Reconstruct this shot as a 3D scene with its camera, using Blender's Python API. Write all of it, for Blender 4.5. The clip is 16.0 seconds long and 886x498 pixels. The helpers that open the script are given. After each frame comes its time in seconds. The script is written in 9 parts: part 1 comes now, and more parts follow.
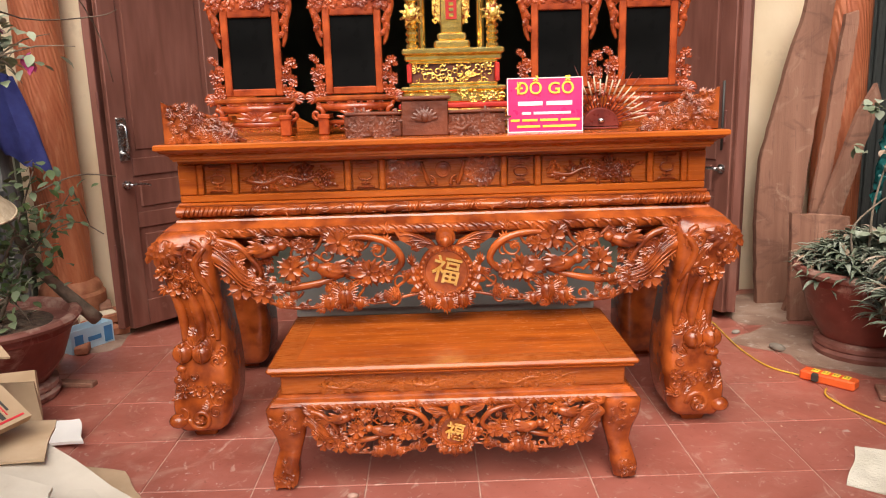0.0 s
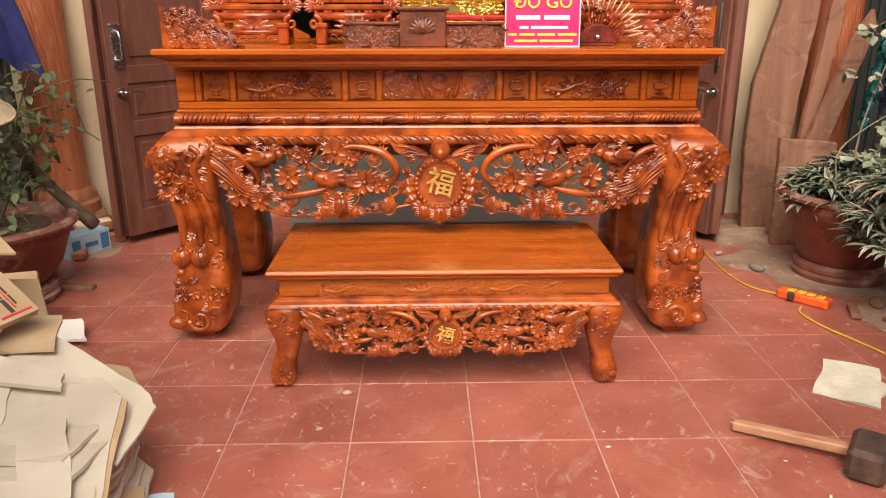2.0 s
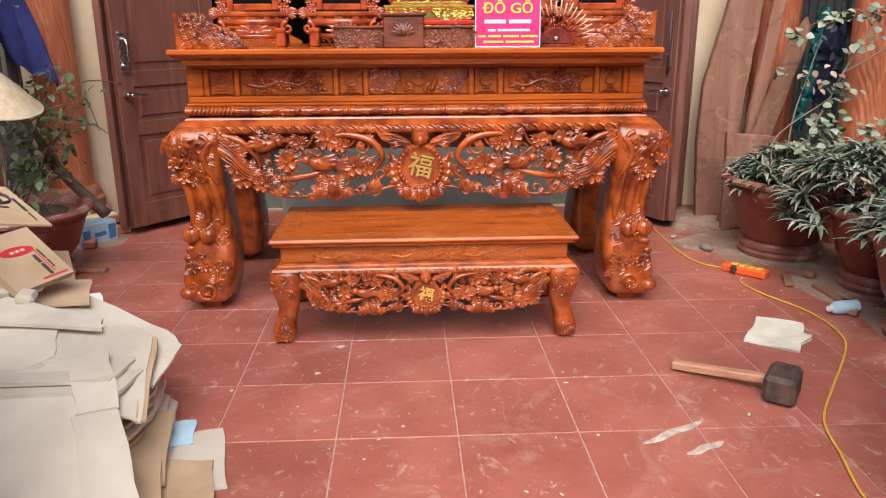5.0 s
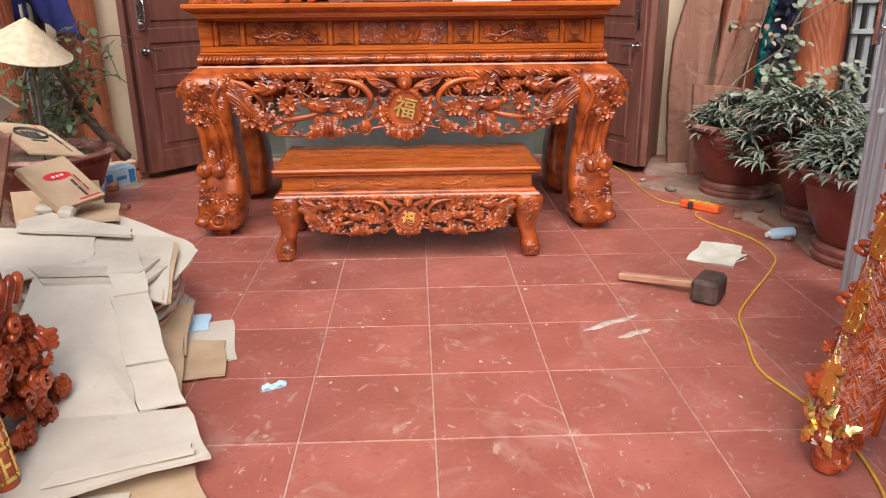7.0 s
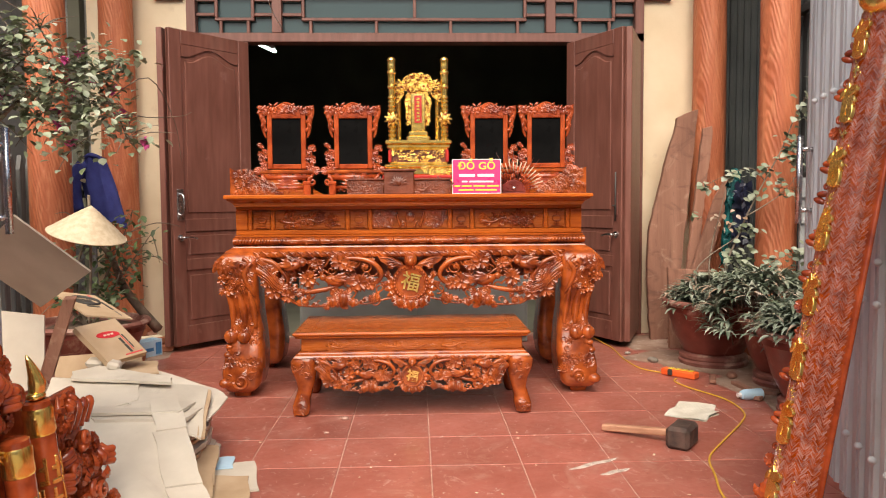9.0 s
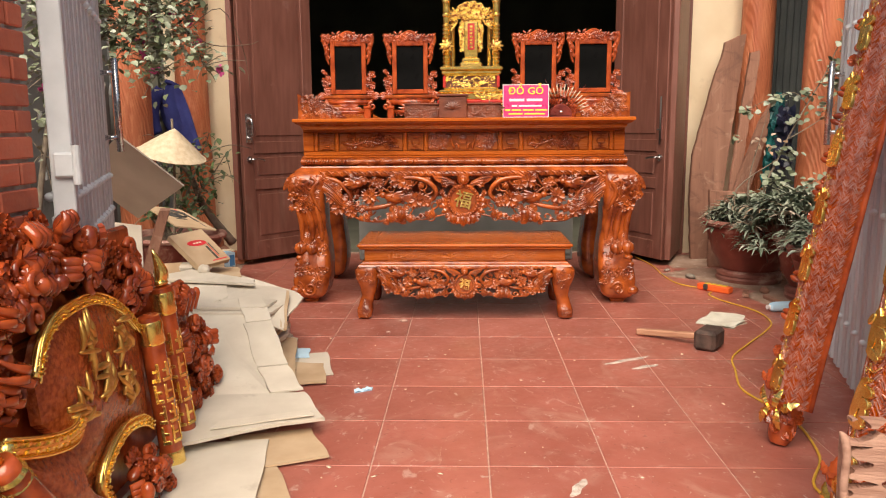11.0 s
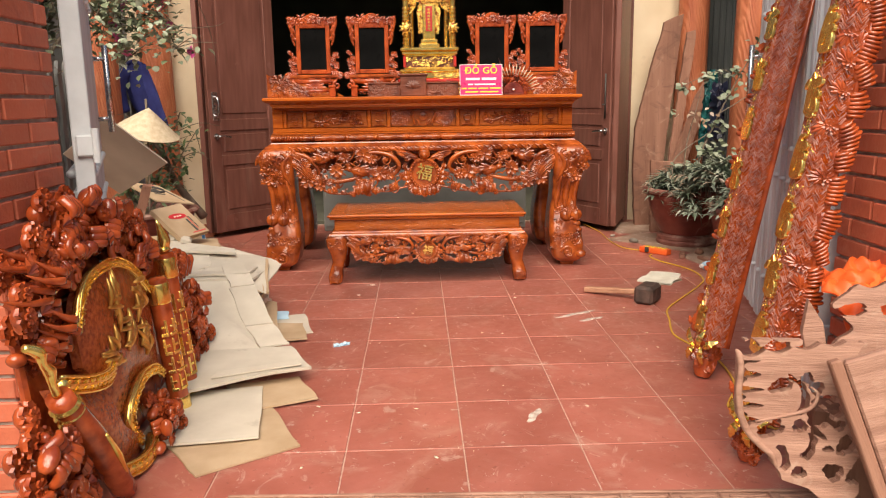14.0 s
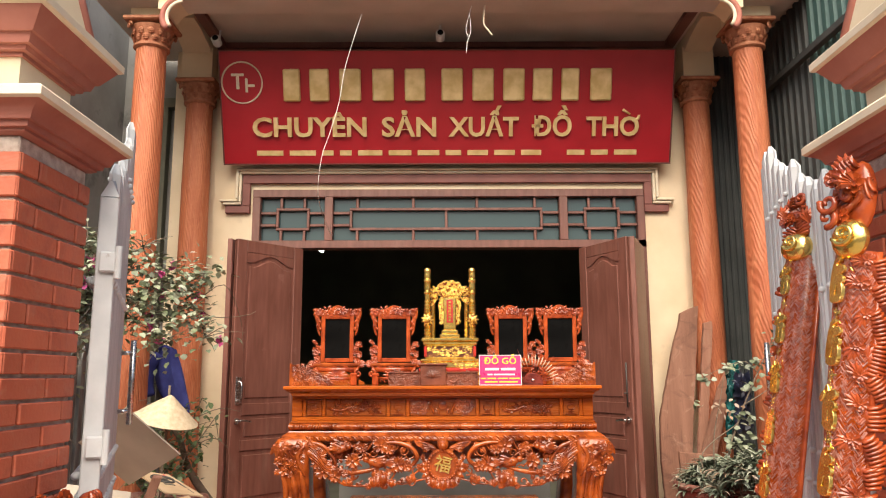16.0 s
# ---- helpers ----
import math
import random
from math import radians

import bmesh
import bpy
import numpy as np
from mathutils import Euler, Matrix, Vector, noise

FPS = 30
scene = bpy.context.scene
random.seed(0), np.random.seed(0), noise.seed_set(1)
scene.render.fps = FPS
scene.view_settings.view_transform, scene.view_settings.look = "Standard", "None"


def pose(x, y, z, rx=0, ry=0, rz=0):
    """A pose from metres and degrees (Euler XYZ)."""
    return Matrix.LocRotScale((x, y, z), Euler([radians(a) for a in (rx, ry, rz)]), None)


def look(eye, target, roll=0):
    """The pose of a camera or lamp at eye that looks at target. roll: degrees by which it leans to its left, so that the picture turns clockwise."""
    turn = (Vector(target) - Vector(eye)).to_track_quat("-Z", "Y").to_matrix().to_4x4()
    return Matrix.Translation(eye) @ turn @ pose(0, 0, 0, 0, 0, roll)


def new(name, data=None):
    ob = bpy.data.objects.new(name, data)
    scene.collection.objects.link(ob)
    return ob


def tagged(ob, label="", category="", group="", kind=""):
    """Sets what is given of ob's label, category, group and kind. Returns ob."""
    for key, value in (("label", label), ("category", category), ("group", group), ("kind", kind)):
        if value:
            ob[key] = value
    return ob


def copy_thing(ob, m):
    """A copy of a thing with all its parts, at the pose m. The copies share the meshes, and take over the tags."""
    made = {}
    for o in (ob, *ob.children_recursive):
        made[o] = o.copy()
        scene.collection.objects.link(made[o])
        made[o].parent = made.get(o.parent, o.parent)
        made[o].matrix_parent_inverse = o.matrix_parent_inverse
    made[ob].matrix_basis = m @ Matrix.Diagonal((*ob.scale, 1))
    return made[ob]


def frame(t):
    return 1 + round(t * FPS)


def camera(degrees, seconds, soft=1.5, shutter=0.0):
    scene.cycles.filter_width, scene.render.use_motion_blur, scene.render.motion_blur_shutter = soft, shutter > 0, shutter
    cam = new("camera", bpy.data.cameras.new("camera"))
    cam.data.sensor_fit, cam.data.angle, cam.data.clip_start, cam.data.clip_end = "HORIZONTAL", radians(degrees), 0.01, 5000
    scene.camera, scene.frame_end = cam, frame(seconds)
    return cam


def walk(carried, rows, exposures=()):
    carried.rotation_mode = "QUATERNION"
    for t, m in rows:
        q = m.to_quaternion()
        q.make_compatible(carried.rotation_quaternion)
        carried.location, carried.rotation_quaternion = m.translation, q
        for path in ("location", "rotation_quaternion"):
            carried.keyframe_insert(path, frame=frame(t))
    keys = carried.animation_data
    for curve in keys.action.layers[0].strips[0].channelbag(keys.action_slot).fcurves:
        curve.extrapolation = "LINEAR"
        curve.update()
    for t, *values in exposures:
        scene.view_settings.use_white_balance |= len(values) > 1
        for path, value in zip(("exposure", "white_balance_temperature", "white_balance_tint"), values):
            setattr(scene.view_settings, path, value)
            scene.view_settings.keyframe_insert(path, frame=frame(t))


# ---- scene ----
cam = camera(61.0, 16.0, soft=1.1)
PATH = [
    (0, (-0.132, -2.045, 1.376), (-0.11, -0.09, 0.956), -1.6),
    (0.5, (-0.171, -2.047, 1.373), (-0.02, -0.098, 0.953), -1.0),
    (1, (-0.2, -2.061, 1.348), (-0.021, -0.138, 0.829), 0.1),
    (1.5, (-0.196, -2.084, 1.335), (-0.041, -0.181, 0.741), 0.5),
    (2, (-0.153, -2.134, 1.343), (-0.105, -0.23, 0.731), -0.0),
    (2.5, (-0.133, -2.181, 1.321), (-0.255, -0.289, 0.684), -1.5),
    (3, (-0.122, -2.252, 1.328), (-0.243, -0.356, 0.703), -1.7),
    (3.5, (-0.152, -2.323, 1.332), (-0.16, -0.412, 0.742), -0.4),
    (4, (-0.161, -2.378, 1.337), (-0.097, -0.462, 0.768), 0.4),
    (4.2, (-0.166, -2.4, 1.312), (-0.088, -0.479, 0.76), 0.4),
    (6.3, (-0.135, -2.948, 1.277), (-0.037, -1.049, 0.657), -0.6),
    (6.5, (-0.136, -2.983, 1.268), (-0.026, -1.086, 0.644), -0.1),
    (7, (-0.041, -3.1, 1.227), (0.027, -1.206, 0.587), -0.5),
    (7.5, (-0.014, -3.193, 1.234), (0.063, -1.231, 0.853), -0.3),
    (7.7, (-0.067, -3.262, 1.226), (0.05, -1.274, 1.036), 0.6),
    (8, (-0.057, -3.312, 1.208), (0.064, -1.316, 1.154), 0.5),
    (8.5, (-0.087, -3.463, 1.178), (0.049, -1.468, 1.133), 0.5),
    (9, (-0.057, -3.616, 1.148), (0.015, -1.622, 1.023), -0.4),
    (9.5, (-0.036, -3.775, 1.133), (-0.067, -1.795, 0.853), -0.5),
    (9.7, (-0.028, -3.802, 1.125), (-0.086, -1.825, 0.826), -0.5),
    (11.8, (-0.105, -4.177, 1.145), (-0.164, -2.206, 0.811), -0.3),
    (12, (-0.096, -4.225, 1.159), (-0.185, -2.259, 0.801), -0.4),
    (12.5, (-0.092, -4.289, 1.161), (-0.187, -2.326, 0.791), -0.4),
    (13, (-0.142, -4.34, 1.203), (-0.134, -2.369, 0.86), -0.5),
    (13.5, (-0.176, -4.375, 1.18), (-0.109, -2.41, 0.813), -0.5),
    (14, (-0.139, -4.381, 1.162), (-0.075, -2.42, 0.775), -0.8),
    (14.5, (-0.111, -4.389, 1.223), (-0.075, -2.408, 0.95), -1.2),
    (15, (-0.098, -4.38, 1.232), (-0.112, -2.38, 1.225), -0.8),
    (15.5, (-0.087, -4.377, 1.229), (-0.111, -2.39, 1.455), -0.3),
    (16, (-0.089, -4.385, 1.254), (-0.087, -2.414, 1.589), -0.2),
]
EXPOSURE = [(0, 0.72, 6500, 10), (0.6, 0.74, 7000, 10), (2.5, 0.70, 7100, 10), (3.0, 0.70, 6250, 10), (7.0, 0.72, 6000, 10), (9.0, 0.76, 6800, 10), (12.0, 0.66, 7000, 10), (14.5, 0.66, 7000, 10), (16.0, 0.92, 7000, 10)]
walk(cam, [(t, look(eye, target, roll)) for t, eye, target, roll in PATH], EXPOSURE)
# ---- body ----
TAU = 2 * math.pi
rng = random.Random(7)

# ---------- world and light ----------
world = bpy.data.worlds.new("sky")
scene.world = world
world.use_nodes = True
wn = world.node_tree
sky = wn.nodes.new("ShaderNodeTexSky")
sky.sky_type, sky.sun_disc = "NISHITA", False
sky.sun_elevation, sky.sun_rotation = radians(48), radians(187)
sky.dust_density, sky.air_density = 4.0, 1.0
wn.nodes["Background"].inputs["Strength"].default_value = 0.092
wn.links.new(sky.outputs[0], wn.nodes["Background"].inputs["Color"])
sun = new("sun", bpy.data.lights.new("sun", "SUN"))
sun.data.energy, sun.data.angle, sun.data.color = 3.2, radians(60), (1.0, 0.92, 0.80)
sun.matrix_basis = look((-1.2, -7.4, 9.2), (0, 0.6, 0))


# ---------- mesh builder ----------
class M:
    def __init__(self):
        self.v, self.f, self.r = [], [], []

    def add(self, vs, fs, m=None):
        n = len(self.v)
        self.v += [tuple(m @ Vector(p)) for p in vs] if m is not None else [tuple(p) for p in vs]
        self.f += [tuple(n + i for i in q) for q in fs]
        return self

    def round(self):
        """Marks all faces so far as softly carved: no edge between them is sharp."""
        self.r = [True] * len(self.f)
        return self

    def join(self, o, m=None, flip=False):
        n = len(self.v)
        self.r += [False] * (len(self.f) - len(self.r)) + o.r + [False] * (len(o.f) - len(o.r))
        self.v += [tuple(m @ Vector(p)) for p in o.v] if m is not None else list(o.v)
        self.f += [tuple(n + i for i in (reversed(q) if flip else q)) for q in o.f]
        return self

    def box(self, x0, y0, z0, x1, y1, z1, b=0.004, m=None):
        """A box with chamfered edges."""
        b = min(b, (x1 - x0) * 0.45, (y1 - y0) * 0.45, (z1 - z0) * 0.45)
        c, h = ((x0 + x1) / 2, (y0 + y1) / 2, (z0 + z1) / 2), ((x1 - x0) / 2, (y1 - y0) / 2, (z1 - z0) / 2)
        at, vs = {}, []
        for s in [(i, j, k) for i in (-1, 1) for j in (-1, 1) for k in (-1, 1)]:
            for a in range(3):
                at[s, a] = len(vs)
                vs.append(tuple(c[n] + s[n] * (h[n] if n == a else h[n] - b) for n in range(3)))
        fs = []
        for a in range(3):
            p, q = (a + 1) % 3, (a + 2) % 3
            for s in (-1, 1):
                ring = []
                for i, j in ((-1, -1), (1, -1), (1, 1), (-1, 1)):
                    k = [0, 0, 0]
                    k[a], k[p], k[q] = s, i, j
                    ring.append(at[tuple(k), a])
                fs.append(ring if s > 0 else ring[::-1])
            for i in (-1, 1):
                for j in (-1, 1):
                    e = []
                    for w in (-1, 1):
                        k = [0, 0, 0]
                        k[a], k[p], k[q] = w, i, j
                        e.append(tuple(k))
                    ring = [at[e[0], p], at[e[1], p], at[e[1], q], at[e[0], q]]
                    fs.append(ring if i * j < 0 else ring[::-1])
        for s in [(i, j, k) for i in (-1, 1) for j in (-1, 1) for k in (-1, 1)]:
            ring = [at[s, 0], at[s, 1], at[s, 2]]
            fs.append(ring if s[0] * s[1] * s[2] > 0 else ring[::-1])
        return self.add(vs, fs, m)

    def loft(self, rings, caps=True, closed=True):
        n, k = len(self.v), len(rings[0])
        for r in rings:
            self.v += [tuple(p) for p in r]
        for i in range(len(rings) - 1):
            for j in range(k if closed else k - 1):
                a, b = n + i * k + j, n + i * k + (j + 1) % k
                self.f.append((a, b, b + k, a + k))
        if caps and closed:
            self.f.append(tuple(range(n + k - 1, n - 1, -1)))
            self.f.append(tuple(n + (len(rings) - 1) * k + j for j in range(k)))
        return self

    def lathe(self, prof, c=(0, 0, 0), n=20, m=None):
        o = M()
        o.loft([[(c[0] + r * math.cos(TAU * j / n), c[1] + r * math.sin(TAU * j / n), c[2] + z) for j in range(n)] for r, z in prof])
        return self.join(o, m)

    def tube(self, pts, r, n=7, smooth=4):
        """A round branch through the points; r is one radius or one for each point."""
        P = [Vector(p) for p in pts]
        R = list(r) if hasattr(r, "__len__") else [r] * len(P)
        if smooth > 1 and len(P) > 2:
            Q, S = [], []
            for i in range(len(P) - 1):
                a, b, c, d = P[max(i - 1, 0)], P[i], P[i + 1], P[min(i + 2, len(P) - 1)]
                for s in range(smooth):
                    t = s / smooth
                    Q.append(0.5 * (2 * b + (c - a) * t + (2 * a - 5 * b + 4 * c - d) * t * t + (3 * b - a - 3 * c + d) * t**3))
                    S.append(R[i] + (R[i + 1] - R[i]) * t)
            P, R = Q + [P[-1]], S + [R[-1]]
        side, rings = None, []
        for i, p in enumerate(P):
            d = (P[min(i + 1, len(P) - 1)] - P[max(i - 1, 0)]).normalized()
            if side is None:
                side = d.cross(Vector((0.3, 0.9, 0.2)))
                side = side.normalized() if side.length > 1e-3 else Vector((1, 0, 0))
            side = (side - d * side.dot(d)).normalized()
            up = d.cross(side)
            rings.append([p + R[i] * (math.cos(TAU * j / n) * side + math.sin(TAU * j / n) * up) for j in range(n)])
        self.r += [False] * (len(self.f) - len(self.r))
        self.loft(rings)
        self.r += [True] * (len(self.f) - len(self.r))
        return self

    def ell(self, c, r, m=None, n=10, k=7):
        o = M()
        r = r if hasattr(r, "__len__") else (r, r, r)
        rings = []
        for i in range(k):
            a = math.pi * (0.04 + 0.92 * i / (k - 1))
            rings.append([(r[0] * math.sin(a) * math.cos(TAU * j / n), r[1] * math.sin(a) * math.sin(TAU * j / n), -r[2] * math.cos(a)) for j in range(n)])
        o.loft(rings)
        o.r = [True] * len(o.f)
        return self.join(o, Matrix.Translation(c) @ (m or Matrix.Identity(4)))

    def prism(self, poly, y0, y1, b=0.0, m=None):
        """A flat shape in x and z, from y0 (front) to y1 (back), with an eased front edge."""
        k = len(poly)
        cx, cz = sum(p[0] for p in poly) / k, sum(p[1] for p in poly) / k
        rings = []
        for y, s in ([(y0, b), (y0 + b, 0.0), (y1, 0.0)] if b else [(y0, 0.0), (y1, 0.0)]):
            ring = []
            for x, z in poly:
                d = math.hypot(x - cx, z - cz) or 1
                ring.append((x - (x - cx) / d * s, y, z - (z - cz) / d * s))
            rings.append(ring)
        area = sum(poly[i][0] * poly[(i + 1) % k][1] - poly[(i + 1) % k][0] * poly[i][1] for i in range(k))
        o = M().loft(rings[::-1] if area > 0 else rings)
        return self.join(o, m)

    def leaf(self, c, L, W, ang, curl=0.25):
        """A pointed leaf in the x-z plane, facing -y, its tip in the direction ang (degrees)."""
        a = radians(ang)
        ux, uz = math.cos(a), math.sin(a)
        rows = ((0, 0.25, 0), (0.14, 0.8, 0.3), (0.2, 0.62, 0.4), (0.36, 1.0, 0.55), (0.44, 0.74, 0.58), (0.6, 0.95, 0.5), (0.68, 0.6, 0.4), (0.84, 0.55, 0.1), (1, 0.06, -0.3))
        n, vs, fs = len(rows), [], []
        for i, (t, w, lift) in enumerate(rows):
            for s in (-1, 0, 1):
                px, pz = L * t - (0.06 * L if s == 0 else 0), W * 0.5 * w * s
                vs.append((c[0] + px * ux - pz * uz, c[1] - L * curl * lift - (0.16 * W if s == 0 else 0) - (0.05 * W if i % 2 else 0), c[2] + px * uz + pz * ux))
        for t, w, lift in rows:
            vs.append((c[0] + L * t * ux, c[1] + 0.1 * L * (1 - abs(2 * t - 1)) - L * curl * lift + 0.12 * W, c[2] + L * t * uz))
        for i in range(n - 1):
            for s in range(2):
                q = 3 * i + s
                fs.append((q, q + 1, q + 4, q + 3))
            fs.append((3 * n + i, 3 * n + i + 1, 3 * i + 3, 3 * i))
            fs.append((3 * i + 2, 3 * i + 5, 3 * n + 1 + i, 3 * n + i))
        return self.add(vs, fs)

    def flower(self, c, R, petals=5, tilt=0.0, dep=0.35):
        """An open blossom facing -y."""
        d = R * dep
        for k in range(petals):
            a0 = TAU * k / petals + tilt
            vs = []
            for r, da, y in ((0.10, 0, 0.0), (0.42, 0.62, -0.45), (0.78, 0.50, -0.75), (0.98, 0.26, -0.55), (0.90, 0.0, -0.5), (0.98, -0.26, -0.55), (0.78, -0.50, -0.75), (0.42, -0.62, -0.45), (0.55, 0, -0.05)):
                vs.append((c[0] + R * r * math.cos(a0 + da), c[1] + d * y, c[2] + R * r * math.sin(a0 + da)))
            vs += [(x, y + 0.25 * R, z) for x, y, z in vs[1:8]]
            fs = [((i + 1) % 8, i, 8) for i in range(8)] + [(9 + i, 10 + i, i + 2, i + 1) for i in range(6)]
            self.join(M().add(vs, fs[:8]).round()).join(M().add(vs, fs[8:]))
        self.ell((c[0], c[1] - d * 0.35, c[2]), (R * 0.2, R * 0.16, R * 0.2), None, 8, 5)
        return self

    def fan(self, c, L, W, ang, curl=0.25):
        """A carved leaf of five ridged, pointed fingers in the x-z plane, facing -y."""
        for da, f in ((-46, 0.72), (-22, 0.9), (0, 1.0), (22, 0.9), (46, 0.72)):
            a = radians(ang + da * min(1.0, 1.5 * W / L))
            ux, uz = math.cos(a), math.sin(a)
            w, l = W * 0.24, L * f
            vs = []
            for t, s, h in ((0, 0, 0.1), (0.58, -1, 0.0), (0.58, 1, 0.0), (0.5, 0, 0.26), (1.0, 0, 0.0), (0.5, 0, -0.35)):
                lift = L * curl * 0.6 * math.sin(2.4 * t)
                vs.append((c[0] + l * t * ux - w * s * uz, c[1] - lift - h * W * 0.6, c[2] + l * t * uz + w * s * ux))
            self.add(vs, [(0, 3, 1), (0, 2, 3), (1, 3, 4), (3, 2, 4), (0, 1, 5), (0, 5, 2), (1, 4, 5), (2, 5, 4)])
        return self

    def curl(self, c, R, turns=1.3, r0=0.01, ang=0.0, way=1):
        """A spiral volute in the x-z plane."""
        pts, rad, n = [], [], 12
        for i in range(n + 1):
            t = i / n
            q = R * (1 - 0.85 * t)
            a = radians(ang) + way * TAU * turns * t
            pts.append((c[0] + q * math.cos(a), c[1] - 0.35 * R * t, c[2] + q * math.sin(a)))
            rad.append(r0 * (1 - 0.45 * t))
        return self.tube(pts, rad, 6, 2)

    def mesh(self, name):
        me = bpy.data.meshes.new(name)
        me.from_pydata(self.v, [], self.f)
        me.polygons.foreach_set("use_smooth", [True] * len(self.f))
        me.set_sharp_from_angle(angle=0.6)
        if any(self.r):
            rounded = np.array(self.r + [False] * (len(self.f) - len(self.r)))
            edge_of = np.empty(len(me.loops), dtype=np.int32)
            me.loops.foreach_get("edge_index", edge_of)
            loop_round = np.repeat(rounded, [len(f) for f in self.f])
            plain = np.zeros(len(me.edges), dtype=bool)
            plain[edge_of[~loop_round]] = True
            if "sharp_edge" in me.attributes:
                keep = np.empty(len(me.edges), dtype=bool)
                me.attributes["sharp_edge"].data.foreach_get("value", keep)
                me.attributes["sharp_edge"].data.foreach_set("value", keep & plain)
        me.update()
        return me


def thing(name, at=(0, 0, 0), label="", category="", group="", kind="", m=None):
    ob = new(name)
    ob.empty_display_size = 0.05
    ob.matrix_basis = m if m is not None else Matrix.Translation(at)
    return tagged(ob, label, category, group, kind)


def part(name, m, material, parent, label=""):
    me = m.mesh(name) if isinstance(m, M) else m
    if material and not me.materials:
        me.materials.append(material)
    ob = new(name, me)
    ob.parent = parent
    return tagged(ob, label)


def single(name, m, material, label="", category="", group="", kind="", at=None):
    me = m.mesh(name) if isinstance(m, M) else m
    if not me.materials:
        me.materials.append(material)
    ob = new(name, me)
    if at is not None:
        ob.matrix_basis = at
    return tagged(ob, label, category, group, kind)


def lettering(body, size, depth, material, name, bold=0.0):
    """Raised letters as a mesh in the x-z plane, centred, facing -y."""
    cu = bpy.data.curves.new(name, "FONT")
    cu.body, cu.size, cu.extrude, cu.align_x, cu.align_y, cu.offset = body, size, depth / 2, "CENTER", "CENTER", bold
    cu.resolution_u = 3
    ob = bpy.data.objects.new(name, cu)
    me = bpy.data.meshes.new_from_object(ob)
    bpy.data.objects.remove(ob)
    me.transform(Matrix.Rotation(radians(90), 4, "X"))
    me.materials.clear()
    me.materials.append(material)
    return me


# ---------- materials ----------
def material(name, a, b, scale=6.0, rough=0.5, metal=0.0, bump=0.1, bscale=None, stretch=(1, 1, 1), coat=0.0, detail=8.0,
             lo=0.35, hi=0.65, spots=None, spot_scale=18.0, spot_at=0.62, vary=0.0, rough_var=0.12, bdist=0.01, island=0.0):
    """Two-tone noise paint with fine relief; spots adds a third, patchy tone; vary shifts the value from piece to piece."""
    mt = bpy.data.materials.new(name)
    mt.use_nodes = True
    nt, N = mt.node_tree, mt.node_tree.nodes
    P, L = N["Principled BSDF"], mt.node_tree.links
    tc, mp = N.new("ShaderNodeTexCoord"), N.new("ShaderNodeMapping")
    mp.inputs["Scale"].default_value = stretch
    L.new(tc.outputs["Object"], mp.inputs[0])
    nz = N.new("ShaderNodeTexNoise")
    nz.inputs["Scale"].default_value, nz.inputs["Detail"].default_value = scale, detail
    L.new(mp.outputs[0], nz.inputs["Vector"])
    rp = N.new("ShaderNodeValToRGB")
    rp.color_ramp.elements[0].position, rp.color_ramp.elements[1].position = lo, hi
    rp.color_ramp.elements[0].color, rp.color_ramp.elements[1].color = (*a, 1), (*b, 1)
    L.new(nz.outputs["Fac"], rp.inputs[0])
    col = rp.outputs[0]
    if spots:
        n2 = N.new("ShaderNodeTexNoise")
        n2.inputs["Scale"].default_value, n2.inputs["Detail"].default_value, n2.inputs["Roughness"].default_value = spot_scale, 6, 0.65
        L.new(tc.outputs["Object"], n2.inputs["Vector"])
        r2 = N.new("ShaderNodeValToRGB")
        r2.color_ramp.elements[0].position, r2.color_ramp.elements[1].position = spot_at, spot_at + 0.12
        L.new(n2.outputs["Fac"], r2.inputs[0])
        mx = N.new("ShaderNodeMix")
        mx.data_type = "RGBA"
        L.new(r2.outputs[0], mx.inputs[0])
        L.new(col, mx.inputs[6])
        mx.inputs[7].default_value = (*spots, 1)
        col = mx.outputs[2]
    if vary:
        oi, mr, hs = N.new("ShaderNodeObjectInfo"), N.new("ShaderNodeMapRange"), N.new("ShaderNodeHueSaturation")
        mr.inputs["To Min"].default_value, mr.inputs["To Max"].default_value = 1 - vary, 1 + vary
        L.new(oi.outputs["Random"], mr.inputs["Value"])
        L.new(mr.outputs[0], hs.inputs["Value"])
        L.new(col, hs.inputs["Color"])
        col = hs.outputs[0]
    if island:
        ge, mr, hs = N.new("ShaderNodeNewGeometry"), N.new("ShaderNodeMapRange"), N.new("ShaderNodeHueSaturation")
        mr.inputs["To Min"].default_value, mr.inputs["To Max"].default_value = 1 - island, 1 + island
        L.new(ge.outputs["Random Per Island"], mr.inputs["Value"])
        L.new(mr.outputs[0], hs.inputs["Value"])
        m2 = N.new("ShaderNodeMapRange")
        m2.inputs["To Min"].default_value, m2.inputs["To Max"].default_value = 1.15, 0.55
        L.new(ge.outputs["Random Per Island"], m2.inputs["Value"])
        L.new(m2.outputs[0], hs.inputs["Saturation"])
        L.new(col, hs.inputs["Color"])
        col = hs.outputs[0]
    L.new(col, P.inputs["Base Color"])
    P.inputs["Metallic"].default_value = metal
    n3 = N.new("ShaderNodeTexNoise")
    n3.inputs["Scale"].default_value, n3.inputs["Detail"].default_value = bscale or scale * 4, 6
    L.new(mp.outputs[0], n3.inputs["Vector"])
    m3 = N.new("ShaderNodeMapRange")
    m3.inputs["To Min"].default_value, m3.inputs["To Max"].default_value = max(rough - rough_var, 0.02), min(rough + rough_var, 1)
    L.new(n3.outputs["Fac"], m3.inputs["Value"])
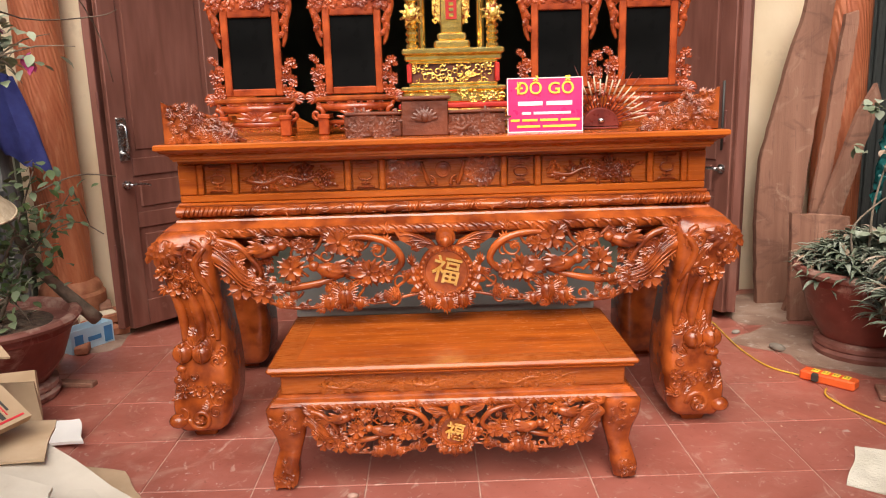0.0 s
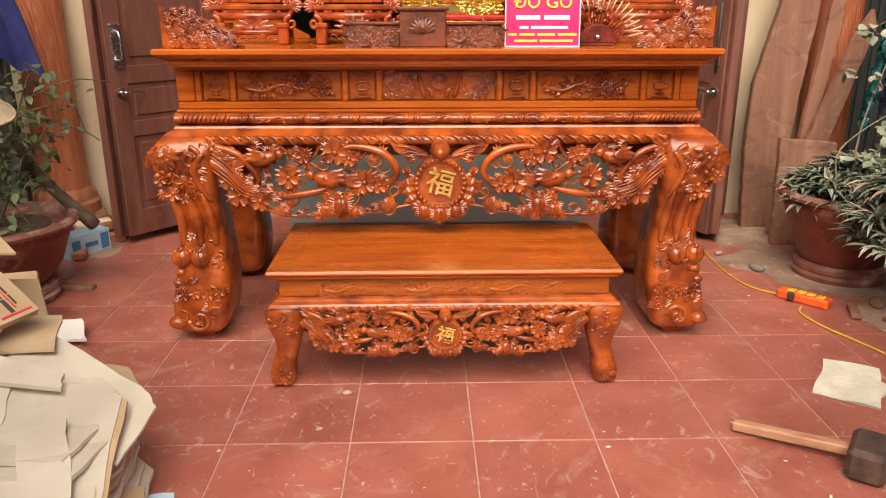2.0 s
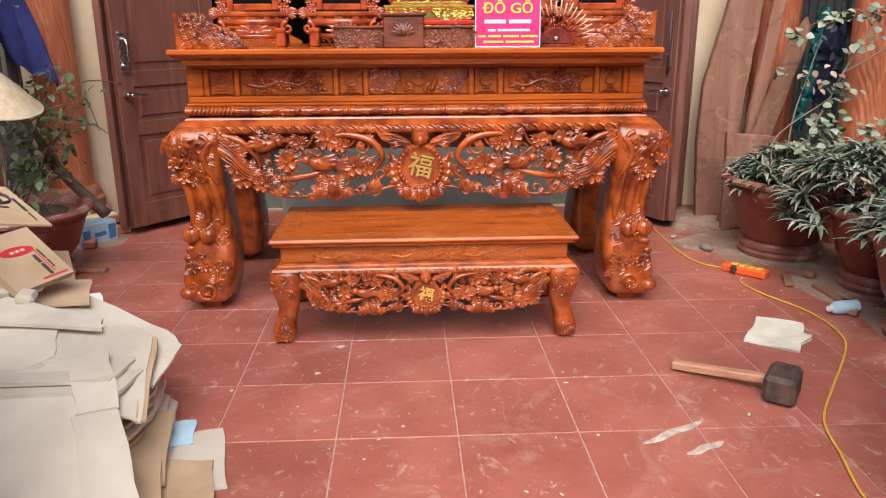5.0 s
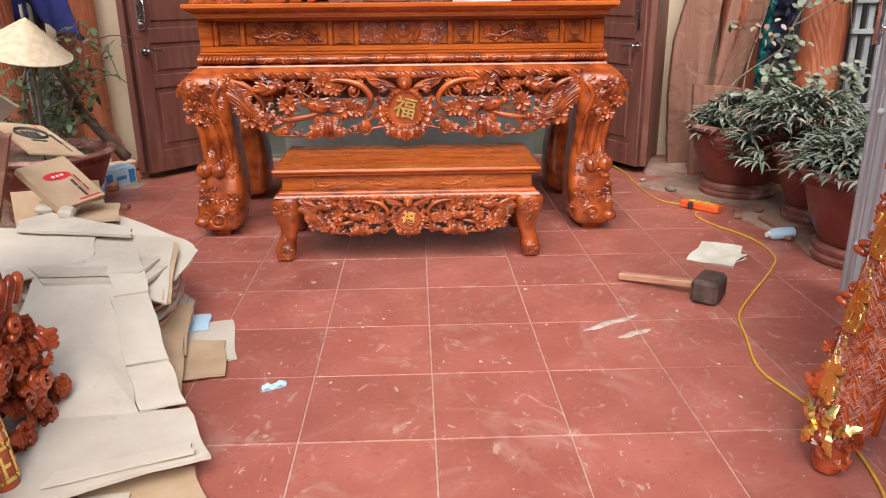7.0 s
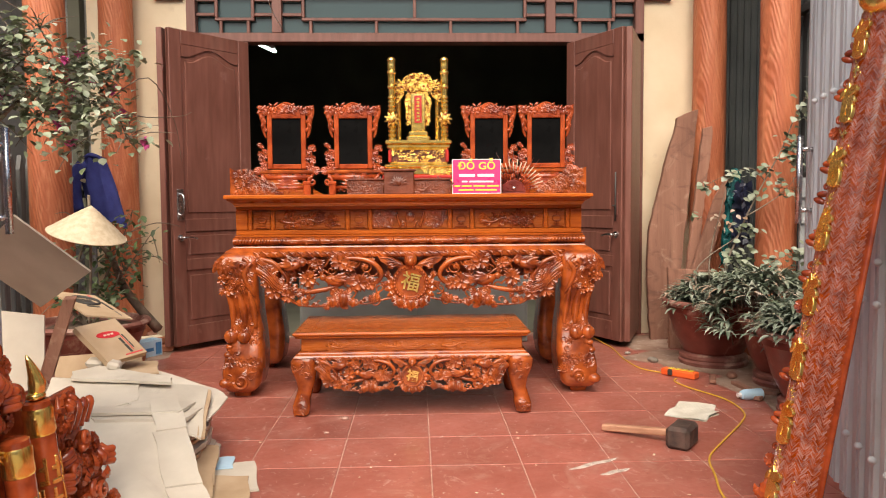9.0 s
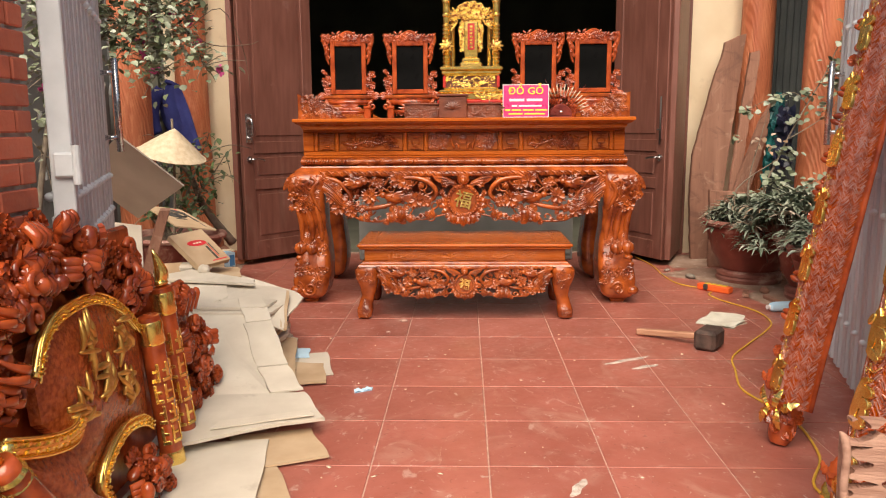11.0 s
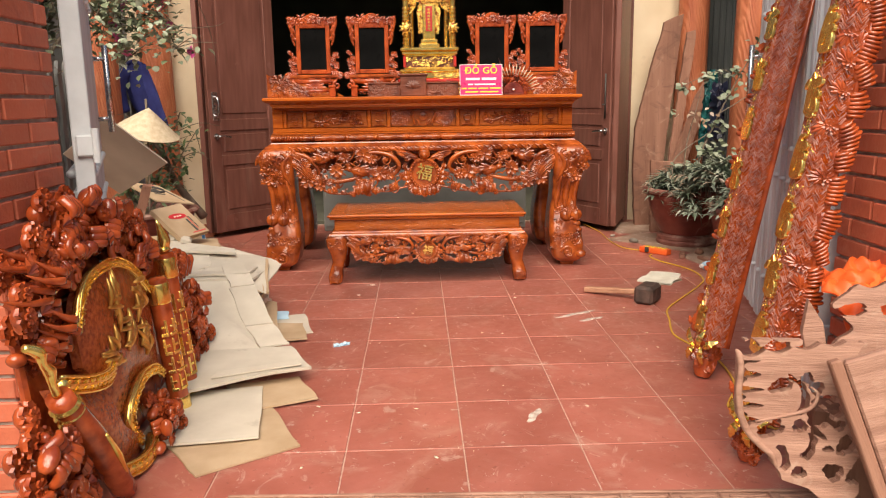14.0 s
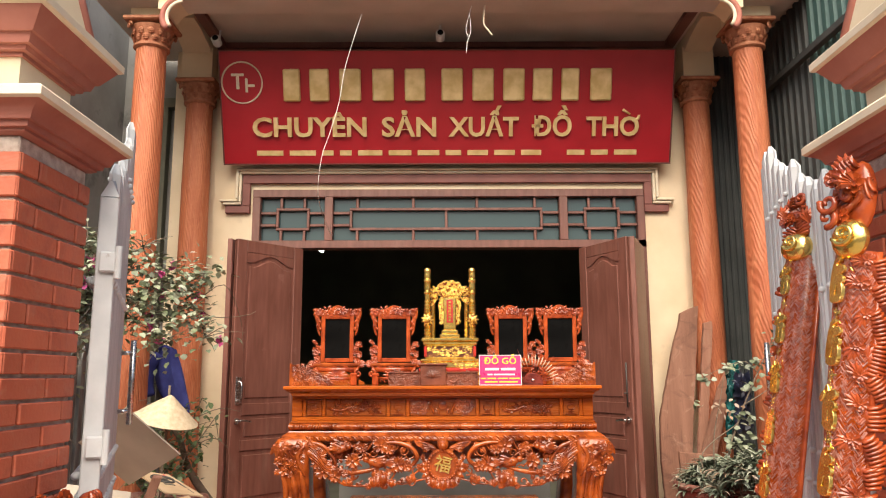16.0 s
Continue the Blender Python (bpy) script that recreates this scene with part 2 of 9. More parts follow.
    L.new(m3.outputs[0], P.inputs["Roughness"])
    if bump:
        bp = N.new("ShaderNodeBump")
        bp.inputs["Strength"].default_value, bp.inputs["Distance"].default_value = bump, bdist
        L.new(n3.outputs["Fac"], bp.inputs["Height"])
        L.new(bp.outputs[0], P.inputs["Normal"])
    if coat:
        P.inputs["Coat Weight"].default_value, P.inputs["Coat Roughness"].default_value = coat, 0.08
    return mt


def grime(mt, colour, scale, at, width, amount, distortion=1.5, stretch=(1, 1, 1), place=False):
    """Adds one more patchy layer of dirt, dust or wear over a material's colour."""
    N, L = mt.node_tree.nodes, mt.node_tree.links
    P = N["Principled BSDF"]
    src = P.inputs["Base Color"].links[0].from_socket
    tc, mp, nz, rp, mx = N.new("ShaderNodeTexCoord"), N.new("ShaderNodeMapping"), N.new("ShaderNodeTexNoise"), N.new("ShaderNodeMapRange"), N.new("ShaderNodeMix")
    mp.inputs["Scale"].default_value = stretch
    L.new(N.new("ShaderNodeNewGeometry").outputs["Position"] if place else tc.outputs["Object"], mp.inputs[0])
    L.new(mp.outputs[0], nz.inputs["Vector"])
    nz.inputs["Scale"].default_value, nz.inputs["Detail"].default_value, nz.inputs["Roughness"].default_value, nz.inputs["Distortion"].default_value = scale, 8, 0.62, distortion
    rp.inputs["From Min"].default_value, rp.inputs["From Max"].default_value, rp.inputs["To Max"].default_value = at, at + width, amount
    L.new(nz.outputs["Fac"], rp.inputs["Value"])
    mx.data_type = "RGBA"
    L.new(rp.outputs[0], mx.inputs[0])
    L.new(src, mx.inputs[6])
    mx.inputs[7].default_value = (*colour, 1)
    L.new(mx.outputs[2], P.inputs["Base Color"])


CARVED = material("lacquered_carved_wood", (0.16, 0.027, 0.006), (0.44, 0.095, 0.017), 11, 0.24, bump=0.10, bscale=80, coat=0.45, rough_var=0.08)
CARVED2 = material("lacquered_red_carved_wood", (0.19, 0.027, 0.008), (0.45, 0.082, 0.021), 14, 0.18, bump=0.12, bscale=60, coat=0.4, rough_var=0.06)
PLANK = material("lacquered_grained_wood", (0.29, 0.054, 0.007), (0.54, 0.128, 0.015), 5, 0.24, bump=0.04, bscale=40, stretch=(0.5, 6, 6), coat=0.22, lo=0.3, hi=0.7)
PANELWOOD = material("lacquered_panel_wood", (0.25, 0.052, 0.008), (0.45, 0.112, 0.017), 5, 0.28, bump=0.05, bscale=40, stretch=(0.5, 6, 6), coat=0.08, lo=0.3, hi=0.7)
for mt_, sp_ in ((CARVED, 0.42), (CARVED2, 0.5), (PLANK, 0.42), (PANELWOOD, 0.40)):
    mt_.node_tree.nodes["Principled BSDF"].inputs["Specular IOR Level"].default_value = sp_
DARKWOOD = material("dark_carved_rosewood", (0.10, 0.025, 0.012), (0.19, 0.05, 0.022), 12, 0.38, bump=0.3, bscale=50)
GOLD = material("gold_leaf", (0.86, 0.55, 0.12), (1.0, 0.75, 0.26), 25, 0.20, metal=0.93, bump=0.06, bscale=60, rough_var=0.1)
DULLGOLD = material("rubbed_dull_gold", (0.42, 0.20, 0.045), (0.80, 0.50, 0.14), 18, 0.34, metal=0.85, bump=0.2, bscale=60)
# dark red spots stand in for the red, shaded hollows of the carving
OLDGOLD = material("gold_with_dark_recess_spots", (0.82, 0.50, 0.09), (1.0, 0.70, 0.20), 25, 0.3, metal=0.7, bump=0.5, bscale=90, spots=(0.20, 0.03, 0.012), spot_scale=45, spot_at=0.47)
BRASS = material("bronze_letter_gold", (0.62, 0.43, 0.18), (0.82, 0.62, 0.32), 9, 0.42, metal=0.25, bump=0.1)
REDGOLD = material("red_lacquer", (0.35, 0.012, 0.01), (0.5, 0.03, 0.02), 20, 0.35, bump=0.1)
TILE = material("red_ceramic_tile", (0.315, 0.094, 0.068), (0.39, 0.128, 0.098), 4, 0.36, bump=0.10, bscale=24, spots=(0.40, 0.20, 0.155), spot_scale=7, spot_at=0.60, vary=0.10, rough_var=0.18)
grime(TILE, (0.20, 0.055, 0.038), 1.6, 0.50, 0.2, 0.45, 0.6, place=True)
grime(TILE, (0.48, 0.27, 0.21), 2.6, 0.54, 0.16, 0.5, 2.5, place=True)
grime(TILE, (0.58, 0.40, 0.33), 9, 0.60, 0.08, 0.5, 2.6, (1, 0.6, 1), place=True)
grime(TILE, (0.56, 0.47, 0.41), 26, 0.645, 0.03, 0.6, 1.0, place=True)
grime(TILE, (0.17, 0.045, 0.032), 40, 0.62, 0.05, 0.5, 0.6, place=True)
GROUT = material("pale_grout", (0.42, 0.25, 0.2), (0.55, 0.38, 0.31), 30, 0.9, bump=0.3)
EARTH = material("dusty_concrete_ground", (0.20, 0.17, 0.14), (0.32, 0.28, 0.24), 3, 0.95, bump=0.5, bscale=40)
DUST = material("red_brown_dust", (0.24, 0.14, 0.10), (0.38, 0.26, 0.20), 5, 0.95, bump=0.6, bscale=40, spots=(0.46, 0.36, 0.30), spot_scale=14, spot_at=0.56)
BRICK = material("red_facing_brick", (0.45, 0.105, 0.054), (0.55, 0.152, 0.082), 7, 0.55, bump=0.2, bscale=80, spots=(0.36, 0.075, 0.042), spot_scale=10, vary=0.12)
grime(BRICK, (0.50, 0.22, 0.15), 7, 0.56, 0.15, 0.5, place=True)
grime(BRICK, (0.22, 0.045, 0.03), 3, 0.54, 0.15, 0.5, place=True)
MORTAR = material("grey_mortar", (0.40, 0.31, 0.26), (0.60, 0.51, 0.45), 30, 0.95, bump=0.5)
CREAM = material("cream_wall_paint", (0.66, 0.53, 0.36), (0.74, 0.62, 0.45), 2.5, 0.75, bump=0.08, bscale=60, spots=(0.58, 0.46, 0.32), spot_scale=3)
CREAMTRIM = material("cream_trim_paint", (0.66, 0.56, 0.42), (0.76, 0.67, 0.52), 5, 0.65, bump=0.15, bscale=50, spots=(0.42, 0.35, 0.28), spot_scale=9, spot_at=0.66)
PINKTRIM = material("dusty_pink_cornice_paint", (0.36, 0.12, 0.09), (0.44, 0.17, 0.13), 5, 0.7, bump=0.15, bscale=50)
BROWNPAINT = material("brown_door_paint", (0.145, 0.053, 0.038), (0.205, 0.080, 0.060), 4, 0.42, bump=0.06, bscale=50, stretch=(5, 5, 0.6), spots=(0.27, 0.13, 0.11), spot_scale=6, spot_at=0.64)
grime(BROWNPAINT, (0.29, 0.165, 0.13), 2.2, 0.56, 0.25, 0.45, 1.0, (2, 2, 0.5))
BROWNDARK = material("dark_brown_frame_paint", (0.12, 0.04, 0.032), (0.18, 0.066, 0.052), 5, 0.45, bump=0.06)
COLUMN = material("wood_effect_column_paint", (0.40, 0.105, 0.045), (0.52, 0.165, 0.075), 3.2, 0.55, bump=0, bscale=6, stretch=(4, 4, 0.7), lo=0.35, hi=0.65)
grime(COLUMN, (0.58, 0.22, 0.11), 3, 0.50, 0.12, 0.6, 2.0, (5, 5, 0.6))
cn, cl = COLUMN.node_tree.nodes, COLUMN.node_tree.links
wv_, wm_, wb_ = cn.new("ShaderNodeTexWave"), cn.new("ShaderNodeMapping"), cn.new("ShaderNodeBump")
wm_.inputs["Scale"].default_value, wm_.inputs["Rotation"].default_value = (1, 1, 0.22), (0, 0.12, 0.5)
wv_.bands_direction = "DIAGONAL"
for k_, v_ in (("Scale", 24.0), ("Distortion", 9.0), ("Detail", 2.0), ("Detail Scale", 0.55), ("Detail Roughness", 0.4)):
    wv_.inputs[k_].default_value = v_
wb_.inputs["Strength"].default_value, wb_.inputs["Distance"].default_value = 0.38, 0.009
cl.new(cn.new("ShaderNodeTexCoord").outputs["Object"], wm_.inputs[0])
cl.new(wm_.outputs[0], wv_.inputs["Vector"])
cl.new(wv_.outputs["Fac"], wb_.inputs["Height"])
cl.new(wb_.outputs[0], cn["Principled BSDF"].inputs["Normal"])
CAPITAL = material("terracotta_capital_paint", (0.33, 0.11, 0.055), (0.46, 0.19, 0.10), 20, 0.7, bump=0.3)
GALV = material("galvanised_steel_sheet", (0.45, 0.475, 0.50), (0.60, 0.625, 0.65), 6, 0.5, metal=0.1, bump=0.05, stretch=(1, 1, 0.3))
STEEL = material("worn_stainless_steel", (0.5, 0.5, 0.5), (0.68, 0.68, 0.68), 30, 0.25, metal=1.0, bump=0.05)
GREYPAINT = material("pale_grey_gate_paint", (0.52, 0.54, 0.56), (0.64, 0.66, 0.68), 8, 0.5, bump=0.1, spots=(0.34, 0.30, 0.27), spot_scale=22, spot_at=0.68)
DARKSHEET = material("dark_grey_sheet", (0.045, 0.052, 0.052), (0.075, 0.082, 0.08), 3, 0.6, bump=0.1)
grime(GALV, (0.30, 0.27, 0.25), 5, 0.58, 0.2, 0.6, 1.0, (1, 1, 0.25))
GREENSHEET = material("green_sheet_metal", (0.05, 0.115, 0.105), (0.075, 0.155, 0.145), 2, 0.55, bump=0.1)
GREYWALL = material("stained_grey_render", (0.22, 0.22, 0.21), (0.34, 0.34, 0.33), 1.5, 0.9, bump=0.3, bscale=20, spots=(0.11, 0.11, 0.11), spot_scale=2.2, spot_at=0.58)
# room colour kept dark to stand in for deep indoor shade
ROOM = material("shade_dark_room_paint", (0.12, 0.12, 0.09), (0.16, 0.16, 0.12), 2, 0.9, bump=0.05)
SOFFIT = material("pale_soffit_paint", (0.50, 0.44, 0.38), (0.60, 0.53, 0.47), 2, 0.8, bump=0.05)
RAWWOOD = material("raw_dusty_plank", (0.20, 0.088, 0.056), (0.33, 0.165, 0.112), 2.2, 0.8, bump=0.45, bscale=24, stretch=(5, 5, 0.35), lo=0.3, hi=0.7, vary=0.12)
grime(RAWWOOD, (0.12, 0.052, 0.036), 3.2, 0.56, 0.12, 0.75, 1.4, (0.8, 1, 1.6))
grime(RAWWOOD, (0.12, 0.055, 0.04), 9, 0.60, 0.06, 0.6, 0.5, (5, 5, 0.3))
grime(RAWWOOD, (0.40, 0.25, 0.18), 7, 0.57, 0.15, 0.6)
PALEWOOD = material("pale_raw_carved_wood", (0.27, 0.135, 0.095), (0.43, 0.240, 0.175), 5, 0.75, bump=0.35, bscale=30, stretch=(0.8, 5, 8))
grime(PALEWOOD, (0.47, 0.315, 0.24), 9, 0.55, 0.15, 0.6)
grime(PALEWOOD, (0.19, 0.095, 0.065), 4, 0.58, 0.10, 0.6, 1.0, (0.6, 4, 7))
TERRA = material("dark_red_glazed_pot", (0.13, 0.022, 0.016), (0.20, 0.045, 0.032), 9, 0.4, bump=0.1, spots=(0.30, 0.17, 0.13), spot_scale=5, spot_at=0.6)
grime(TERRA, (0.42, 0.24, 0.19), 6, 0.58, 0.12, 0.7)
POTRIM = material("dusty_worn_pot_glaze", (0.17, 0.05, 0.036), (0.27, 0.11, 0.085), 9, 0.6, bump=0.15, spots=(0.42, 0.26, 0.21), spot_scale=7, spot_at=0.5)
SOIL = material("dry_potting_soil", (0.08, 0.055, 0.04), (0.17, 0.12, 0.085), 30, 1.0, bump=0.8)
CARD = material("grey_cardboard", (0.52, 0.46, 0.38), (0.62, 0.56, 0.47), 5, 0.85, bump=0.08, bscale=50, vary=0.07, spots=(0.44, 0.38, 0.31), spot_scale=6)
TANCARD = material("tan_cardboard", (0.40, 0.275, 0.165), (0.49, 0.355, 0.23), 6, 0.85, bump=0.08, bscale=50, vary=0.08)
DARKCARD = material("dark_grey_board", (0.36, 0.30, 0.235), (0.45, 0.385, 0.31), 4, 0.8, bump=0.08)
STRAW = material("woven_palm_leaf", (0.46, 0.36, 0.24), (0.58, 0.48, 0.34), 30, 0.7, bump=0.3, bscale=90)
BLUE = material("navy_blue_cloth", (0.018, 0.022, 0.13), (0.035, 0.045, 0.21), 8, 0.85, bump=0.3, bscale=60)
LEAFM = material("dusty_green_leaf", (0.15, 0.195, 0.09), (0.38, 0.42, 0.28), 7, 0.6, bump=0.1, vary=0.2, island=0.3)
LEAFG = material("fresh_green_leaf", (0.07, 0.125, 0.035), (0.19, 0.27, 0.10), 7, 0.5, bump=0.1, vary=0.2, island=0.45)
LEAFV = material("shaded_vine_leaf", (0.10, 0.13, 0.075), (0.24, 0.27, 0.18), 7, 0.6, bump=0.1, vary=0.2, island=0.4)
LEAFD = material("strap_leaf_green", (0.095, 0.135, 0.085), (0.25, 0.28, 0.20), 5, 0.5, bump=0.1, spots=(0.30, 0.29, 0.22), spot_scale=9, spot_at=0.56, island=0.5)
DRYLEAF = material("withered_tan_leaf", (0.26, 0.17, 0.11), (0.42, 0.30, 0.21), 9, 0.8, bump=0.2, island=0.3)
BARK = material("grey_brown_bark", (0.13, 0.10, 0.075), (0.24, 0.19, 0.14), 16, 0.9, bump=0.5)
PINKFL = material("magenta_bracts", (0.55, 0.06, 0.24), (0.70, 0.13, 0.36), 12, 0.6)
# stands in for the dark seen through the portrait frames; also the lens
BLACKM = material("black_opening_and_lens", (0.004, 0.004, 0.004), (0.008, 0.008, 0.008), 4, 0.3, bump=0)
BLACKM.node_tree.nodes["Principled BSDF"].inputs["Specular IOR Level"].default_value = 0.03
SIGNRED = material("red_signboard_vinyl", (0.34, 0.006, 0.014), (0.40, 0.010, 0.020), 3, 0.38, bump=0.02)
PINKSIGN = material("pink_card_print", (0.72, 0.02, 0.14), (0.80, 0.035, 0.19), 5, 0.3, bump=0)
YELLOWP = material("yellow_print", (0.85, 0.62, 0.05), (0.9, 0.7, 0.1), 5, 0.4, bump=0)
WHITEP = material("white_print", (0.78, 0.76, 0.74), (0.84, 0.82, 0.8), 5, 0.5, bump=0)
REDP = material("red_print", (0.5, 0.02, 0.03), (0.6, 0.03, 0.04), 5, 0.5, bump=0)
BLACKP = material("black_print", (0.03, 0.027, 0.025), (0.05, 0.045, 0.04), 5, 0.6, bump=0)
YCABLE = material("yellow_cable_sheath", (0.60, 0.34, 0.03), (0.70, 0.43, 0.06), 20, 0.5)
ORANGE = material("orange_plastic", (0.75, 0.10, 0.02), (0.82, 0.14, 0.03), 10, 0.4)
RUBBER = material("black_rubber_mallet", (0.035, 0.022, 0.018), (0.11, 0.066, 0.052), 16, 0.75, bump=0.7, bscale=30)
HANDLE = material("worn_mallet_handle", (0.36, 0.17, 0.10), (0.50, 0.27, 0.17), 10, 0.6, bump=0.2, stretch=(1, 5, 5))
RAG = material("cream_cotton_rag", (0.60, 0.56, 0.46), (0.70, 0.66, 0.56), 12, 0.9, bump=0.4, bscale=90)
TEAL = material("teal_plastic_sheet", (0.004, 0.030, 0.034), (0.02, 0.15, 0.145), 14, 0.2, bump=0.4)
NAVYBAG = material("dark_blue_plastic", (0.006, 0.007, 0.016), (0.02, 0.025, 0.055), 12, 0.35, bump=0.4)
MASKB = material("pale_blue_paper", (0.42, 0.62, 0.78), (0.52, 0.72, 0.86), 10, 0.8)
BLUEPRINT = material("blue_print", (0.05, 0.20, 0.45), (0.07, 0.25, 0.52), 10, 0.6)
FENCEG = material("weathered_grey_timber", (0.12, 0.12, 0.12), (0.20, 0.20, 0.195), 8, 0.85, bump=0.3, stretch=(4, 4, 0.6))
GRILLE = material("grey_grille_paint", (0.27, 0.28, 0.29), (0.38, 0.39, 0.40), 8, 0.6, bump=0.2, spots=(0.2, 0.17, 0.15), spot_scale=20, spot_at=0.62)
GLASS = bpy.data.materials.new("dusky_window_glass")
GLASS.use_nodes = True
gp = GLASS.node_tree.nodes["Principled BSDF"]
gp.inputs["Base Color"].default_value, gp.inputs["Roughness"].default_value, gp.inputs["Metallic"].default_value = (0.05, 0.085, 0.09, 1), 0.06, 0.0
GLOW = bpy.data.materials.new("fluorescent_tube_glow")
GLOW.use_nodes = True
GLOW.node_tree.nodes["Principled BSDF"].inputs["Emission Color"].default_value = (0.75, 1, 0.9, 1)
GLOW.node_tree.nodes["Principled BSDF"].inputs["Emission Strength"].default_value = 4.0

# ---------- structure ----------
single("ground", M().box(-60, -60, -0.30, 60, 60, -0.016, 0.01), EARTH, "dusty grey concrete ground around the yard", "ground", kind="structure")
floor = single("floor", M().box(-3.2, -2.40, -0.016, 3.2, 2.9, -0.003, 0.001), GROUT, "red square ceramic tiles with pale joints, dusty", "floor", kind="structure")
single("threshold", M().box(-1.3, -2.52, -0.016, 1.3, -2.405, 0.004, 0.004), EARTH, "pale concrete strip at the gate threshold", "threshold", kind="structure")
dirt = M()
for k in range(5):
    cx, cy, rx, ry = ((2.05, 1.65, 0.52, 0.42), (2.25, 0.55, 0.42, 0.75), (1.95, 2.35, 0.42, 0.30), (-2.3, 2.25, 0.36, 0.42), (-2.6, 1.0, 0.6, 1.0))[k]
    ring = []
    for j in range(40):
        a = TAU * j / 40
        q = 1 + 0.16 * math.sin(3 * a + k) + 0.1 * math.sin(7 * a + 2 * k)
        ring.append((cx + rx * q * math.cos(a), cy + ry * q * math.sin(a)))
    dirt.loft([[(x, y, 0.0005) for x, y in ring], [(cx + (x - cx) * 0.8, cy + (y - cy) * 0.8, 0.006 + 0.001 * k) for x, y in ring]])
single("dirt_patch", dirt, DUST, "dry earth and sawdust spread over the tiles by the pots", "dirt", kind="stuff")

YW = 2.78
facade = M()
facade.box(-2.75, YW, 0, -1.93, YW + 0.22, 4.6)
facade.box(1.88, YW, 0, 2.50, YW + 0.22, 4.6)
facade.box(-1.93, YW, 3.06, 1.88, YW + 0.22, 4.6)
single("wall_front", facade, CREAM, "cream painted house front round a wide doorway", "wall", kind="structure")
single("wall_rear_left", M().box(-3.4, 3.1, 0, -2.752, 3.2, 5.2), GREYWALL, "grey stained rendered wall closing the gap beside the house", "wall", kind="structure")
single("wall_side_left", M().box(-3.6, 2.2, 0, -3.4, 9, 5.5), GREYWALL, "grey stained rendered wall beside the house", "wall", kind="structure")
single("wall_left", M().box(-3.55, -6, 0, -3.4, 1.0, 2.3).box(-3.55, 1.0, 0, -3.4, 2.2, 5.0), GREYWALL, "grey stained rendered boundary wall", "wall", kind="structure")
# the room's surfaces carry its shade in their dark colour
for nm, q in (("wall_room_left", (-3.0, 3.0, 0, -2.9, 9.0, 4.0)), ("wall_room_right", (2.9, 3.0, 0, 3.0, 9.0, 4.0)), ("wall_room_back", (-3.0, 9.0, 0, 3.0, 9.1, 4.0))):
    single(nm, M().box(*q), ROOM, "room wall behind the doorway, indoor shade put into its dark colour", "wall", kind="structure")
single("ceiling_room", M().box(-3.0, 3.0, 4.0, 3.0, 9.1, 4.1), ROOM, "room ceiling, indoor shade put into its dark colour", "ceiling", kind="structure")
single("floor_room", M().box(-3.0, 2.9, -0.01, 3.0, 9.0, 0.03), ROOM, "room floor behind the doorway, indoor shade put into its dark colour", "floor", kind="structure")

# porch roof, beam and soffit
single("ceiling_porch", M().box(-3.1, 1.45, 4.50, 3.1, 3.0, 4.62), SOFFIT, "pale painted porch ceiling", "ceiling", kind="structure")
single("porch_beam", M().box(-2.9, 1.45, 4.38, 2.9, 1.74, 4.80, 0.01), SOFFIT, "pale painted porch front beam", "beam", kind="structure")
trim = M().box(-2.2, 1.745, 4.47, 2.1, 1.80, 4.498).box(-2.2, 2.55, 4.44, 2.1, 2.775, 4.498).box(-2.3, 1.745, 4.45, -2.201, 2.775, 4.498).box(2.101, 1.745, 4.45, 2.2, 2.775, 4.498)
single("trim_soffit", trim, BROWNDARK, "dark brown border round the porch ceiling", "trim", kind="structure")

# hood moulding over the doorway
HOODBROWN = material("dull_brown_moulding_paint", (0.17, 0.055, 0.045), (0.23, 0.08, 0.065), 5, 0.6, bump=0.1)
hood = thing("trim_hood", label="brown and cream stepped hood moulding over the doorway", category="moulding", kind="structure")
for nm, mt, g, d in (("band", HOODBROWN, 0.0, 0.05), ("upper_band", CREAMTRIM, 0.085, 0.075)):
    b = M()
    if g == 0:
        b.box(-2.03, YW - d, 3.12, 1.95, YW - 0.002, 3.205).box(-2.03, YW - d, 2.90, -1.955, YW - 0.002, 3.118).box(1.875, YW - d, 2.90, 1.95, YW - 0.002, 3.118)
        b.box(-2.19, YW - d, 2.825, -1.955, YW - 0.002, 2.898).box(1.875, YW - d, 2.825, 2.11, YW - 0.002, 2.898)
    else:
        for o, dd in ((0, 0), (0.028, 0.016)):
            b.box(-2.06 - o, YW - d - dd, 3.208 + o, 1.98 + o, YW - 0.002, 3.233 + o, 0.008)
            b.box(-2.06 - o, YW - d - dd, 2.93 + o, -2.034 - o, YW - 0.002, 3.205 + o, 0.006).box(1.954 + o, YW - d - dd, 2.93 + o, 1.98 + o, YW - 0.002, 3.205 + o, 0.006)
            b.box(-2.21 - o, YW - d - dd, 2.902 + o, -2.036 - o, YW - 0.002, 2.926 + o, 0.006).box(1.956 + o, YW - d - dd, 2.902 + o, 2.13 + o, YW - 0.002, 2.926 + o, 0.006)
    part(nm, b, mt, hood)

# door frame, transom window
window = thing("window_1", label="brown transom window with geometric lattice over dusky glass", category="window", kind="structure")
X0, X1, Z0, Z1 = -1.93, 1.88, 2.48, 3.06
fr = M().box(X0, YW - 0.03, Z1 - 0.075, X1, YW + 0.12, Z1).box(X0, YW - 0.03, Z0, X1, YW + 0.12, Z0 + 0.075)
fr.box(X0, YW - 0.03, 0, X0 + 0.075, YW + 0.12, Z1 - 0.076).box(X1 - 0.075, YW - 0.03, 0, X1, YW + 0.12, Z1 - 0.076)
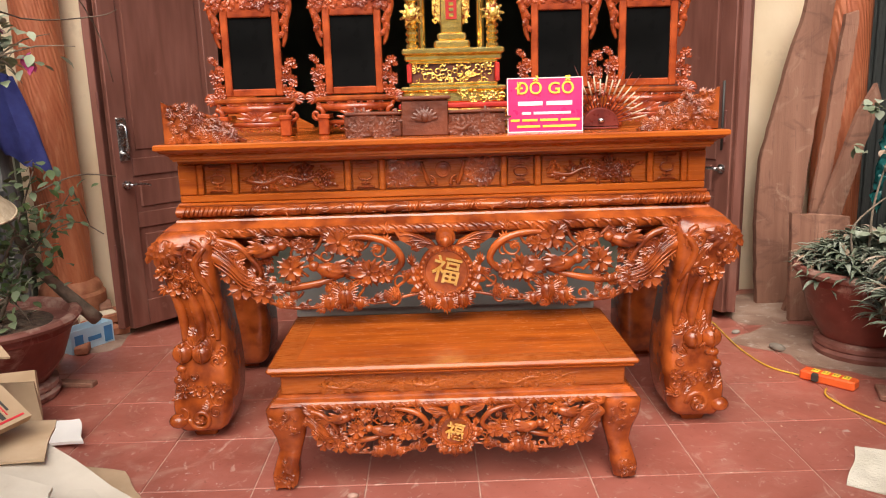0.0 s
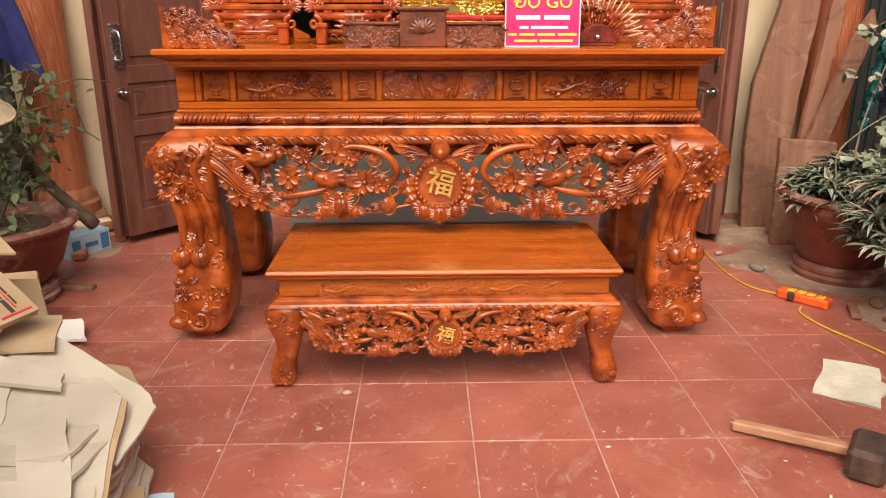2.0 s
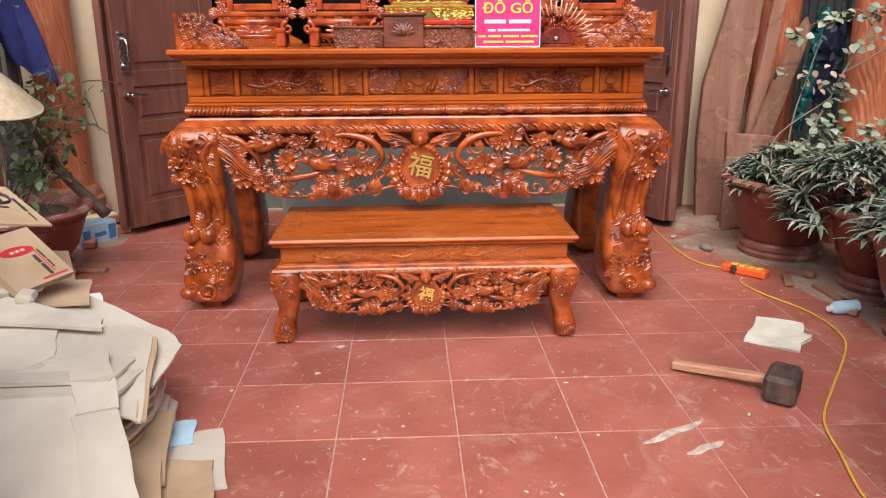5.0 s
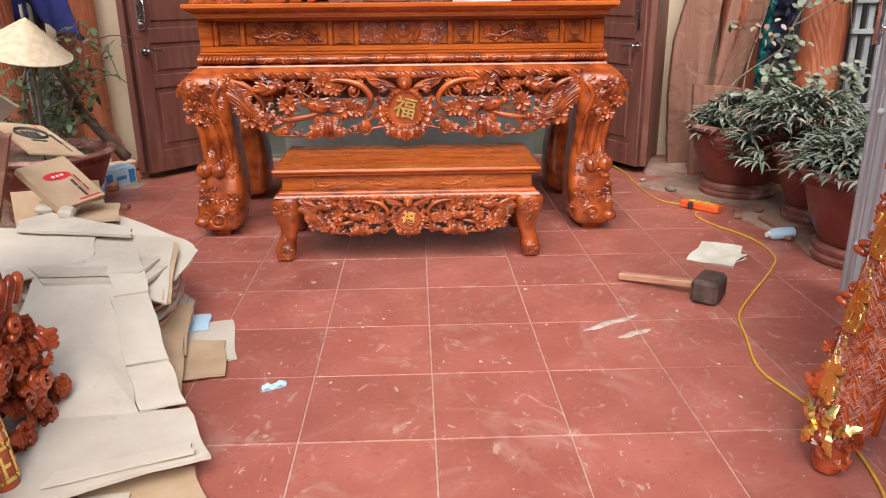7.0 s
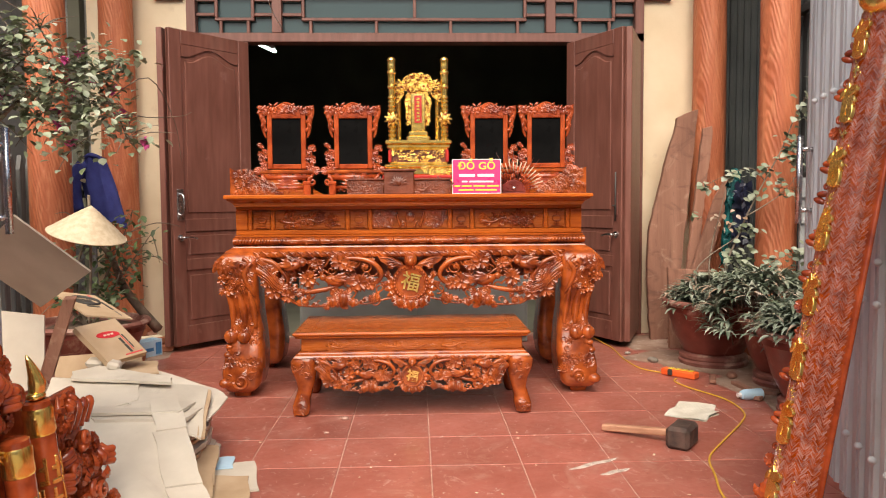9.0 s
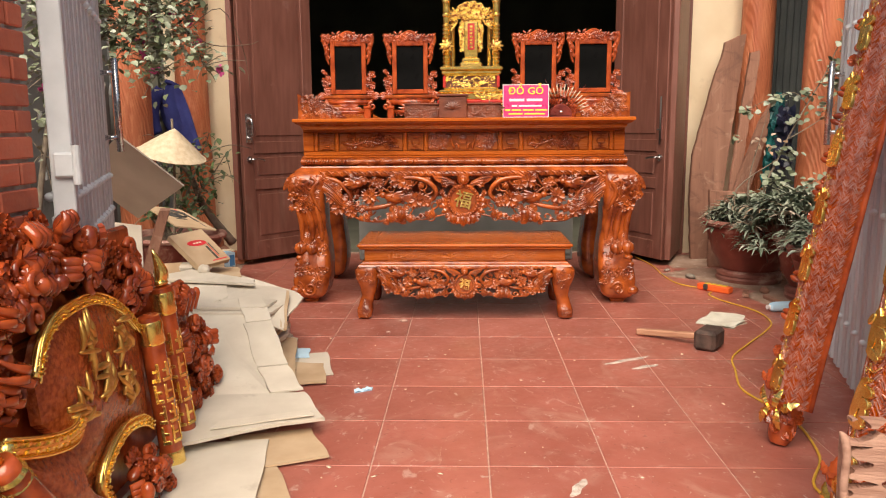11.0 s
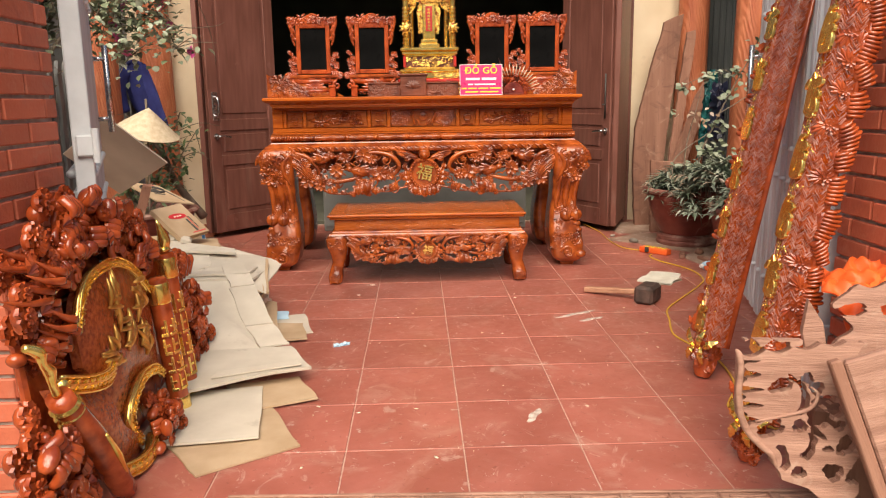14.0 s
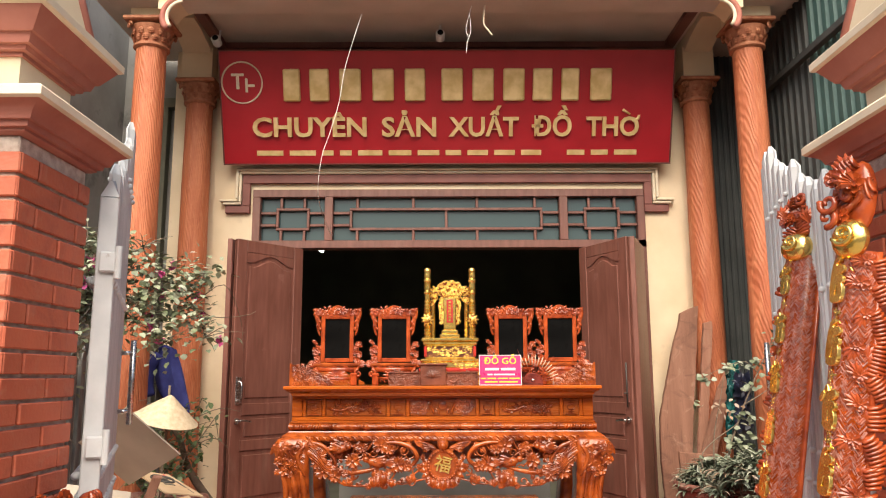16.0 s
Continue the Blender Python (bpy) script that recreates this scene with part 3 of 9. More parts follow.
fr.box(-1.23, YW - 0.03, Z0 + 0.076, -1.15, YW + 0.12, Z1 - 0.076).box(1.05, YW - 0.03, Z0 + 0.076, 1.13, YW + 0.12, Z1 - 0.076)
part("window_frame", fr, BROWNPAINT, window)
for a, b, mid in ((-1.855, -1.23, False), (-1.15, 1.05, True), (1.13, 1.805, False)):
    g0, g1 = Z0 + 0.075, Z1 - 0.075
    part("pane", M().box(a, YW + 0.05, g0, b, YW + 0.058, g1, 0.001), GLASS, window)
    la, w = M(), 0.026
    y0, y1 = YW + 0.0, YW + 0.03
    h = g1 - g0
    if mid:
        ix = 0.16
        la.box(a + ix, y0, g1 - 0.13, b - ix, y1, g1 - 0.13 + w).box(a + ix, y0, g0 + 0.13 - w, b - ix, y1, g0 + 0.13)
        la.box(a + ix, y0, g0 + 0.131, a + ix + w, y1, g1 - 0.131).box(b - ix - w, y0, g0 + 0.131, b - ix, y1, g1 - 0.131)
        for k in (0.04, 0.33, 0.66, 0.96):
            x = a + ix + (b - a - 2 * ix) * k
            la.box(x - w / 2, y0, g1 - 0.13 + w, x + w / 2, y1, g1).box(x - w / 2, y0, g0, x + w / 2, y1, g0 + 0.13 - w)
        la.box((a + b) / 2 - w / 2, y0, g0 + 0.131, (a + b) / 2 + w / 2, y1, g1 - 0.131)
        for z in (g0 + h * 0.36, g0 + h * 0.64):
            la.box(a, y0, z - w / 2, a + ix - 0.001, y1, z + w / 2).box(b - ix + 0.001, y0, z - w / 2, b, y1, z + w / 2)
    else:
        p, q = a + (b - a) * 0.24, b - (b - a) * 0.24
        la.box(p, y0, g1 - 0.13, q, y1, g1 - 0.13 + w).box(p, y0, g0 + 0.13 - w, q, y1, g0 + 0.13)
        la.box(p, y0, g0 + 0.131, p + w, y1, g1 - 0.131).box(q - w, y0, g0 + 0.131, q, y1, g1 - 0.131)
        for x in (p + 0.05, q - 0.05):
            la.box(x - w / 2, y0, g1 - 0.13 + w, x + w / 2, y1, g1).box(x - w / 2, y0, g0, x + w / 2, y1, g0 + 0.13 - w)
        for z in (g0 + h * 0.36, g0 + h * 0.64):
            la.box(a, y0, z - w / 2, p - 0.001, y1, z + w / 2).box(q + 0.001, y0, z - w / 2, b, y1, z + w / 2)
    part("lattice", la, BROWNPAINT, window)


def arch(x0, x1, z0, z1, rise, n=12):
    """A panel outline with a flat-shouldered arched head."""
    pts = [(x0, z0), (x1, z0), (x1, z1 - rise)]
    for i in range(1, n):
        t = i / n
        x = x1 + (x0 - x1) * t
        s = max(0.0, math.sin(math.pi * min(max((t - 0.1) / 0.8, 0), 1)))
        pts.append((x, z1 - rise + rise * s**1.5))
    return pts + [(x0, z1 - rise)]


def door_leaf(name, W, H, m, label, lock):
    """A framed leaf: its hinge edge at x = 0, its free edge at x = W, its face towards -y."""
    d = thing(name, m=m, label=label, category="door", kind="structure")
    s = 0.105
    f = M().box(0, 0.012, 0, W, 0.034, H, 0.002)
    f.box(0, 0, 0, s, 0.046, H).box(W - s, 0, 0, W, 0.046, H)
    for z0, z1 in ((0.0, 0.15), (0.58, 0.67), (0.88, 0.98), (H - 0.11, H)):
        f.box(s + 0.0005, 0.001, z0, W - s - 0.0005, 0.045, z1)
    part("leaf_frame", f, BROWNPAINT, d)
    n = 12
    head = [(s + 0.001, H - 0.111), (W - s - 0.001, H - 0.111)]
    low = arch(s + 0.001, W - s - 0.001, 0, H - 0.125, 0.075)[2:]
    part("arched_rail", M().prism([head[0], head[1]] + low, 0.002, 0.044), BROWNPAINT, d)
    for z0, z1, rise in ((0.19, 0.545, 0), (0.70, 0.85, 0), (1.02, H - 0.16, 0.075)):
        a, b = s + 0.03, W - s - 0.03
        poly = arch(a, b, z0, z1, rise) if rise else [(a, z0), (b, z0), (b, z1), (a, z1)]
        part("door_panel", M().prism(poly, 0.003, 0.03, 0.012), BROWNPAINT, d)
    if lock:
        x = W - 0.06
        k = part("lock_plate", M().box(x - 0.03, -0.012, 0.97, x + 0.03, -0.001, 1.21, 0.004), STEEL, d, "steel lock plate")
        part("pull", M().tube([(x, -0.01, 1.01), (x, -0.05, 1.03), (x, -0.05, 1.15), (x, -0.01, 1.17)], 0.009), STEEL, k)
    else:
        x = W - 0.05
        k = part("tower_bolt", M().box(x - 0.016, -0.010, 0.98, x + 0.016, -0.001, 1.16, 0.003), BROWNDARK, d, "dark steel tower bolt")
        part("bolt_bar", M().tube([(x, -0.016, 0.94), (x, -0.016, 1.32)], 0.007, 8, 1).tube([(x, -0.016, 1.06), (x, -0.045, 1.06)], 0.006, 8, 1), BLACKP, k)
    x = W - 0.055
    hd = part("door_handle", M().lathe([(0.026, 0), (0.026, 0.008), (0.012, 0.012), (0.012, 0.045)], m=Matrix.Translation((x, 0, 0.835)) @ Matrix.Rotation(radians(90), 4, "X")), STEEL, d, "steel lever handle")
    part("lever", M().tube([(x, -0.045, 0.835), (x - 0.05, -0.05, 0.837), (x - 0.12, -0.046, 0.825)], [0.011, 0.01, 0.008]), STEEL, hd)
    return d


# the face of an open leaf looks into the yard: its local -y side
door_leaf("door_1", 0.74, 2.42, Matrix.Translation((-1.895, 2.17, 0.05)) @ Matrix.Rotation(math.atan2(0.57, 0.475), 4, "Z") @ Matrix.Translation((0.74, 0, 0)) @ Matrix.Diagonal((-1, 1, 1, 1)), "dusty brown panelled door leaf standing open", True)
door_leaf("door_2", 0.70, 2.42, Matrix.Translation((1.225, 2.76, 0.05)) @ Matrix.Rotation(math.atan2(-0.60, 0.285), 4, "Z"), "dusty brown panelled door leaf standing open", False)
for nm, a, b in (("door_3", (-1.945, 2.17), (-1.90, 2.73)), ("door_4", (1.80, 2.72), (1.56, 2.14))):
    dx, dy = b[0] - a[0], b[1] - a[1]
    d = thing(nm, m=Matrix.Translation((a[0], a[1], 0.05)) @ Matrix.Rotation(math.atan2(dy, dx), 4, "Z"), label="brown folded-back outer door leaf", category="door", kind="structure")
    L = math.hypot(dx, dy)
    part("leaf_frame", M().box(0, 0, 0, L, 0.044, 2.42), BROWNPAINT, d)
    for z0, z1 in ((0.15, 0.68), (0.8, 1.0), (1.12, 2.25)):
        part("door_panel", M().box(0.1, -0.01, z0, L - 0.1, 0.02, z1, 0.008), BROWNPAINT, d)
    for z in (0.4, 1.25, 2.1):
        part("hinge", M().lathe([(0.009, 0), (0.009, 0.1)], (0.0, 0.0, z), 8), BROWNDARK, d)


# ---------- columns ----------
def column(x, y, zc, zt, label):
    c = thing("column", (x, y, 0), label, "column", "porch columns")
    base = M().lathe([(0.20, 0.0), (0.20, 0.16), (0.185, 0.18), (0.185, 0.20), (0.17, 0.23), (0.145, 0.25)], n=32)
    part("base", base, CAPITAL, c)
    sh = M()
    rings, n = [], 36
    for i in range(60):
        z = 0.25 + (zc - 0.25) * i / 59
        ring = []
        for j in range(n):
            a = TAU * j / n
            r = 0.142 - 0.018 * (i / 59) + 0.0022 * math.sin(7 * a + 2.2 * z + 1.5 * math.sin(1.7 * z + x)) + 0.0012 * math.sin(13 * a - 4 * z)
            ring.append((r * math.cos(a), r * math.sin(a), z))
        rings.append(ring)
    part("shaft", sh.loft(rings), COLUMN, c)
    cp = M().lathe([(0.135, zc), (0.15, zc + 0.012), (0.15, zc + 0.03), (0.13, zc + 0.04), (0.13, zc + 0.06), (0.16, zc + 0.15), (0.175, zc + 0.19)], n=32)
    cp.box(-0.19, -0.19, zt - 0.035, 0.19, 0.19, zt, 0.008)
    for row, (zz, rr, hh) in enumerate(((zc + 0.05, 0.135, 0.07), (zc + 0.10, 0.15, 0.07))):
        for j in range(12):
            a = TAU * (j + 0.5 * row) / 12
            o = M().leaf((0, 0, 0), hh, 0.06, 90, curl=0.35)
            cp.join(o, Matrix.Rotation(a + math.pi / 2, 4, "Z") @ Matrix.Translation((0, -rr, zz)))
    for j in range(4):
        a = TAU * (j + 0.5) / 4
        o = M().curl((0, 0, 0), 0.035, 1.4, 0.011)
        cp.join(o, Matrix.Rotation(a + math.pi / 2, 4, "Z") @ Matrix.Translation((0, -0.20, zt - 0.075)))
    part("capital", cp, CAPITAL, c, "leaf-carved capital")
    return c


column(-2.60, 1.75, 4.04, 4.29, "tall orange wood-effect column with a leafy capital")
column(2.58, 1.80, 4.04, 4.29, "tall orange wood-effect column with a leafy capital")
column(-2.45, 2.62, 3.86, 4.09, "orange wood-effect column standing against the house front")
column(2.39, 2.62, 3.86, 4.09, "orange wood-effect column standing against the house front")

# scrolled brackets under the porch roof
for sx, xa, xb in ((-1, -2.60, -2.45), (1, 2.58, 2.39)):
    poly = [(0.0, 4.09), (0.12, 4.09), (0.12, 4.498), (-0.75, 4.498), (-0.75, 4.45)] + [(-0.75 + 0.75 * math.sin(math.pi / 2 * i / 10), 4.45 - 0.36 * (1 - math.cos(math.pi / 2 * i / 10))) for i in range(1, 10)]
    k = thing("bracket", label="cream arched bracket between porch column and house", category="bracket", kind="structure")
    part("web", M().prism(poly, -0.13, 0.13, m=Matrix.Translation((xb, 2.70, 0)) @ Matrix.Rotation(radians(-90), 4, "Z") @ Matrix.Diagonal((-1, 1, 1, 1))), CREAM, k)
    part("block", M().box(xa - 0.15, 1.62, 4.292, xa + 0.15, 1.96, 4.90), CREAM, k)
    part("rear_block", M().box(xb - 0.15, 2.47, 4.092, xb + 0.15, 2.775, 4.40), CREAM, k)
    # front bracket: a cove from the block up to the beam, edged with a roll moulding
    cx, cz, R = xa - sx * 0.36, 4.22, 0.17
    cove = [(xa - sx * 0.145, 4.293), (xa - sx * 0.145, 4.379)] + [(cx + sx * R * math.cos(t), cz + R * math.sin(t)) for t in np.linspace(1.45, 0.42, 8)]
    part("front_bracket", M().prism(cove if sx > 0 else cove[::-1], 1.47, 1.76), CREAM, k)
    for nm, rr, off, mt in (("pink_roll", 0.026, 0.0, PINKTRIM), ("cream_roll", 0.016, -0.034, CREAMTRIM)):
        part(nm, M().tube([(cx + sx * (R + off) * math.cos(t), 1.462, cz + (R + off) * math.sin(t)) for t in np.linspace(1.5, -0.7, 12)], rr, 8, 1), mt, k)

# ---------- boundary sheets ----------
def sheet(x, y0, y1, z0, z1, pitch, depth, face):
    m, r = M(), []
    k = int((y1 - y0) / pitch)
    for i in range(k):
        y = y0 + i * pitch
        for dy, dx in ((0, 0), (0.45, 0), (0.55, 1), (0.95, 1)):
            r.append((x + face * depth * dx, y + dy * pitch))
    return m.loft([[(a, b, z0) for a, b in r] + [(x + 0.03, y1, z0), (x + 0.03, y0, z0)], [(a, b, z1) for a, b in r] + [(x + 0.03, y1, z1), (x + 0.03, y0, z1)]])


single("wall_right_front", M().box(3.05, -6.0, 0, 3.2, 0.16, 2.3), GREYWALL, "grey rendered boundary wall along the yard", "wall", kind="structure")
ribs = M().box(2.502, 2.94, 0, 3.04, 2.97, 6.0)
for k in range(9):
    ribs.box(2.51 + 0.06 * k, 2.918, 0, 2.535 + 0.06 * k, 2.9395, 6.0, 0.004)
single("wall_right_end", ribs, DARKSHEET, "dark sheet closing the gap beside the house", "wall", kind="structure")
single("wall_right", sheet(3.05, 0.16, 1.6, 0, 6.5, 0.12, 0.025, -1), GREENSHEET, "dark green corrugated sheet wall", "wall", kind="structure")
single("wall_right_back", sheet(3.05, 1.6, 3.4, 0, 6.5, 0.12, 0.025, -1), DARKSHEET, "dark grey corrugated sheet wall", "wall", kind="structure")
rails = thing("rail_right", label="dark steel rails across the corrugated wall", category="rail", kind="structure")
for z in (1.3, 2.6, 3.9, 5.2):
    part("rail", M().box(2.96, 0.16, z, 3.02, 3.4, z + 0.06), DARKSHEET, rails)
single("wall_street", M().box(-14, -16.2, 0, 14, -16, 4.5), GREYWALL, "grey rendered wall across the street", "wall", kind="structure")

# ---------- gate pillars ----------
def pillar(sx, label):
    X = -1.265 if sx < 0 else 1.265
    xo = X + sx * 0.46
    x0, x1 = min(X, xo), max(X, xo)
    p = thing("gate_pillar", label=label, category="gate pillar", group="gate pillars")
    part("core", M().box(x0 + 0.012, -2.348, 0, x1 - 0.012, -1.952, 1.93), MORTAR, p)
    lv = [(1.93, 0.0), (1.936, 0.012), (1.945, 0.012), (1.945, 0.026), (1.962, 0.030), (1.962, 0.042), (1.985, 0.052), (2.0, 0.074), (2.005, 0.085)]
    def ring(o, z):
        return [(x0 - o, -2.36 - o, z), (x1 + o, -2.36 - o, z), (x1 + o, -1.94 + o, z), (x0 - o, -1.94 + o, z)]
    part("cornice", M().loft([ring(o, z) for z, o in lv]), PINKTRIM, p)
    part("cap_slab", M().loft([ring(o, z) for z, o in ((2.0055, 0.085), (2.012, 0.095), (2.035, 0.095), (2.045, 0.085), (2.06, 0.02))]), CREAMTRIM, p)
    part("neck", M().loft([ring(o, z) for z, o in ((2.06, -0.06), (2.19, -0.06))]), CREAM, p)
    part("upper_cornice", M().loft([ring(o, z) for z, o in ((2.185, -0.05), (2.197, -0.05), (2.197, -0.034), (2.212, -0.030), (2.212, -0.016), (2.24, -0.006), (2.24, 0.004), (2.30, 0.045))]), PINKTRIM, p)
    part("upper_slab", M().loft([ring(o, z) for z, o in ((2.3005, 0.05), (2.306, 0.06), (2.33, 0.06), (2.34, 0.05))]), CREAMTRIM, p)
    for cx_, cy_ in ((x0, -2.36), (x1, -2.36), (x1, -1.94), (x0, -1.94)):
        ix, iy = (1 if cx_ == x0 else -1), (1 if cy_ < -2 else -1)
        part("corner_roll", M().tube([(cx_ + ix * 0.02, cy_ + iy * 0.02, 2.345), (cx_ + ix * 0.13, cy_ + iy * 0.13, 2.85)], 0.020, 8, 1), PINKTRIM, p)
    part("finial_block", M().loft([ring(o, z) for z, o in ((2.341, -0.02), (2.37, -0.02), (2.85, -0.13))]), CREAM, p)
    return p, x0, x1


PILLARS = [pillar(-1, "red brick gate pillar with a moulded pink and cream cap"), pillar(1, "red brick gate pillar with a moulded pink and cream cap")]
for sx in (-1, 1):
    single("wall_gate", M().box(min(sx * 1.74, sx * 3.5), -2.25, 0, max(sx * 1.74, sx * 3.5), -2.05, 1.3), GREYWALL, "grey rendered yard wall beside the gate pillar", "wall", kind="structure")


# ---------- carved ornaments ----------
def bird(c, L, way=1):
    """A small carved bird in profile, its head towards +x for way 1."""
    o = M()
    o.ell(c, (L * 0.30, L * 0.13, L * 0.14), Matrix.Rotation(-0.25 * way, 4, "Y"))
    o.ell((c[0] + way * L * 0.30, c[1] - 0.02 * L, c[2] + L * 0.10), (L * 0.11, L * 0.10, L * 0.10))
    o.tube([(c[0] + way * L * 0.38, c[1], c[2] + L * 0.11), (c[0] + way * L * 0.50, c[1], c[2] + L * 0.08)], [L * 0.04, L * 0.008], 6, 1)
    for k in range(4):
        o.leaf((c[0] - way * L * 0.2, c[1] - 0.004, c[2]), L * 0.5, L * 0.10, (180 if way > 0 else 0) + (-14 + 11 * k) * way, curl=0.05)
    for k in range(3):
        o.leaf((c[0] + way * L * 0.06, c[1] - L * 0.12, c[2] + L * 0.06), L * 0.42, L * 0.13, (180 if way > 0 else 0) + (-8 + 16 * k) * -way, curl=0.08)
    return o


def peach(c, R, leaves=1.7):
    o = M().ell(c, (R, R * 0.85, R), None, 14, 10)
    o.tube([(c[0], c[1] - R * 0.3, c[2] + R * 0.7), (c[0] + R * 0.25, c[1] - R * 0.3, c[2] + R * 1.15)], [R * 0.35, R * 0.05], 8, 1)
    o.tube([(c[0], c[1] - R * 0.8, c[2] + R * 0.7), (c[0] + R * 0.1, c[1] - R * 0.95, c[2]), (c[0], c[1] - R * 0.6, c[2] - R * 0.8)], R * 0.1, 5)
    for k in range(5):
        o.fan((c[0], c[1] - R * 0.3, c[2] + R * 0.2), R * leaves, R * 0.75, 150 + 60 * k, curl=0.15)
    return o


def apron_carving(parent, hw, zc, hz, y, r, mt, dense=1):
    """Pierced branches, blossoms and birds on both sides of a round medallion. hw: half width, hz: half height."""
    def P(u, w, dy=0.0):
        return (u * hw, y + dy, zc + w * hz)
    for s in (-1, 1):
        b = M()
        b.tube([P(s * 1.02, 0.55), P(s * 0.93, 0.30, -0.02), P(s * 0.86, -0.12, -0.01), P(s * 0.72, -0.30), P(s * 0.58, -0.22, -0.01), P(s * 0.46, -0.05), P(s * 0.40, 0.02)], [r * 2.6, r * 2.6, r * 2.0, r * 1.7, r * 1.4, r * 1.0, r * 0.8], 7)
        b.tube([P(s * 1.03, 0.90), P(s * 0.90, 0.75, -0.02), P(s * 0.84, 0.45, -0.02), P(s * 0.80, 0.10, -0.02), P(s * 0.84, -0.1)], [r * 1.6, r * 1.5, r * 1.1, r * 0.9, r * 0.5], 7)
        b.tube([P(s * 0.82, -0.3), P(s * 0.74, -0.72), P(s * 0.56, -0.78), P(s * 0.42, -0.62), P(s * 0.30, -0.72), P(s * 0.18, -0.58), P(s * 0.1, -0.5)], [r * 1.0, r * 0.7, r * 0.7, r * 0.65, r * 0.6, r * 0.6, r * 0.5], 7)
        b.tube([P(s * 0.50, 0.72), P(s * 0.38, 0.86, -0.01), P(s * 0.25, 0.72, -0.02), P(s * 0.19, 0.30, -0.015), P(s * 0.24, -0.05), P(s * 0.32, -0.18)], [r * 0.8, r * 1.2, r * 1.5, r * 1.4, r * 1.1, r * 0.6], 8)
        b.tube([P(s * 0.52, 0.98), P(s * 0.56, 0.60), P(s * 0.66, 0.30), P(s * 0.60, -0.05)], [r * 0.8, r * 0.7, r * 0.7, r * 0.5])
        b.tube([P(s * 0.72, 0.98), P(s * 0.66, 0.66), P(s * 0.58, 0.50), P(s * 0.50, 0.22), P(s * 0.42, 0.2)], [r * 0.8, r * 0.7, r * 0.6, r * 0.6, r * 0.5])
        b.tube([P(s * 0.32, 0.98), P(s * 0.34, 0.62), P(s * 0.42, 0.40), P(s * 0.36, 0.1)], [r * 0.7, r * 0.6, r * 0.6, r * 0.5])
        b.tube([P(s * 0.13, 0.1), P(s * 0.19, -0.25), P(s * 0.26, -0.5), P(s * 0.24, -0.72)], [r * 0.7, r * 0.6, r * 0.5, r * 0.3])
        b.tube([P(s * 0.40, -0.62), P(s * 0.36, -0.30), P(s * 0.44, -0.10)], [r * 0.6, r * 0.5, r * 0.4])
        q = random.Random(5)
        for k in range(20 * dense):
            u, w = q.uniform(0.14, 0.93), q.uniform(-0.65, 0.9)
            if w < -0.75 + 0.9 * max(0, u - 0.65) / 0.35:
                w += 0.5
            b.curl(P(s * u, w, -0.002), r * q.uniform(2.6, 4.4), q.uniform(0.6, 1.1), r * 0.55, q.uniform(0, 360), s)
        for k in range(96 * dense):
            u, w = q.uniform(0.14, 0.95), q.uniform(-0.8, 0.9)
            if w < -0.75 + 0.9 * max(0, u - 0.65) / 0.35:
                continue
            a = q.uniform(0, 360)
            b.fan(P(s * u, w, -0.004), r * q.uniform(3.6, 6.6), r * q.uniform(1.7, 2.9), a if s > 0 else 180 - a, curl=0.3)
        for k in range(20):
            u = 0.12 + 0.7 * k / 19
            b.ell(P(s * u, -0.66 + 0.14 * math.sin(9 * u)), r * q.uniform(0.4, 0.8), None, 6, 4)
        for k in range(26):
            t = k / 25
            u, w = (1.0 - 0.30 * t, 0.50 - 0.80 * t ** 0.7) if k % 2 else (0.98 - 0.12 * t, 0.88 - 0.75 * t)
            a = q.uniform(0, 360)
            b.fan(P(s * u, w + q.uniform(-0.12, 0.12), -r * 2.2), r * q.uniform(3.0, 5.0), r * 3.2, a, curl=0.12)
        for k in range(5):
            dz = (k - 2) * 0.10
            b.tube([P(s * 1.0, 0.55 + dz, -r * 2.4), P(s * 0.93, 0.30 + dz, -0.02 - r * 2.3), P(s * 0.86, -0.12 + dz * 0.8, -0.01 - r * 1.8), P(s * 0.72, -0.30 + dz * 0.6, -r * 1.5)], [r * 0.3, r * 0.4, r * 0.35, r * 0.15], 5)
        part("branch_carving", b, mt, parent, "pierced carved branches and leaves")
        for u, w, R in ((0.93, 0.10, 3.8), (0.89, -0.25, 4.6), (0.80, -0.40, 3.8), (0.96, 0.62, 3.2), (0.67, 0.16, 4.4), (0.46, 0.74, 4.8), (0.335, 0.04, 4.6), (0.40, 0.60, 3.2), (0.60, 0.66, 3.0), (0.27, -0.02, 3.4)):
            fl = M().flower(P(s * u, w, -0.022), r * R, 5, rng.uniform(0, 1))
            for k in range(4):
                fl.fan(P(s * u, w, -0.004), r * R * 1.45, r * R * 0.95, 45 + 90 * k + rng.uniform(-20, 20), curl=0.2)
            part("blossom", fl, mt, parent)
        for u, w, L, d in ((0.77, 0.60, 19, 1), (0.50, 0.10, 20, -1)):
            part("bird", bird(P(s * u, w, -0.02), r * L, -s * d), mt, parent)
        for u, w, R in ((0.44, -0.50, 3.6), (0.51, -0.62, 2.8), (0.38, -0.66, 2.2)):
            part("peach", peach(P(s * u, w, -0.02), r * R), mt, parent)
        wl = [(0.03, 0.52), (0.06, 0.72), (0.12, 0.88), (0.22, 0.95), (0.20, 0.76), (0.17, 0.66), (0.15, 0.60), (0.13, 0.64), (0.11, 0.52), (0.085, 0.58), (0.06, 0.46)]
        wing = M().prism([(s * u * hw, zc + w * hz) for u, w in wl], y - 0.012, y + 0.008, 0.003)
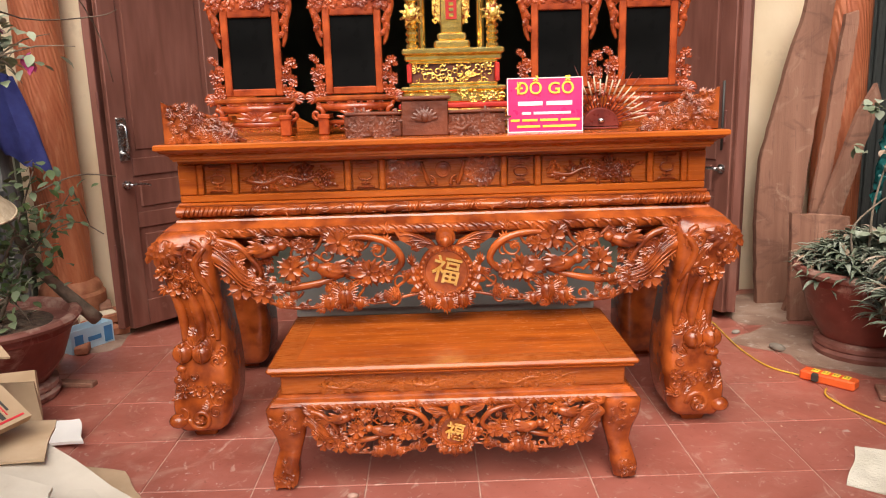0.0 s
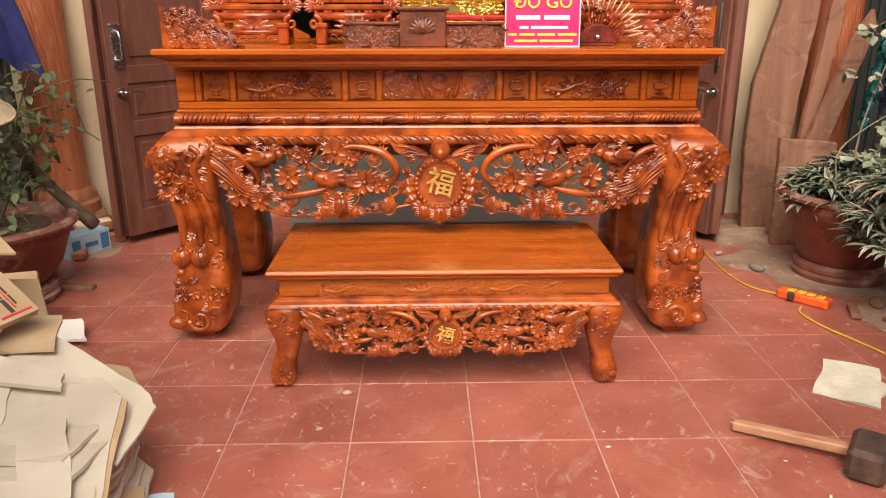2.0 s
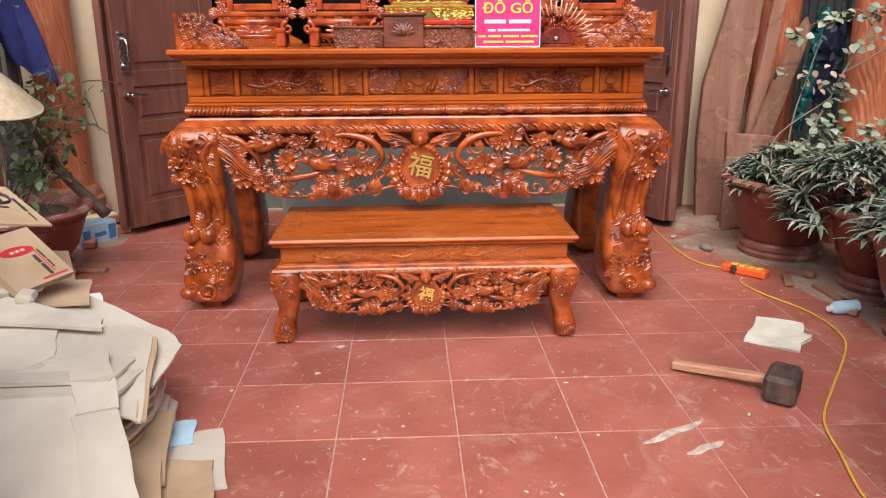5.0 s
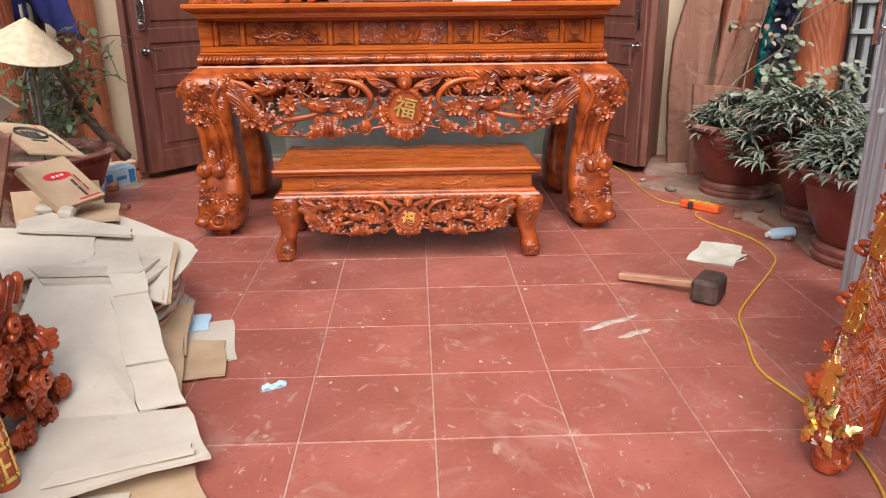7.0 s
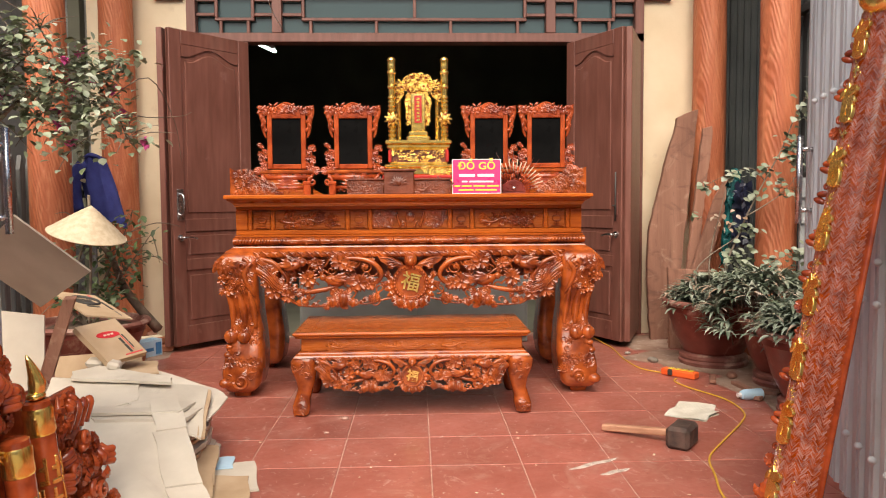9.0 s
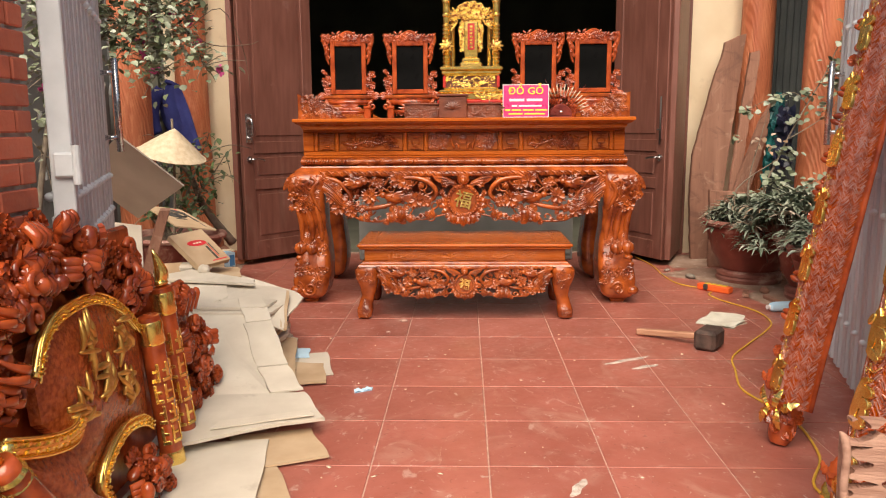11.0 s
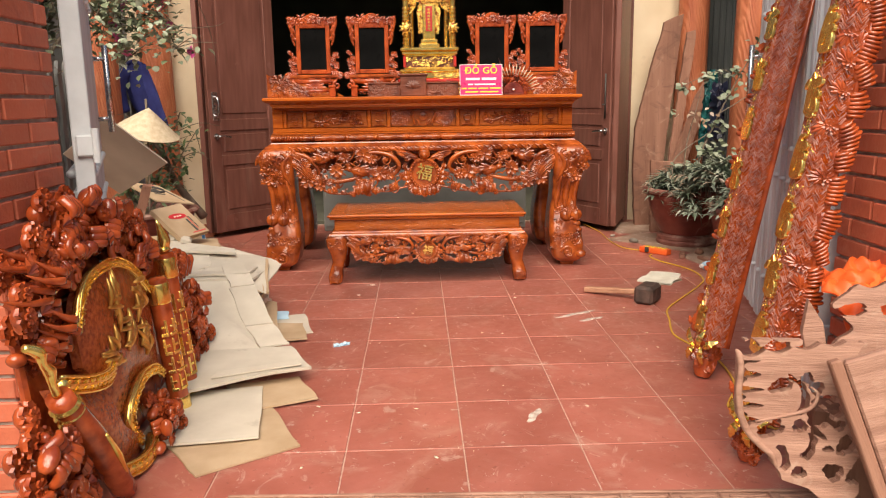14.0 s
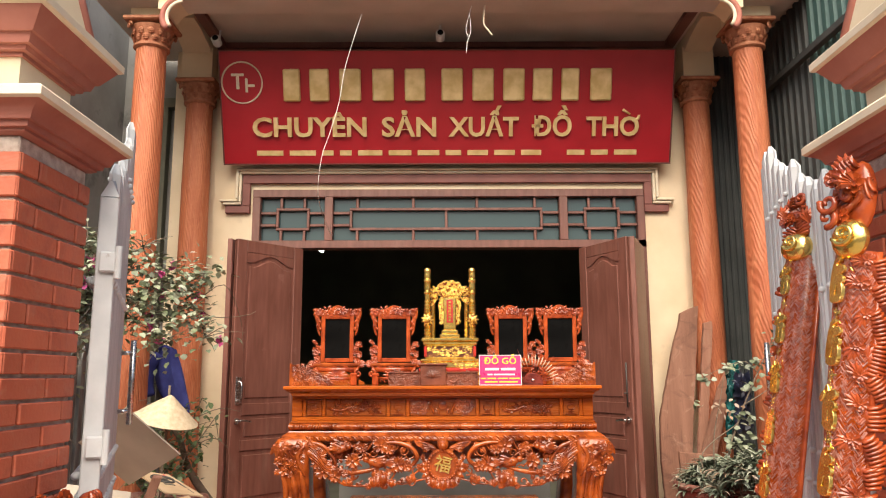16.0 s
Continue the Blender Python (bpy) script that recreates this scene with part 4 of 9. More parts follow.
        for u, w in ((0.20, 0.86), (0.17, 0.70), (0.13, 0.62), (0.09, 0.58)):
            wing.tube([P(s * 0.05, 0.62, -0.014), P(s * (u * 0.6 + 0.02), 0.62 + (w - 0.62) * 0.7 + 0.06, -0.016), P(s * u, w, -0.013)], [r * 0.45, r * 0.4, r * 0.2], 6)
        part("bat_wing", wing, mt, parent)
    # medallion
    R = hz * 0.60
    md = M().lathe([(R * 1.05, 0), (R * 1.05, 0.018), (R * 0.95, 0.030), (R * 0.82, 0.030), (R * 0.78, 0.022), (0.002, 0.024)], m=Matrix.Translation((0, y + 0.005, zc)) @ Matrix.Rotation(radians(90), 4, "X"), n=40)
    for j in range(30):
        a = TAU * j / 30
        md.ell((R * 0.93 * math.cos(a), y - 0.026, zc + R * 0.93 * math.sin(a)), R * 0.085, None, 7, 5)
    mp = part("medallion", md, mt, parent, "round beaded medallion")
    glyph = lettering("福", R * 1.12, 0.009, GOLD, "character", 0.0015)
    glyph.transform(Matrix.Rotation(radians(14), 4, "Y"))
    ch = part("character", glyph, None, mp, "gilded raised character")
    ch.location = (0, y - 0.026, zc)
    fo = M().lathe([(R * 0.38, 0), (R * 0.38, 0.03), (R * 0.25, 0.05), (0.002, 0.055)], m=Matrix.Translation((0, y, zc + hz * 0.80)) @ Matrix.Rotation(radians(90), 4, "X"), n=20)
    fo.ell((0, y - 0.05, zc + hz * 0.74), (R * 0.2, R * 0.25, R * 0.24))
    part("bat_head", fo, mt, parent)
    for dx, w, q in ((0, -0.72, 0.34), (-0.62, -0.66, 0.3), (0.62, -0.66, 0.3)):
        part("peach", peach((dx * R, y - 0.012, zc + hz * w), R * q), mt, parent)
    lv = M()
    for k in range(13):
        a = 180 + 180 * k / 12
        lv.leaf((R * 0.95 * math.cos(radians(a)), y - 0.006, zc + R * 0.95 * math.sin(radians(a))), R * 0.62, R * 0.4, a, curl=0.15)
    part("leaf_wreath", lv, mt, parent)


def rope_edge(m, x0, x1, y, z, r, n):
    """A half-round moulding along x with overlapping slanted S-shaped lobes."""
    m.tube([(x0, y, z), ((x0 + x1) / 2, y, z), (x1, y, z)], r * 0.86, 12, 1)
    step = (x1 - x0) / n
    def on(x, a, f=1.0):
        return (x, y - r * f * math.cos(a), z + r * f * math.sin(a))
    for i in range(n):
        x = x0 + step * (i + 0.5)
        m.tube([on(x - step * 0.62, 1.35, 0.9), on(x - step * 0.42, 0.9), on(x - step * 0.05, 0.35), on(x + step * 0.12, -0.25), on(x + step * 0.45, -0.75, 0.9)], [r * 0.12, r * 0.30, r * 0.36, r * 0.32, r * 0.10], 7, 3)
        m.tube([on(x - step * 0.20, 1.2, 0.85), on(x + step * 0.05, 0.75, 0.92), on(x + step * 0.30, 0.30, 0.92)], [r * 0.08, r * 0.24, r * 0.08], 6, 3)
    return m


def squares(x0, x1, y0, y1, z, k=3, soft=0.32):
    """A ring with rounded corners for lofting legs."""
    pts, rx, ry = [], (x1 - x0) * soft, (y1 - y0) * soft
    for cx, cy, a0 in ((x1 - rx, y1 - ry, 0), (x0 + rx, y1 - ry, 90), (x0 + rx, y0 + ry, 180), (x1 - rx, y0 + ry, 270)):
        for i in range(k + 1):
            a = radians(a0 + 90 * i / k)
            pts.append((cx + rx * math.cos(a), cy + ry * math.sin(a), z))
    return pts


def sections(rows, n=28):
    """Smooth rows of (z, values...) into n steps."""
    out = []
    zs = [r[0] for r in rows]
    for i in range(n):
        z = zs[0] + (zs[-1] - zs[0]) * i / (n - 1)
        out.append((z, *[float(np.interp(z, zs, [r[c] for r in rows])) for c in range(1, len(rows[0]))]))
    return out


# ---------- the altar table ----------
CX, FY = -0.09, 0.77
table = thing("altar_table", (CX, FY, 0), "large glossy orange-brown carved wooden altar table on the tiles", "altar table")
TW, TD = 1.075, 1.07
def ring_at(o, z):
    return [(-TW + o, o, z), (TW - o, o, z), (TW - o, TD - o, z), (-TW + o, TD - o, z)]


part("tabletop", M().loft([ring_at(o, z) for o, z in ((0.004, 1.172), (0.0, 1.176), (0.0, 1.190), (0.005, 1.195))]), PLANK, table)
part("top_moulding", M().loft([ring_at(o, z) for o, z in ((0.052, 1.128), (0.052, 1.134), (0.046, 1.138), (0.044, 1.146), (0.034, 1.154), (0.020, 1.160), (0.012, 1.168), (0.008, 1.1715))]), PANELWOOD, table)
BW, BY = 1.035, 0.145
part("case", M().box(-BW, BY + 0.022, 0.955, BW, TD - 0.09, 1.131, 0.004), PANELWOOD, table)
fr = M().box(-BW - 0.004, BY, 1.108, BW + 0.004, BY + 0.0215, 1.131).box(-BW - 0.004, BY, 0.957, BW + 0.004, BY + 0.0215, 0.985)
STOPS = (-1.039, -0.955, -0.82, -0.375, -0.24, 0.24, 0.375, 0.82, 0.955, 1.039)
for i in range(0, 10):
    x = STOPS[i]
    w = 0.04 if i in (0, 9) else 0.012
    a, b = (x, x + 0.07) if i == 0 else (x - 0.07, x) if i == 9 else (x - w, x + w)
    fr.box(a, BY - 0.002, 0.985, b, BY + 0.0215, 1.108, 0.005)
part("case_frame", fr, PLANK, table)


def sprig(x0, x1, z, y, seed, depth=0.5):
    """Low relief of a blossoming branch on a panel."""
    q, o, L = random.Random(seed), M(), x1 - x0
    o.tube([(x0, y, z - 0.01), (x0 + L * 0.2, y, z - 0.02), (x0 + L * 0.4, y, z + 0.005), (x0 + L * 0.65, y, z - 0.012), (x0 + L * 0.85, y, z + 0.015), (x1, y, z + 0.02)], [0.010, 0.010, 0.009, 0.008, 0.006, 0.003], 6)
    for k in range(34):
        u = q.uniform(0.02, 0.95)
        p = (x0 + L * u, y - 0.002, z + q.uniform(-0.034, 0.036))
        o.tube([(p[0] - 0.03, y, z), p], [0.004, 0.002], 5, 1)
        if k % 2:
            o.flower(p, q.uniform(0.013, 0.019), 5, q.uniform(0, 1), 0.6)
        for j in range(3):
            o.leaf((p[0] + q.uniform(-0.02, 0.02), y - 0.001, p[2] + q.uniform(-0.012, 0.012)), q.uniform(0.024, 0.042), 0.017, q.uniform(0, 360), curl=0.2)
    o.v = [(a, y + (b - y) * depth, c) for a, b, c in o.v]
    return o


def longevity(x, z, y):
    """The barred fretwork sign on the narrow panels."""
    o = M()
    for s in (-1, 1):
        for dz, w in ((0.044, 0.026), (0.030, 0.017)):
            o.box(x - w, y - 0.006, z + s * dz - 0.003, x + w, y + 0.006, z + s * dz + 0.003, 0.001)
        o.box(x - 0.003, y - 0.005, z + min(s * 0.020, s * 0.044), x + 0.003, y + 0.005, z + max(s * 0.020, s * 0.044), 0.001)
        for e in (-1, 1):
            o.tube([(x + e * 0.026, y, z + s * 0.044), (x + e * 0.032, y, z + s * 0.047), (x + e * 0.034, y, z + s * 0.052)], [0.004, 0.004, 0.002], 5)
    o.tube([(x + 0.026 * math.copysign(abs(math.cos(TAU * j / 16)) ** 0.6, math.cos(TAU * j / 16)), y, z + 0.017 * math.sin(TAU * j / 16)) for j in range(17)], 0.004, 6, 1)
    return o


def scholar(x0, x1, z, y):
    """Low relief of two leaning scrolls round a disc, with flowering sprays at both ends."""
    o = M()
    L = (x1 - x0) / 2
    cx = (x0 + x1) / 2
    o.join(sprig(x0, x0 + L * 0.55, z, y, 40)).join(sprig(x1 - L * 0.55, x1, z, y, 41))
    o.lathe([(0.032, 0), (0.030, 0.005), (0.020, 0.006), (0.018, 0.004), (0.002, 0.007)], m=Matrix.Translation((cx, y + 0.002, z + 0.014)) @ Matrix.Rotation(radians(90), 4, "X"), n=28)
    for s in (-1, 1):
        o.tube([(cx + s * 0.085, y, z + 0.045), (cx + s * 0.072, y - 0.002, z), (cx + s * 0.058, y, z - 0.045)], [0.007, 0.008, 0.009], 7)
        o.tube([(cx + s * 0.028, y, z - 0.045), (cx + s * 0.034, y, z - 0.02), (cx + s * 0.052, y, z - 0.008)], [0.009, 0.007, 0.003], 6)
        o.curl((cx + s * 0.045, y, z - 0.025), 0.014, 1.2, 0.004, 90, s)
    return o


for i, kind in ((1, "n"), (2, "w"), (3, "n"), (4, "m"), (5, "n"), (6, "w"), (7, "n")):
    a, b = STOPS[i] + 0.016, STOPS[i + 1] - 0.016
    p = part("panel", M().box(a, BY + 0.012, 0.990, b, BY + 0.024, 1.103, 0.003), PANELWOOD, table)
    zc = 1.046
    if kind == "n":
        part("relief", longevity((a + b) / 2, zc, BY + 0.007), CARVED, p)
    else:
        part("relief", sprig(a + 0.04, b - 0.04, zc, BY + 0.010, i, 1.3) if kind == "w" else scholar(a + 0.02, b - 0.02, zc, BY + 0.008), CARVED, p)
mold = M().box(-BW - 0.012, BY - 0.012, 0.942, BW + 0.012, TD - 0.08, 0.956, 0.005)
part("moulding", mold, PLANK, table)
roll = M()
rings = []
for x in (-BW - 0.02, BW + 0.02):
    rings.append([(x, BY - 0.005 - 0.022 * math.sin(math.pi * k / 8), 0.898 + 0.044 * k / 8) for k in range(9)] + [(x, BY + 0.1, 0.942), (x, BY + 0.1, 0.898)])
roll.loft(rings[::-1])
q = random.Random(3)
def face(x, u):
    return (x, BY - 0.006 - 0.0215 * math.sin(math.pi * u), 0.898 + 0.044 * u)


def rope(x0, x1):
    n = int((x1 - x0) / 0.017)
    for k in range(n):
        x = x0 + (x1 - x0) * (k + 0.5) / n
        roll.tube([face(x - 0.008, 0.08), face(x - 0.004, 0.35), face(x + 0.004, 0.65), face(x + 0.010, 0.92)], [0.003, 0.0075, 0.0075, 0.003], 6, 2)


def cee(x, way):
    for e, r in ((0.0, 0.0045), (0.016, 0.0035)):
        roll.tube([face(x + way * (0.050 - e), 0.86), face(x + way * (0.012 + e), 0.86), face(x + way * e, 0.5), face(x + way * (0.012 + e), 0.14), face(x + way * (0.050 - e), 0.14)], [0.002, r, r, r, 0.002], 6, 3)


rope(-BW, -BW + 0.20)
rope(BW - 0.20, BW)
for k in range(8):
    x = -0.77 + 1.54 * k / 7
    cee(x + 0.014, 1)
    cee(x - 0.014, -1)
    rope(x - 0.012, x + 0.012)
    if k < 7:
        xm = x + 0.11
        roll.tube([face(xm - 0.055, 0.5), face(xm - 0.03, 0.25), face(xm, 0.55), face(xm + 0.03, 0.75), face(xm + 0.055, 0.45)], [0.002, 0.004, 0.004, 0.004, 0.002], 6, 3)
        for e in (-0.035, -0.012, 0.012, 0.035):
            roll.leaf(face(xm + e, 0.5 + q.uniform(-0.15, 0.15)), 0.022, 0.010, q.uniform(0, 360), curl=0.05)
part("carved_moulding", roll, CARVED, table)
cove = M()
rings = []
for z, o in ((0.897, 0.0), (0.890, 0.016), (0.882, 0.02), (0.872, 0.038), (0.855, 0.060)):
    rings.append([(-BW - o - 0.005, BY - o, z), (BW + o + 0.005, BY - o, z), (BW + o + 0.005, TD - 0.1 + o, z), (-BW - o - 0.005, TD - 0.1 + o, z)])
part("lower_moulding", cove.loft(rings[::-1]), CARVED, table)
part("rope_moulding", rope_edge(M(), -0.92, 0.92, BY - 0.075, 0.842, 0.022, 36).box(-0.94, BY - 0.075, 0.826, 0.94, BY - 0.05, 0.853), CARVED, table)
part("frame_rail", M().box(-0.95, BY - 0.02, 0.80, 0.95, BY + 0.02, 0.854).box(-0.95, TD - 0.14, 0.62, 0.95, TD - 0.11, 0.854).box(-1.0, 0.2, 0.62, -0.97, TD - 0.2, 0.854).box(0.97, 0.2, 0.62, 1.0, TD - 0.2, 0.854), CARVED, table)
apron_carving(table, 0.90, 0.672, 0.172, BY - 0.085, 0.0105, CARVED)

LEG = sections([(0.0, 1.055, 0.965, 0.08, 0.19), (0.028, 1.065, 0.955, 0.07, 0.20), (0.032, 1.09, 0.925, 0.035, 0.26), (0.07, 1.115, 0.895, 0.015, 0.29), (0.16, 1.118, 0.878, 0.012, 0.31), (0.26, 1.10, 0.875, 0.035, 0.31),
                (0.38, 1.078, 0.885, 0.068, 0.31), (0.50, 1.07, 0.90, 0.078, 0.30), (0.60, 1.088, 0.900, 0.055, 0.29), (0.70, 1.122, 0.897, 0.025, 0.28), (0.78, 1.138, 0.895, 0.010, 0.27), (0.83, 1.125, 0.895, 0.025, 0.26), (0.856, 1.10, 0.90, 0.06, 0.25)], 40)


def table_leg(parent, sx, back):
    rings = []
    for z, xo, xi, yf, yb in LEG:
        a, b = sorted((sx * xo, sx * xi))
        y0, y1 = (yf, yb) if not back else (TD - 0.02 - yb, TD - 0.02 - yf)
        rings.append(squares(a, b, y0, y1, z, 3, 0.16))
    leg = part("leg", M().loft(rings), CARVED, parent)
    if back:
        return
    def at(z, u):
        """A point on the face: u from 0 (inner) to 1 (outer)."""
        z0, xo, xi, yf, yb = min(LEG, key=lambda r: abs(r[0] - z))
        return (sx * (xi + (xo - xi) * u), yf - 0.002 + 0.03 * max(0, abs(u - 0.5) - 0.3), z)
    d = M()
    for u, z, R, w in ((0.34, 0.78, 0.045, 1), (0.30, 0.69, 0.035, -1)):
        d.curl((at(z, u)[0], at(z, u)[1] + 0.012, z), R, 1.3, 0.013, 90, w * sx)
    for u0, u1, r in ((0.20, 0.16, 0.020), (0.52, 0.50, 0.024), (0.86, 0.88, 0.020)):
        d.tube([at(0.64, u0 + 0.06), at(0.56, u0), at(0.48, u1), at(0.41, u1)], [0.006, r, r, 0.010], 9)
    for k in range(6):
        d.leaf((at(0.83, 0.9)[0], at(0.80, 0.9)[1] - 0.004, 0.83 - 0.004 * k), 0.10, 0.042, 270 - sx * (-30 + 24 * k), curl=0.12)
    for k in range(3):
        d.ell((at(0.70, 0.93 - 0.10 * k)[0], at(0.70, 0.9)[1] - 0.006, 0.715 + 0.012 * (k % 2)), 0.013, None, 8, 6)
    d.tube([at(0.80, 0.12), at(0.74, 0.30), at(0.66, 0.24), at(0.60, 0.10)], [0.010, 0.016, 0.014, 0.006], 8)
    for k in range(20):
        z, u = rng.uniform(0.64, 0.83), rng.uniform(0.25, 0.98)
        d.fan((at(z, u)[0], at(z, u)[1] + 0.006, z), rng.uniform(0.04, 0.065), 0.032, rng.uniform(200, 340), curl=0.12)
    for k in range(16):
        z, u = rng.uniform(0.36, 0.43), rng.uniform(0.15, 0.8)
        d.fan((at(z, u)[0], at(z, u)[1] + 0.004, z), rng.uniform(0.05, 0.075), 0.034, rng.uniform(20, 160), curl=0.1)
    for k in range(14):
        z, u = rng.uniform(0.09, 0.32), rng.uniform(0.1, 0.9)
        d.fan((at(z, u)[0], at(z, u)[1] + 0.006, z), rng.uniform(0.035, 0.055), 0.028, rng.uniform(0, 360), curl=0.12)
    for u, z, R in ((0.90, 0.30, 0.026), (0.91, 0.255, 0.026), (0.90, 0.09, 0.040)):
        d.ell((at(z, u)[0], at(z, u)[1] + 0.012, z), (R, R, R * 0.75), None, 12, 8)
    for u, z, R in ((0.50, 0.10, 0.048),):
        d.curl((at(z, u)[0], at(z, u)[1] + 0.008, z), R, 1.5, 0.013, 180, -sx)
    for k in range(22):
        z, u = rng.choice((rng.uniform(0.60, 0.84), rng.uniform(0.10, 0.42))), rng.uniform(0.1, 0.9)
        d.curl((at(z, u)[0], at(z, u)[1] + 0.002, z), rng.uniform(0.018, 0.034), 1.1, 0.005, rng.uniform(0, 360), rng.choice((-1, 1)))
    part("acanthus_carving", d, CARVED, leg, "carved scrolls and acanthus leaves")
    for u, z, R in ((0.90, 0.362, 0.042), (0.52, 0.358, 0.040)):
        part("peach", peach(at(z, u), R, 0.9), CARVED, leg)
    for u, z, R in ((0.15, 0.225, 0.026), (0.36, 0.215, 0.028), (0.58, 0.222, 0.028), (0.80, 0.215, 0.028), (0.80, 0.64, 0.034), (0.62, 0.62, 0.026), (0.90, 0.70, 0.028), (0.5, 0.10, 0.022)):
        p = at(z, u)
        part("blossom", M().flower((p[0], p[1] - 0.006, p[2]), R, 5, rng.uniform(0, 1), 0.45), CARVED, leg)


for sx in (-1, 1):
    table_leg(table, sx, False)
    table_leg(table, sx, True)

# carved end boards on the tabletop
for sx in (-1, 1):
    x0, x1 = (-1.045, -0.74)
    poly = [(x0, 1.1955), (x1, 1.1955), (x1, 1.203), (x1 - 0.06, 1.235), (x1 - 0.10, 1.285), (x1 - 0.17, 1.315), (x0 + 0.03, 1.335), (x0, 1.352)]
    if sx > 0:
        poly = [(-x, z) for x, z in poly][::-1]
    wb = part("end_board", M().prism(poly, 0.045, 0.07, 0.004), CARVED, table, "carved end board with blossoming branch")
    r = M()
    q = random.Random(11)
    for k in range(120):
        x = q.uniform(x0 + 0.025, x1 - 0.03)
        zmax = np.interp(x, [x0, x1 - 0.17, x1 - 0.06, x1], [1.335, 1.31, 1.235, 1.20])
        z = q.uniform(1.205, max(zmax, 1.207))
        if k % 4 == 0:
            r.flower((-x if sx > 0 else x, 0.042, z), 0.014, 5, q.uniform(0, 1), 0.5)
        else:
            r.fan((-x if sx > 0 else x, 0.044, z), q.uniform(0.026, 0.042), 0.02, q.uniform(0, 360), curl=0.3)
    r.tube([(sx * 0.76, 0.042, 1.203), (sx * 0.83, 0.042, 1.225), (sx * 0.90, 0.042, 1.25), (sx * 1.0, 0.042, 1.31)], [0.004, 0.005, 0.004, 0.003])
    part("relief", r, CARVED, wb)
    rear = [(x0, 1.1955), (x0 + 0.42, 1.1955), (x0 + 0.42, 1.21), (x0 + 0.10, 1.375), (x0, 1.375)]
    if sx > 0:
        rear = [(-x, z) for x, z in rear][::-1]
    part("rear_end_board", M().prism(rear, TD - 0.09, TD - 0.065, 0.004), PANELWOOD, table, "plain rear end board")

# ---------- the low offering table ----------
BX, BFY = -0.082, 0.365
bench = thing("offering_table", (BX, BFY, 0), "low glossy carved wooden offering table standing before the altar table", "low table")
part("tabletop", M().box(-0.637, 0, 0.437, 0.637, 0.61, 0.457, 0.008).box(-0.625, 0.012, 0.424, 0.625, 0.60, 0.4365, 0.006), PLANK, bench)
edge = M().box(-0.628, 0.009, 0.4575, -0.545, 0.601, 0.4585, 0.0004).box(0.545, 0.009, 0.4575, 0.628, 0.601, 0.4585, 0.0004).box(-0.5445, 0.009, 0.4575, 0.5445, 0.085, 0.4585, 0.0004)
part("mitred_edge", edge, PANELWOOD, bench)
bb = M().box(-0.595, 0.035, 0.352, 0.595, 0.575, 0.4235, 0.004)
part("case", bb, PANELWOOD, bench)
sp = M()
for a, b, sd in ((-0.44, -0.16, 1), (-0.14, 0.14, 2), (0.16, 0.44, 3)):
    sp.join(sprig(a, b, 0.386, 0.0335, sd, 0.42), Matrix.Translation((0, 0, 0.386)) @ Matrix.Diagonal((1, 1, 0.8, 1)) @ Matrix.Translation((0, 0, -0.386)))
part("relief", sp, PANELWOOD, bench)
mm = M()
rings = []
for z, o in ((0.352, 0.0), (0.346, 0.012), (0.340, 0.014), (0.333, 0.028), (0.322, 0.034)):
    rings.append([(-0.597 - o, 0.033 - o, z), (0.597 + o, 0.033 - o, z), (0.597 + o, 0.577 + o, z), (-0.597 - o, 0.577 + o, z)])
part("moulding", mm.loft(rings[::-1]), CARVED, bench)
part("rope_moulding", rope_edge(M(), -0.52, 0.52, 0.004, 0.316, 0.012, 34).box(-0.53, 0.006, 0.306, 0.53, 0.026, 0.322), CARVED, bench)
apron_carving(bench, 0.50, 0.222, 0.098, 0.0, 0.0068, CARVED, 1)
BLEG = sections([(0.0, 0.628, 0.572, 0.03, 0.085), (0.012, 0.645, 0.56, 0.012, 0.10), (0.05, 0.648, 0.552, 0.008, 0.105), (0.09, 0.636, 0.552, 0.022, 0.11), (0.14, 0.620, 0.54, 0.032, 0.11), (0.19, 0.628, 0.525, 0.020, 0.115), (0.25, 0.650, 0.515, 0.002, 0.12), (0.295, 0.655, 0.51, -0.004, 0.12), (0.322, 0.635, 0.51, 0.006, 0.12)], 26)


def bench_leg(parent, sx, back):
    rings = []
    for z, xo, xi, yf, yb in BLEG:
        a, b = sorted((sx * xo, sx * xi))
        y0, y1 = (yf, yb) if not back else (0.61 - yb, 0.61 - yf)
        rings.append(squares(a, b, y0, y1, z))
    leg = part("leg", M().loft(rings), CARVED, parent)
    if back:
        return
    d = M()
    def at(z, u):
        z0, xo, xi, yf, yb = min(BLEG, key=lambda r: abs(r[0] - z))
        return (sx * (xi + (xo - xi) * u), yf - 0.001, z)
    for u, z, R in ((0.4, 0.045, 0.022), (0.75, 0.05, 0.018), (0.5, 0.25, 0.02), (0.75, 0.262, 0.018), (0.3, 0.24, 0.016)):
        part("blossom", M().flower(at(z, u), R * 0.8, 5, rng.uniform(0, 1), 0.3), CARVED, leg)
    for k in range(28):
        z = rng.choice((rng.uniform(0.02, 0.11), rng.uniform(0.2, 0.31)))
        d.leaf(at(z, rng.uniform(0.15, 0.85)), rng.uniform(0.016, 0.026), 0.012, rng.uniform(0, 360), curl=0.05)
    d.curl(at(0.29, 0.5), 0.018, 1.2, 0.004, 90, sx)
    part("leaf_carving", d, CARVED, leg)


for sx in (-1, 1):
    bench_leg(bench, sx, False)
    bench_leg(bench, sx, True)


